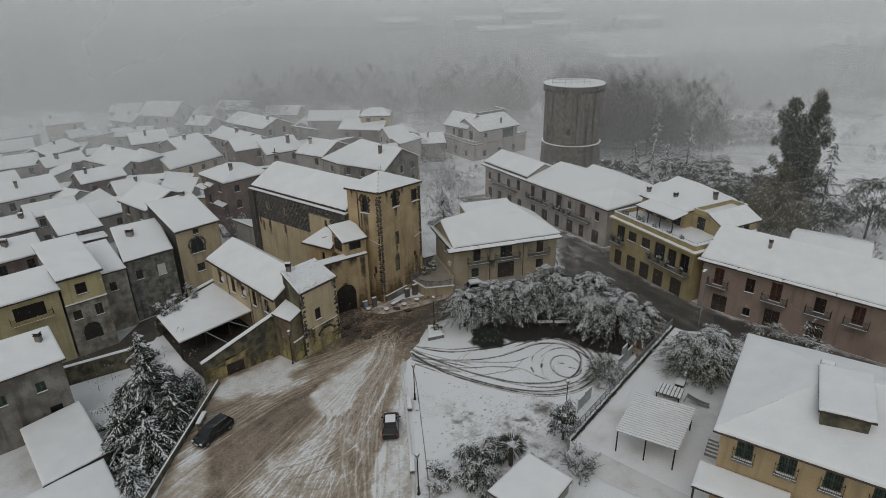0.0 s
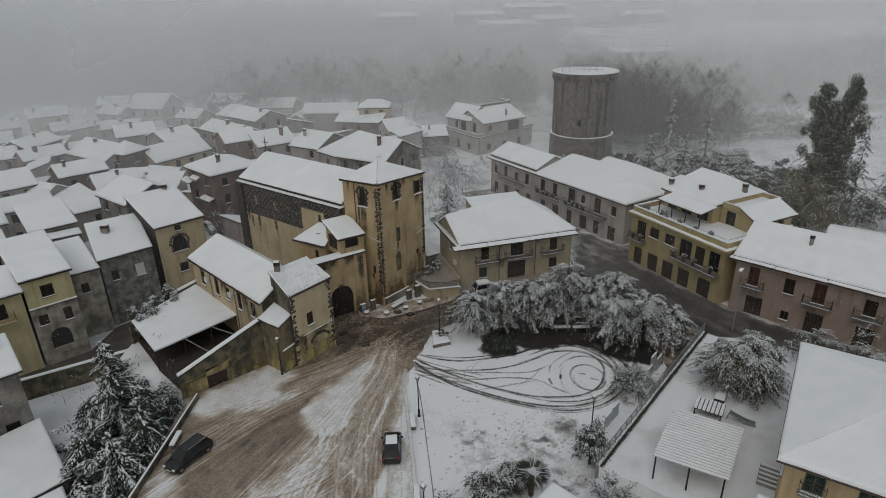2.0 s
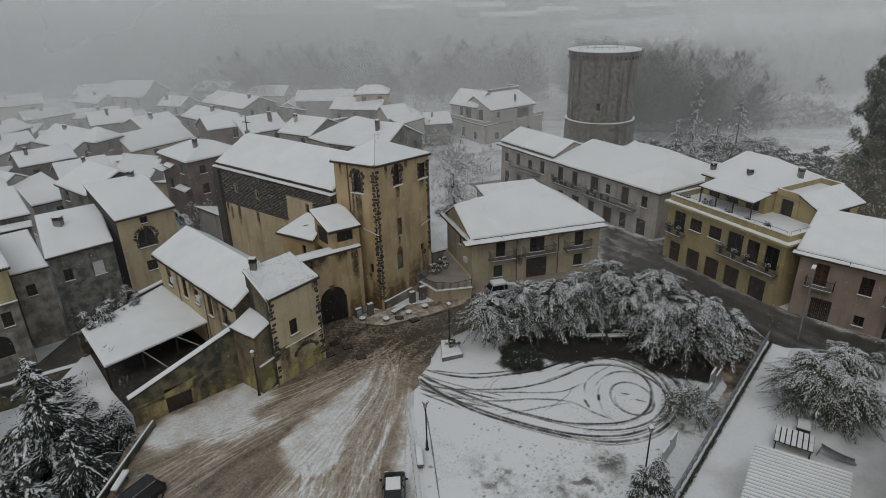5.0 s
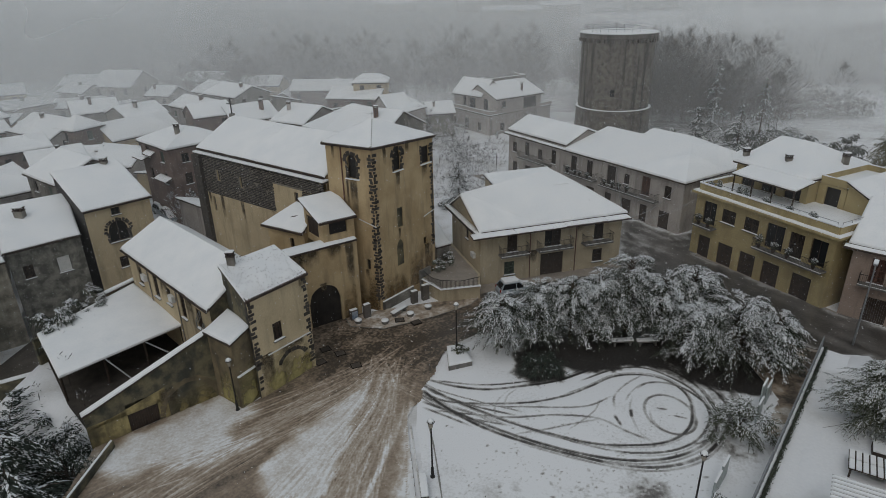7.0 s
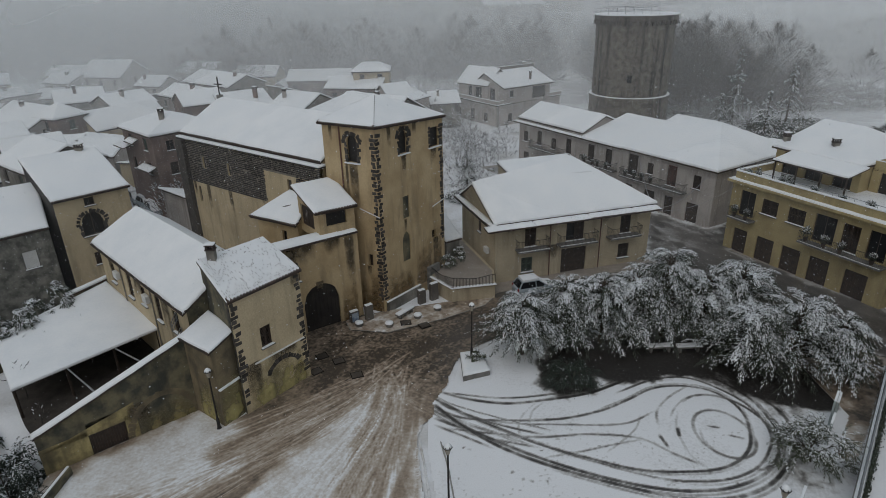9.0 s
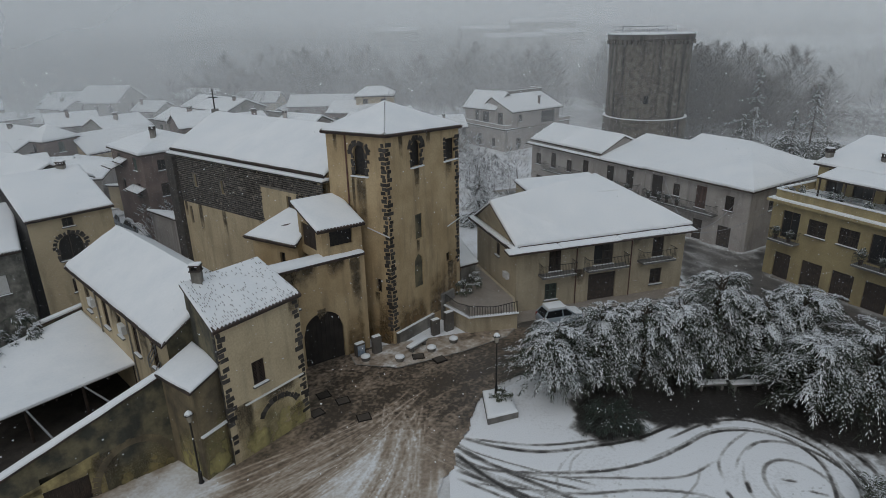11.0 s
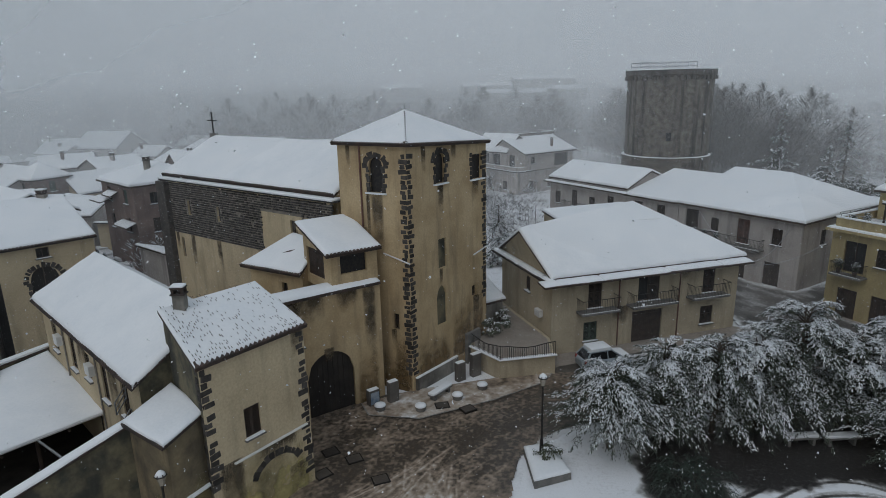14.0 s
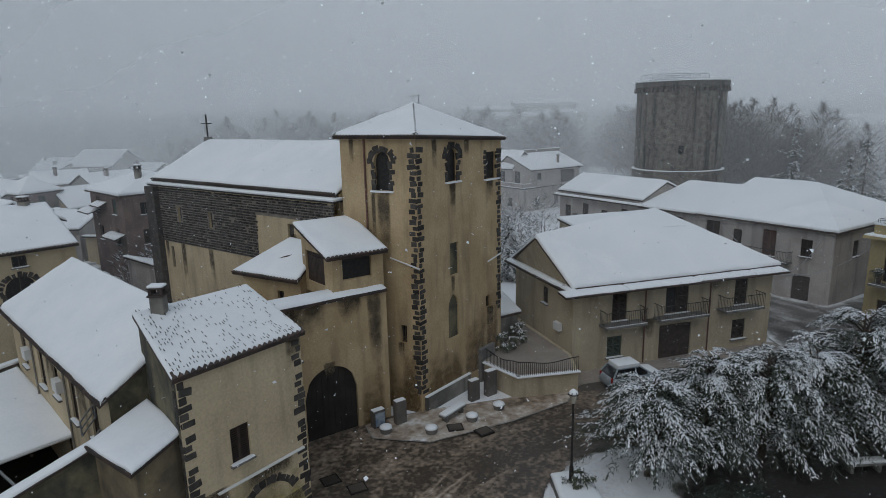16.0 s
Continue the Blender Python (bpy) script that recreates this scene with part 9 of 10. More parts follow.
FROSTED = mat("frosted_olive_leaf", (0.22, 0.225, 0.20), (0.14, 0.145, 0.125), 0.7, 2, 12, 0.3)
for k in range(15):
    x, y = 82 + 4.4 * (k % 5) + wg.uniform(-1, 1), 170 + 7.0 * (k // 5) + wg.uniform(-1.5, 1.5)
    snow_tree("orchard_tree", (x, y, land(x, y)), wg.uniform(4.2, 5.6), wg.uniform(2.4, 3.2), 2600, FROSTED, 500 + k, "small round orchard tree white with frost", snow=0.55, size=0.9)
for k in range(9):
    x, y = 56.5 + 1.9 * k + wg.uniform(-0.5, 0.5), 132.5 + 2.2 * k + wg.uniform(-0.5, 0.5)
    snow_tree("shrub", (x, y, land(x, y)), wg.uniform(1.6, 2.6), wg.uniform(1.6, 2.2), 2200, LEAF2, 520 + k, "low hedge shrub at the field's edge capped with snow", snow=0.9, size=0.8, category="shrub")


# dark undergrowth on the wooded slopes
UNDER = mat("undergrowth", (0.12, 0.115, 0.10), (0.42, 0.43, 0.43), 0.95, 0.06, 0.9, 0.5, sharp=(0.5, 0.85))


def undergrowth(x0, x1, y0, y1, step):
    xs, ys = np.arange(x0, x1 + 1, step), np.arange(y0, y1 + 1, step)
    n = len(xs)

    def depth(x, y):
        e = min(x - x0, x1 - x, y - y0, y1 - y) - 22 * (1 + hump(x, y, 0.03)) - 8 * hump(x, y, 0.11)
        return min(1.0, max(0.0, e / 45))
    v = [(x, y, land(x, y) + 0.1 + (0.6 + 0.5 * hump(x, y, 0.022) + 0.3 * hump(x, y, 0.15)) * depth(x, y)) for y in ys for x in xs]
    f = [(j * n + i, j * n + i + 1, (j + 1) * n + i + 1, (j + 1) * n + i) for j in range(len(ys) - 1) for i in range(n - 1)]
    ob = tagged(raw("undergrowth", v, f, UNDER_EDGE, None, True), "brown leafless undergrowth with patches of snow", "undergrowth", kind="stuff")
    att = ob.data.attributes.new("strength", "FLOAT", "POINT")
    att.data.foreach_set("value", [1.6 * depth(x, y) for y in ys for x in xs])


UNDER_EDGE = fading("thinning_undergrowth", UNDER)
undergrowth(-640, 120, 186, 620, 5)
undergrowth(-290, -110, 60, 240, 5)
undergrowth(60, 520, 380, 640, 7)
undergrowth(30, 380, 176, 360, 5)
undergrowth(14, 92, 118, 300, 4)

# ---------------------------------------------------------------- lamps


def lantern_post(h, label):
    e = thing("street_lamp", (0, 0, 0), label, "lamp", "lantern posts")
    bm = lathe(bmesh.new(), (0, 0, 0), [(0.16, -0.1), (0.16, 0.1), (0.11, 0.16), (0.1, 0.8), (0.06, 0.9), (0.05, h - 0.75), (0.07, h - 0.72), (0.05, h - 0.66)], 12)
    part("post", bm, IRON, e)
    bm = lathe(bmesh.new(), (0, 0, h - 0.66), [(0.1, 0), (0.21, 0.45)], 6)
    lan = part("lantern", bm, LAMPGLASS, e, "opal glass lantern")
    bm = lathe(bmesh.new(), (0, 0, h - 0.22), [(0.27, 0), (0.2, 0.1), (0.06, 0.22)], 6)
    part("cap", bm, IRON, lan)
    bm = lathe(bmesh.new(), (0, 0, h - 0.17), [(0.23, 0), (0.17, 0.09), (0.07, 0.19), (0.02, 0.21)], 10)
    part("snow", bm, SNOW, lan, smooth=True)
    return e


lamp = lantern_post(4.7, "black iron lantern post with a snowy cap")
lamp.matrix_basis = pose(-3.4, 54.4, 0)
copy_thing(lamp, pose(-2.6, 41.0, 0))
copy_thing(lamp, pose(12.3, 51.0, 0, 0, 0, 30))
copy_thing(lamp, pose(-18.25, 61.75, 0, 0, 0, 20) @ Matrix.Scale(1.0, 4))
copy_thing(lamp, pose(-1.35, 68.6, 0.45))
sl = thing("street_light", (33.0, 68.6, 0), "tall grey street light with a flat head", "lamp")
bm = tube(bmesh.new(), (33.0, 68.6, -0.2), (33.0, 68.6, 8.2), 0.1, 0.06, 10)
part("pole", bm, GALV, sl)
bm = tube(bmesh.new(), (33.0, 68.6, 8.1), (32.2, 67.6, 8.35), 0.05)
part("arm", bm, GALV, sl)
bm = box(bmesh.new(), pose(32.1, 67.5, 8.3, 0, 0, 50), 0.9, 0.35, 0.14, 0.04)
hd = part("lamp_head", bm, GALV, sl)
part("snow", box(bmesh.new(), pose(32.1, 67.5, 8.44, 0, 0, 50), 0.85, 0.32, 0.12, 0.05), SNOW, hd)

# planter round the lamp at the corner of the square
pl = thing("planter", (-1.3, 67.8, 0), "triangular stone planter filled with snow", "planter")
pp = [(-2.1, 66.2), (-0.1, 66.9), (-0.6, 69.6), (-2.2, 69.3)]
bm = bmesh.new()
lo, hi = [bm.verts.new((x, y, -0.1)) for x, y in pp], [bm.verts.new((x, y, 0.42)) for x, y in pp]
bm.faces.new(hi)
for i in range(4):
    bm.faces.new((lo[i], lo[(i + 1) % 4], hi[(i + 1) % 4], hi[i]))
part("kerb_wall", bm, STONE, pl)
bs = bmesh.new()
snow_sheet(bs, *[(x, y, 0.42) for x, y in pp], 0.16, (True, True), True)
part("snow_cover", bs, SNOW, pl, smooth=True)

# ---------------------------------------------------------------- benches, pots, blocks
bench = thing("bench", (0, 0, 0), "concrete bench covered with a thick bar of snow", "bench", "benches on the square")
for y in (-0.7, 0.7):
    part("support", box(bmesh.new(), Matrix.Translation((0, y, 0)), 0.42, 0.16, 0.4, 0.02), STONE, bench)
st = part("seat", box(bmesh.new(), Matrix.Translation((0, 0, 0.4)), 0.5, 2.0, 0.09, 0.02), STONE, bench)
part("snow", box(bmesh.new(), Matrix.Translation((0, 0, 0.49)), 0.48, 1.96, 0.16, 0.06), SNOW, st, smooth=True)
bench.matrix_basis = pose(-3.95, 53.2, 0, 0, 0, 6)
copy_thing(bench, pose(-3.3, 44.2, 0, 0, 0, 4))
copy_thing(bench, pose(-6.7, 75.9, 0.03, 0, 0, -40))
copy_thing(bench, pose(-25.5, 51.4, 0.03, 0, 0, 0))
copy_thing(bench, pose(13.2, 69.5, 0.0, 0, 0, 92))
copy_thing(bench, pose(15.4, 69.4, 0.0, 0, 0, 92))

pot = thing("flower_pot", (0, 0, 0), "round stone flower pot topped with snow", "pot", "flower pots")
part("bowl", lathe(bmesh.new(), (0, 0, 0), [(0.2, 0), (0.3, 0.12), (0.36, 0.36), (0.38, 0.4)], 16), STONE, pot)
part("snow", lathe(bmesh.new(), (0, 0, 0.38), [(0.37, 0), (0.34, 0.1), (0.2, 0.17), (0.02, 0.19)], 16), SNOW, pot, smooth=True)
pot.matrix_basis = pose(-10.5, 74.3, 0.02)
for x, y in ((-7.95, 74.1), (-5.6, 75.4), (-3.9, 76.7)):
    copy_thing(pot, pose(x, y, 0.02, 0, 0, 40))
for x, y, w, h, mt, lb in ((-11.0, 75.1, 0.9, 1.2, SIGNBLUE, "waist-high pillar with a faded notice board"), (-9.75, 75.4, 0.8, 1.6, STONE, "grey stone gate pier with a snowy top"), (-5.3, 78.3, 0.8, 1.4, STONE, "grey stone pier beside the tower"), (-4.2, 79.0, 0.9, 1.7, STONE, "grey stone pier beside the terrace")):
    e = thing("stone_pier", (x, y, 0), lb, "pier")
    part("shaft", box(bmesh.new(), pose(x, y, -0.2, 0, 0, 35), w * 0.85, 0.42, h + 0.1, 0.04), TUFF, e)
    if mt is SIGNBLUE:
        part("notice_board", box(bmesh.new(), pose(x, y, 0.2, 0, 0, 35) @ Matrix.Translation((0, -0.27, 0)), 0.6, 0.03, 0.8), SIGNBLUE, e)
    part("snow", box(bmesh.new(), pose(x, y, h - 0.1, 0, 0, 35), w * 0.8, 0.36, 0.05, 0.02), SNOW, e)
cover = thing("manhole_cover", (0, 0, 0), "dark iron manhole cover free of snow", "manhole cover", "manhole covers")
part("frame", box(bmesh.new(), Matrix.Translation((0, 0, -0.05)), 0.9, 0.8, 0.1, 0.01), IRON, cover)
part("lid", box(bmesh.new(), Matrix.Translation((0, 0, 0.05)), 0.74, 0.64, 0.015), ASPHALT, cover)
cover.matrix_basis = pose(-12.9, 69.9, 0.03, 0, 0, 30)
for x, y, a in ((-11.5, 69.2, 25), (-13.0, 67.9, 40), (-9.9, 67.3, 20), (-5.0, 74.1, 30), (-6.6, 74.6, 10)):
    copy_thing(cover, pose(x, y, 0.1 if y > 74 else 0.03, 0, 0, a))
sg = thing("signpost", (-16.2, 64.6, 0), "small road sign on a thin pole by the gatehouse", "sign")
part("pole", tube(bmesh.new(), (-16.0, 64.4, -0.1), (-16.0, 64.4, 2.6), 0.03), GALV, sg)
part("plate", box(bmesh.new(), pose(-16.0, 64.36, 2.1, 0, 0, 45), 0.75, 0.03, 0.4), PALE, sg)

# ---------------------------------------------------------------- cars


def car(label, paint, snow_amount, wagon=0.0):
    e = thing("car", (0, 0, 0), label, "car")
    L, W = 3.75 + wagon, 1.62
    # body: a lofted lower shell, x across, y along (front at -y)
    def loft(rings, material, name, parent, smooth=True):
        bm = bmesh.new()
        vs = [[bm.verts.new(p) for p in r] for r in rings]
        for a, b in zip(vs, vs[1:]):
            for i in range(len(a)):
                bm.faces.new((a[i], a[(i + 1) % len(a)], b[(i + 1) % len(a)], b[i]))
        bm.faces.new(vs[0][::-1])
        bm.faces.new(vs[-1])
        bmesh.ops.recalc_face_normals(bm, faces=bm.faces)
        return part(name, bm, material, parent, smooth=smooth)

    def section(y, w, z0, z1):
        h = w / 2
        return [(-h, y, z0 + 0.12), (-h + 0.1, y, z0), (h - 0.1, y, z0), (h, y, z0 + 0.12), (h + 0.02, y, (z0 + z1) / 2), (h - 0.04, y, z1 - 0.05), (h - 0.16, y, z1), (-h + 0.16, y, z1), (-h + 0.04, y, z1 - 0.05), (-h - 0.02, y, (z0 + z1) / 2)]

    h = L / 2
    loft([section(-h, W * 0.82, 0.3, 0.62), section(-h + 0.18, W * 0.95, 0.2, 0.78), section(-h + 0.9, W, 0.18, 0.92), section(0, W, 0.18, 0.96), section(h - 0.5, W, 0.18, 0.98), section(h - 0.1, W * 0.96, 0.22, 0.94), section(h, W * 0.88, 0.32, 0.8)], paint, "body", e)

    def cab(y, w, z):
        return [(-w / 2, y, z), (w / 2, y, z)]

    yb0, yb1 = -h + 0.85, h - 0.12
    bm = bmesh.new()
    low = [bm.verts.new(p) for p in ((-0.74, yb0, 0.93), (0.74, yb0, 0.93), (0.76, yb1, 0.95), (-0.76, yb1, 0.95))]
    top = [bm.verts.new(p) for p in ((-0.58, yb0 + 0.75, 1.44), (0.58, yb0 + 0.75, 1.44), (0.58, yb1 - 0.35, 1.46), (-0.58, yb1 - 0.35, 1.46))]
    for i in range(4):
        bm.faces.new((low[i], low[(i + 1) % 4], top[(i + 1) % 4], top[i]))
    bm.faces.new(top)
    cabin = part("cabin_glass", bm, GLASS, e)
    for sx in (-1, 1):
        part("pillar", tube(bmesh.new(), (sx * 0.74, yb0, 0.93), (sx * 0.58, yb0 + 0.75, 1.44), 0.045, seg=6), paint, e)
        part("pillar", tube(bmesh.new(), (sx * 0.76, yb1, 0.95), (sx * 0.58, yb1 - 0.35, 1.46), 0.06, seg=6), paint, e)
        part("pillar", tube(bmesh.new(), (sx * 0.755, 0.1, 0.95), (sx * 0.585, 0.1, 1.45), 0.04, seg=6), paint, e)
    part("roof", box(bmesh.new(), Matrix.Translation((0, (yb0 + 0.75 + yb1 - 0.35) / 2, 1.43)), 1.2, yb1 - yb0 - 1.05, 0.07, 0.03), paint, e)
    if snow_amount > 0:
        part("roof_snow", box(bmesh.new(), Matrix.Translation((0, (yb0 + 0.75 + yb1 - 0.35) / 2, 1.49)), 1.14, yb1 - yb0 - 1.2, 0.1 * snow_amount, 0.04), SNOW, e, smooth=True) if snow_amount > 1 else part("roof_snow", box(bmesh.new(), Matrix.Translation((0, yb0 + 1.2, 1.49)) @ Matrix.Rotation(0.03, 4, "Z"), 1.02, 1.15, 0.09, 0.045), SNOW, e, smooth=True)
    if wagon:
        for sx in (-0.56, 0.56):
            part("roof_rail", tube(bmesh.new(), (sx, yb0 + 0.95, 1.54), (sx, yb1 - 0.5, 1.54), 0.03, seg=6), GALV, e)
    if snow_amount > 1:
        part("bonnet_snow", box(bmesh.new(), Matrix.Translation((0, -h + 0.55, 0.86)) @ Matrix.Rotation(0.12, 4, "X"), 1.35, 0.85, 0.12, 0.05), SNOW, e, smooth=True)
        bm = bmesh.new()
        slab(bm, [(-0.72, yb0 - 0.03, 1.0), (0.72, yb0 - 0.03, 1.0), (0.56, yb0 + 0.72, 1.52), (-0.56, yb0 + 0.72, 1.52)], 0.05)
        part("windscreen_snow", bm, SNOW, e)
    for sx in (-1, 1):
        for y in (-h + 0.68, h - 0.7):
            bm = bmesh.new()
            tube(bm, (sx * (W / 2 - 0.16), y, 0.3), (sx * (W / 2 + 0.01), y, 0.3), 0.3, seg=20)
            wlv = part("wheel", bm, RUBBER, e)
            part("rim", tube(bmesh.new(), (sx * (W / 2 - 0.1), y, 0.3), (sx * (W / 2 + 0.025), y, 0.3), 0.19, 0.17, seg=14), GALV, wlv)
        part("headlight", box(bmesh.new(), Matrix.Translation((sx * 0.58, -h + 0.07, 0.56)), 0.3, 0.16, 0.16, 0.05), WHITEPAINT, e)
        part("tail_light", box(bmesh.new(), Matrix.Translation((sx * 0.66, h - 0.06, 0.66)), 0.16, 0.12, 0.32, 0.04), REDLIGHT, e)
        part("mirror", box(bmesh.new(), Matrix.Translation((sx * 0.9, yb0 + 0.35, 0.95)), 0.2, 0.12, 0.14, 0.04), paint, e)
    part("number_plate", box(bmesh.new(), Matrix.Translation((0, -h - 0.01, 0.42)), 0.5, 0.03, 0.11), WHITEPAINT, e)
    return e


c1 = car("black hatchback with snow on its roof parked by the kerb", CARBLACK, 1.0)
c1.matrix_basis = pose(-5.65, 49.6, 0.05, 0, 0, 182)
c2 = car("black estate car parked along the retaining wall", CARBLACK, 0.0, 0.45)
c2.matrix_basis = pose(-23.5, 49.2, 0.05, 0, 0, 330)
CARGREY = mat("pale_blue_car_paint", (0.30, 0.34, 0.37), (0.26, 0.30, 0.33), 0.3, 2, 30, 0.02)
c3 = car("parked car buried under fresh snow", CARGREY, 2.4)
c3.matrix_basis = pose(5.0, 79.7, 0.03, 0, 0, 106)
for x, y, a in ((-44.5, 108.8, 40), (-42.0, 106.4, 45), (-40.0, 104.0, 40), (-46.8, 111.4, 42)):
    copy_thing(c3, pose(x, y, 0.02, 0, 0, a))

# ---------------------------------------------------------------- fence, carport, garden furniture
F0, F1 = Vector((11.6, 45.6)), Vector((28.4, 65.8))
fl = (F1 - F0).length
fence = thing("fence", (20, 55.7, 1.6), "galvanised garden railing on a low retaining wall", "fence")
m = frame_pos(F0, F1, 0, 0)
part("retaining_wall", box(bmesh.new(), m @ Matrix.Translation((fl / 2, 0.1, -0.4)), fl, 0.3, 2.05, 0.03), CONCRETE, fence)
part("snow", box(bmesh.new(), m @ Matrix.Translation((fl / 2, 0.1, 1.65)), fl, 0.32, 0.1, 0.04), SNOW, fence)
n = 24
for k in range(n + 1):
    x = fl * k / n
    part("post", tube(bmesh.new(), m @ Vector((x, 0.1, 1.6)), m @ Vector((x, 0.1, 2.75)), 0.045), GALV, fence)
for z in (2.0, 2.72):
    part("rail", tube(bmesh.new(), m @ Vector((0, 0.1, z)), m @ Vector((fl, 0.1, z)), 0.045), GALV, fence)
bm = bmesh.new()
for k in range(n):
    tube(bm, m @ Vector((fl * k / n, 0.1, 2.0)), m @ Vector((fl * (k + 1) / n, 0.1, 2.7)), 0.024, seg=4)
    tube(bm, m @ Vector((fl * k / n, 0.1, 2.7)), m @ Vector((fl * (k + 1) / n, 0.1, 2.0)), 0.024, seg=4)
part("lattice", bm, GALV, fence)

vb = bmesh.new()
slab(vb, [m @ Vector(q) for q in ((0, -1.9, 1.55), (fl, -1.9, 1.55), (fl, -0.04, 1.63), (0, -0.04, 1.63))], 1.4)
tagged(part("garden_verge", vb, SNOW_THIN, None), "snowy verge of the raised garden along the fence", "ground", kind="structure")

hg = np.random.default_rng(44)
nh = 5200
ht = hg.uniform(0, fl, nh)
hk = np.array([0.5 + 0.5 * noise.noise((t * 0.45, 3.3, 1.0)) for t in ht])
hp = np.array([tuple(m @ Vector((t, y, 1.62 + z))) for t, y, z in zip(ht, -0.12 - np.abs(hg.normal(size=nh)) * 0.1, np.abs(hg.normal(size=nh)) * 0.3 * hk)])
tagged(spindle_mesh("ivy", hp, hg.normal(size=(nh, 3)), hg.uniform(0.08, 0.2, nh), hg.uniform(0.02, 0.035, nh), LEAF, None), "dark ivy and weeds along the foot of the railing", "ivy", kind="stuff")

cp = thing("carport", (19.4, 45.4, 1.6), "open carport with a corrugated snow-streaked roof", "carport")
ca = [Vector(v) for v in ((15.3, 44.3, 3.85), (20.1, 41.5, 3.85), (23.6, 46.6, 4.25), (18.8, 49.5, 4.25))]
bm, bs = bmesh.new(), bmesh.new()
slab(bm, [tuple(v) for v in ca], 0.06)
cr_ = part("roof", bm, CORRUGATED, cp)
for k in range(20):
    t0, t1 = k / 20 + 0.004, (k + 0.66) / 20
    q = [ca[0].lerp(ca[3], t0), ca[1].lerp(ca[2], t0), ca[1].lerp(ca[2], t1), ca[0].lerp(ca[3], t1)]
    lo = [bs.verts.new(v + Vector((0, 0, 0.003))) for v in q]
    hi = [bs.verts.new(v.lerp(sum(q, Vector()) / 4, 0.03) + Vector((0, 0, 0.08))) for v in q]
    bs.faces.new(hi)
    for i in range(4):
        bs.faces.new((lo[i], lo[(i + 1) % 4], hi[(i + 1) % 4], hi[i]))
tagged(part("snow_ribs", bs, SNOW, cr_, "ribs of snow in the corrugations"), kind="stuff")
for t in (0.05, 0.5, 0.95):
    for a, b in ((ca[0], ca[1]), (ca[3], ca[2])):
        p = a.lerp(b, t)
        part("post", tube(bmesh.new(), (p.x, p.y, 1.4), (p.x, p.y, p.z - 0.05), 0.07), IRON, cp)
tb = thing("picnic_table", (23.2, 52.0, 1.6), "slatted garden table covered with snow", "table")
tm = pose(23.2, 52.0, 0, 0, 0, 147)
part("tabletop", box(bmesh.new(), tm @ Matrix.Translation((0, 0, 2.28)), 2.5, 1.9, 0.06), WOOD, tb)
for k in range(7):
    for y in (-0.49, 0.49):
        part("slat_snow", box(bmesh.new(), tm @ Matrix.Translation((-1.08 + 0.36 * k, y, 2.34)), 0.28, 0.9, 0.1, 0.03), SNOW, tb)
for dx, dy in ((-1.1, -0.8), (1.1, -0.8), (1.1, 0.8), (-1.1, 0.8)):
    part("leg", box(bmesh.new(), tm @ Matrix.Translation((dx, dy, 1.5)), 0.1, 0.1, 0.79), WOOD, tb)
sd = thing("slide", (25.6, 50.6, 1.6), "small grey garden slide dusted with snow", "slide")
bm = bmesh.new()
prev = None
for k in range(11):
    t = k / 10
    x, y, z = 24.6 + 2.0 * t, 51.0 - 0.9 * t, 1.66 + 0.7 * (1 - t) ** 1.6
    ring = [bm.verts.new((x + a * 0.4, y + a * 0.9, z + b)) for a, b in ((-0.3, 0.16), (-0.27, 0.0), (0.27, 0.0), (0.3, 0.16))]
    if prev:
        for i in range(3):
            bm.faces.new((prev[i], prev[i + 1], ring[i + 1], ring[i]))
    prev = ring
part("chute", bm, GALV, sd)
part("ladder", tube(bmesh.new(), (24.4, 51.1, 1.5), (24.6, 51.0, 2.45), 0.05), GALV, sd)
stp = thing("garden_steps", (24.0, 43.6, 1.6), "concrete garden steps beside the house wall", "steps")
sm = pose(24.1, 43.1, 0, 0, 0, 56)
for k in range(5):
    part("step", box(bmesh.new(), sm @ Matrix.Translation((0.32 * k, 0, 1.4)), 0.34, 1.5, 0.38 + 0.17 * k, 0.015), CONCRETE, stp)
    part("step_snow", box(bmesh.new(), sm @ Matrix.Translation((0.32 * k + 0.03, 0, 1.78 + 0.17 * k)), 0.2, 1.4, 0.05, 0.02), SNOW, stp)
gc = thing("garden_box", (25.0, 53.8, 1.6), "small garden bench with a pad of snow", "bench")
part("body", box(bmesh.new(), pose(25.0, 53.8, 1.5, 0, 0, 57), 1.2, 0.9, 0.5, 0.03), WOOD, gc)
part("snow", box(bmesh.new(), pose(25.0, 53.8, 2.0, 0, 0, 57), 1.2, 0.9, 0.14, 0.05), SNOW, gc)
PANEL = mat("grey_green_panel", (0.40, 0.45, 0.445), (0.34, 0.385, 0.38), 0.4, 1.5, 12, 0.1)
for x, y, h in ((20.9, 60.4, 2.2), (20.2, 59.3, 1.4), (15.2, 53.6, 1.3), (14.2, 52.4, 1.2), (21.9, 61.4, 1.3)):
    e = thing("notice_panel", (x, y, 0), "pale grey-green upright panel with snow on its edge", "panel", "upright panels")
    part("panel", box(bmesh.new(), pose(x, y, -0.1, 0, 0, 50), 1.35, 0.12, h + 0.3, 0.02), PANEL, e)
    part("snow", box(bmesh.new(), pose(x, y, h + 0.2, 0, 0, 50), 1.3, 0.14, 0.06, 0.025), SNOW, e)
kiosk = house("small flat kiosk with a snow-covered roof", [(3.5, 38.3), (6.8, 35.2), (10.2, 39.2), (7.2, 42.2)], 2.85, 3.05, [CONCRETE], zb=-0.3, ridge=1.0, over=(0.2, 0.2, 0.2, 0.2), thick=0.22, name="kiosk", category="kiosk")

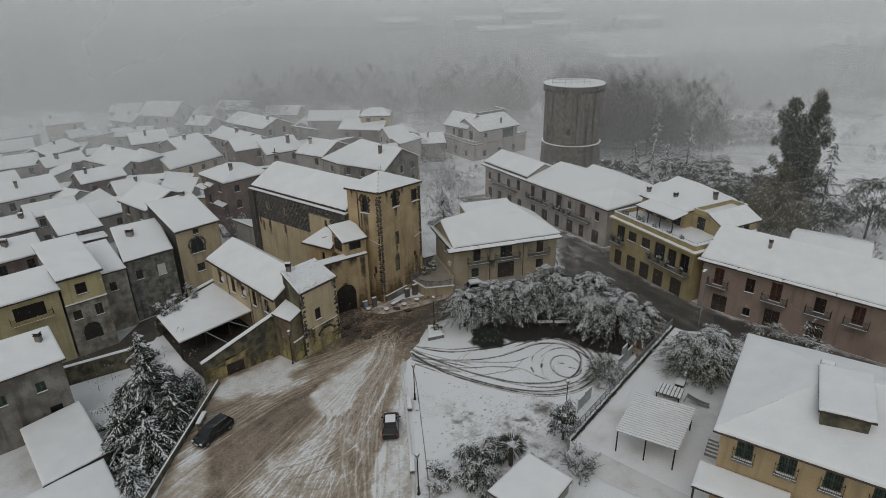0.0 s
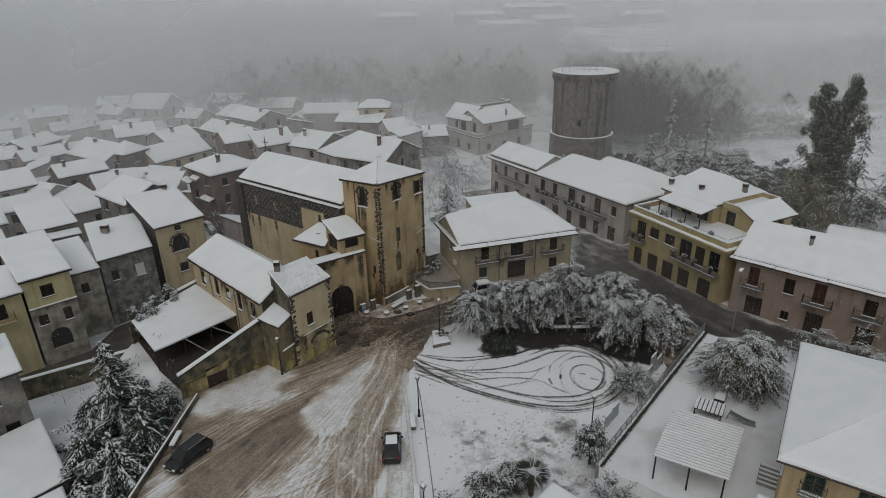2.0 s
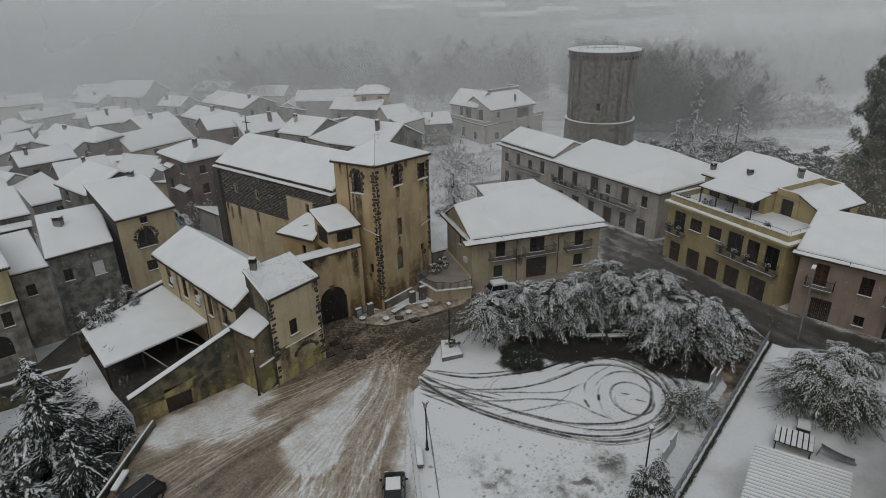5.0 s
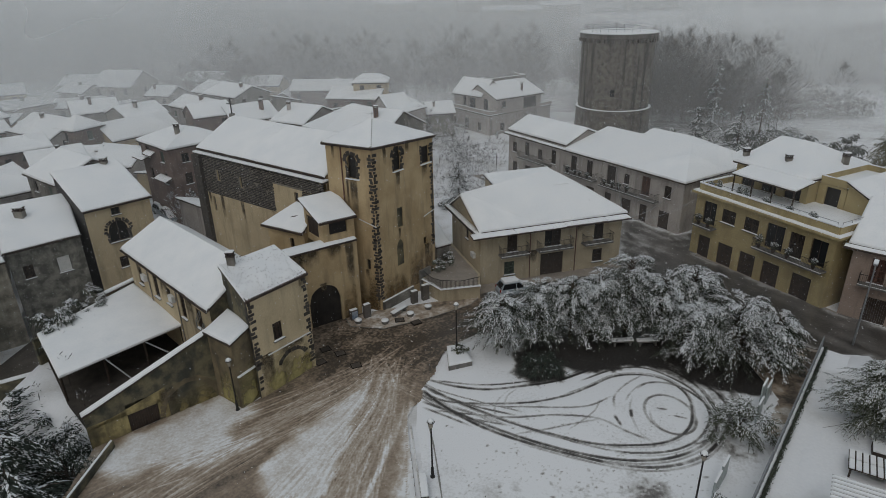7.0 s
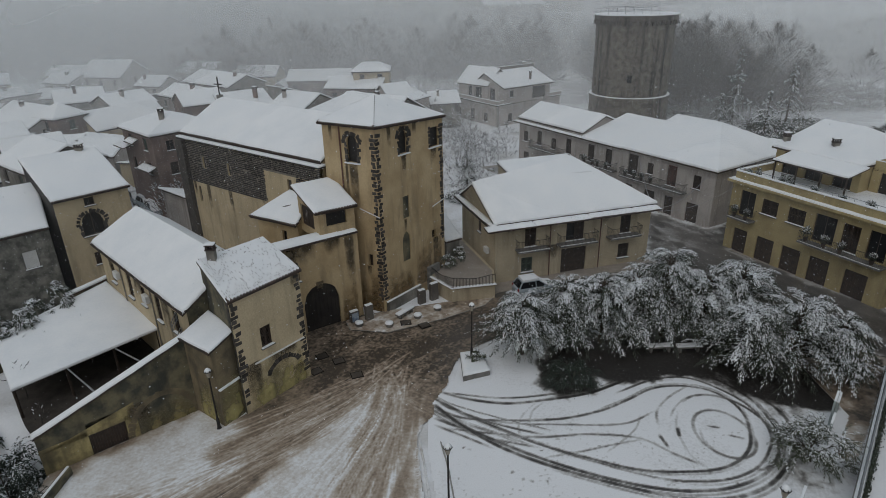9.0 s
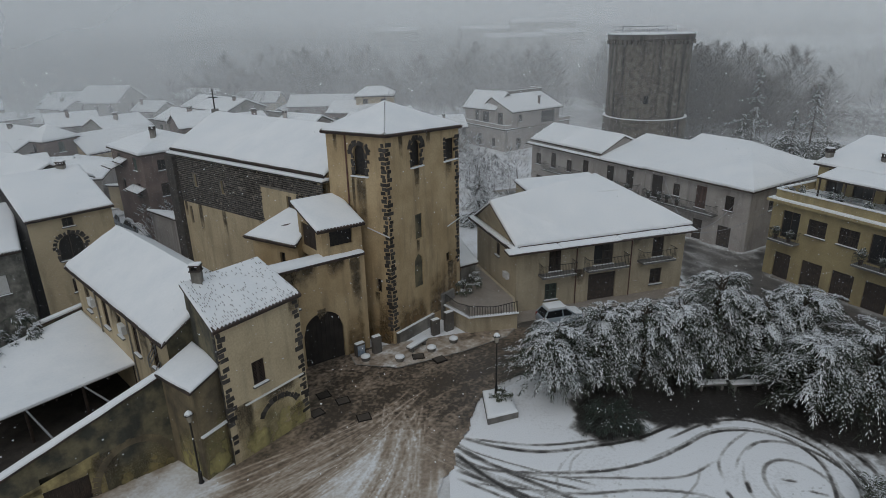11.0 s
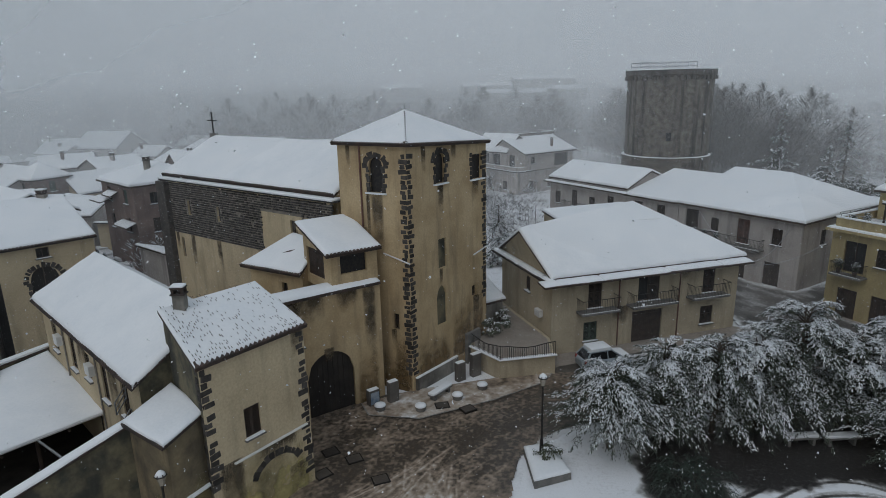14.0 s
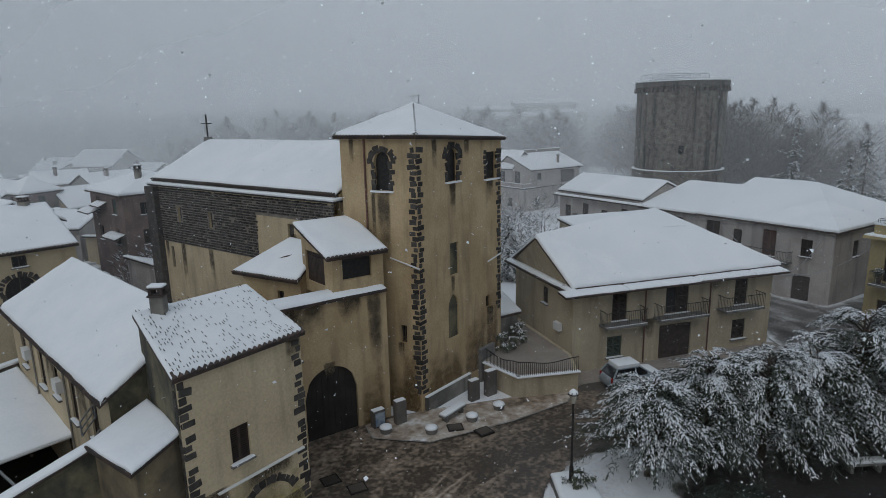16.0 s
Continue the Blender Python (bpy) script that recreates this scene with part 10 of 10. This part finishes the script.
palm = thing("palm", (5.9, 44.3, 0), "short fan palm with snow on its fronds", "palm")
part("trunk", lathe(bmesh.new(), (5.9, 44.3, -0.2), [(0.22, 0), (0.2, 0.9), (0.24, 2.1)], 12), BARK, palm)
for mt, nm, dz in ((LEAF, "fronds", 0.0), (SNOW_TREE, "snow_load", 0.07)):
    cs, ds, ls, rs = [], [], [], []
    g = np.random.default_rng(8)
    for k in range(26):
        a, el = g.uniform(0, 6.28), g.uniform(0.1, 1.35)
        for q in range(9):
            b = a + (q - 4) * 0.14
            d = np.array([math.cos(b) * math.cos(el), math.sin(b) * math.cos(el), math.sin(el) - 0.1 * abs(q - 4) / 4])
            cs.append(np.array([5.9, 44.3, 2.0 + dz]) + d * 1.15)
            ds.append(d - np.array([0, 0, 0.25]))
            ls.append(0.9)
            rs.append(0.035)
    keep = g.random(len(cs)) < (1.0 if dz == 0 else 0.16)
    spindle_mesh(nm, np.array(cs)[keep], np.array(ds)[keep], np.array(ls)[keep], np.array(rs)[keep], mt, palm)

# retaining wall of the car park
rwl = thing("retaining_wall", (-26, 48, 0), "low retaining wall with a strip of snow along its top", "wall", kind="structure")
part("wall", box(bmesh.new(), pose(-26.35, 48, -3.4, 0, 0, -2.5), 0.34, 20, 4.0, 0.03), DARKOLIVE, rwl)
part("snow", box(bmesh.new(), pose(-26.35, 48, 0.6, 0, 0, -2.5), 0.17, 20, 0.05, 0.02), SNOW, rwl)



def potted_plant(at, h, r, seed, label):
    """A clay pot with an upright bushy plant, snow lying on its leaves."""
    g = np.random.default_rng(seed)
    e = thing("potted_plant", at, label, "plant", "potted plants")
    part("pot", lathe(bmesh.new(), at, [(0.05, 0), (0.14, 0.0), (0.19, 0.3), (0.21, 0.3), (0.21, 0.36), (0.17, 0.36), (0.05, 0.32)], 12), TILE, e)
    n = 340
    v = g.normal(size=(n, 3))
    v /= np.linalg.norm(v, axis=1)[:, None]
    c = np.array(at) + np.array([0, 0, 0.36 + (h - 0.36) * 0.5]) + v * np.array([r, r, (h - 0.36) * 0.55]) * g.uniform(0.3, 1.0, n)[:, None]
    d = v + np.array([0, 0, 0.6]) + g.normal(size=(n, 3)) * 0.4
    ln, rr = g.uniform(0.12, 0.24, n), g.uniform(0.012, 0.022, n)
    spindle_mesh("foliage", c, d, ln, rr, LEAF, e)
    k = (g.random(n) < 0.4) & (v[:, 2] > -0.1)
    spindle_mesh("snow_load", c[k] + np.array([0, 0, 0.03]), d[k], ln[k], rr[k] * 1.4, SNOW_TREE, e)


pots = random.Random(66)
for s_, d_, z_ in ((0.9, 0.9, 7.62), (2.0, 0.8, 7.62), (4.6, 0.8, 7.62), (5.4, 0.8, 7.62), (7.9, 0.8, 7.62), (10.4, 0.9, 7.62), (12.8, 0.9, 7.62), (1.3, -0.8, 4.0), (2.6, -0.8, 4.0), (9.0, -0.8, 4.0), (10.7, -0.8, 4.0), (12.2, -0.8, 4.0), (14.9, -0.8, 4.0)):
    q = yq(s_, s_, d_, d_)[0]
    potted_plant((q[0], q[1], z_), pots.uniform(0.9, 1.5), pots.uniform(0.3, 0.5), pots.randrange(999), "potted evergreen in a clay pot on the yellow house")
for s0, s1, z_ in ((13.35, 20.6, 3.6), (20.65, 34.1, 3.45)):
    q0, q1 = (Vector(v) for v in row_quad(s0, s1, 1)[:2])
    along = (q1 - q0).normalized()
    for k in range(4):
        q = q0 + along * (1.0 + 1.5 * k + pots.uniform(-0.3, 0.3)) + Vector((along.y, -along.x)) * 0.7
        potted_plant((q.x, q.y, z_), pots.uniform(0.7, 1.1), pots.uniform(0.25, 0.4), pots.randrange(999), "small potted shrub on a row house balcony")

# ---------------------------------------------------------------- drifting mist over the valley
MIST = [(62, 0.02), (80, 0.03), (96, 0.05), (110, 0.065), (124, 0.085), (136, 0.09), (147, 0.3), (158, 0.2), (176, 0.11), (200, 0.13), (230, 0.17), (270, 0.22), (330, 0.28), (420, 0.5), (500, 0.6), (640, 0.8)]
for k, (y, a) in enumerate(MIST + [(90, -0.12), (116, -0.16), (148, -0.15), (190, -0.18)]):
    bm = bmesh.new()
    n = 24
    prev = None
    for i in range(n + 1):
        ang = radians(-80 + 160 * i / n)
        lo = bm.verts.new((y * math.sin(ang) * 1.15, y * math.cos(ang), -20))
        top = 60 + y * 0.55
        hi = bm.verts.new(((y + top) * math.sin(ang) * 1.15, (y + top) * math.cos(ang), top))
        if prev:
            bm.faces.new((prev[0], lo, hi, prev[1]))
        prev = (lo, hi)
    tagged(part("mist", bm, fog_material("drifting_mist", abs(a), 0.6, a < 0, (0.74, 0.78, 0.79) if a < 0 else ((0.92, 0.94, 0.955) if 120 < y < 300 else (0.95, 0.96, 0.97))), None), "thin veil of falling snow and mist", "mist", kind="stuff")

# ---------------------------------------------------------------- overhead cables


def cable(a, b, sag, r=0.018):
    e = thing("cable", a, "thin overhead cable sagging across the street", "cable")
    bm = bmesh.new()
    pts = [Vector(a).lerp(Vector(b), k / 14) - Vector((0, 0, sag * 4 * (k / 14) * (1 - k / 14))) for k in range(15)]
    for p, q in zip(pts, pts[1:]):
        tube(bm, p, q, r, seg=4)
    part("wire", bm, GALV, e)


cable((17.6, 86.3, 5.6), (26.6, 95.4, 5.8), 1.0, 0.03)
cable((17.6, 86.3, 5.7), (21.5, 103.6, 6.2), 0.5, 0.03)
cable((17.6, 86.2, 5.4), (26.9, 89.0, 6.9), 0.9, 0.02)

tagged(spindle_mesh("grass_tufts", *TUFTS, BARK, None), "dark grass tufts and clods poking through the snow", "tufts", kind="stuff")

# falling snow
fg = np.random.default_rng(19)
nf = 24000
fc = np.stack([fg.uniform(-75, 75, nf), fg.uniform(49, 128, nf), fg.uniform(0.6, 22, nf)], 1)
fd = fg.normal(size=(nf, 3))
fd[:, 2] -= 0.6
fr = fg.uniform(0.012, 0.028, nf)
tagged(spindle_mesh("snowfall", fc, fd, fr * 2.8, fr * 0.9, SNOW_TREE, None), "large snowflakes falling through the air", "snowfall", kind="stuff")
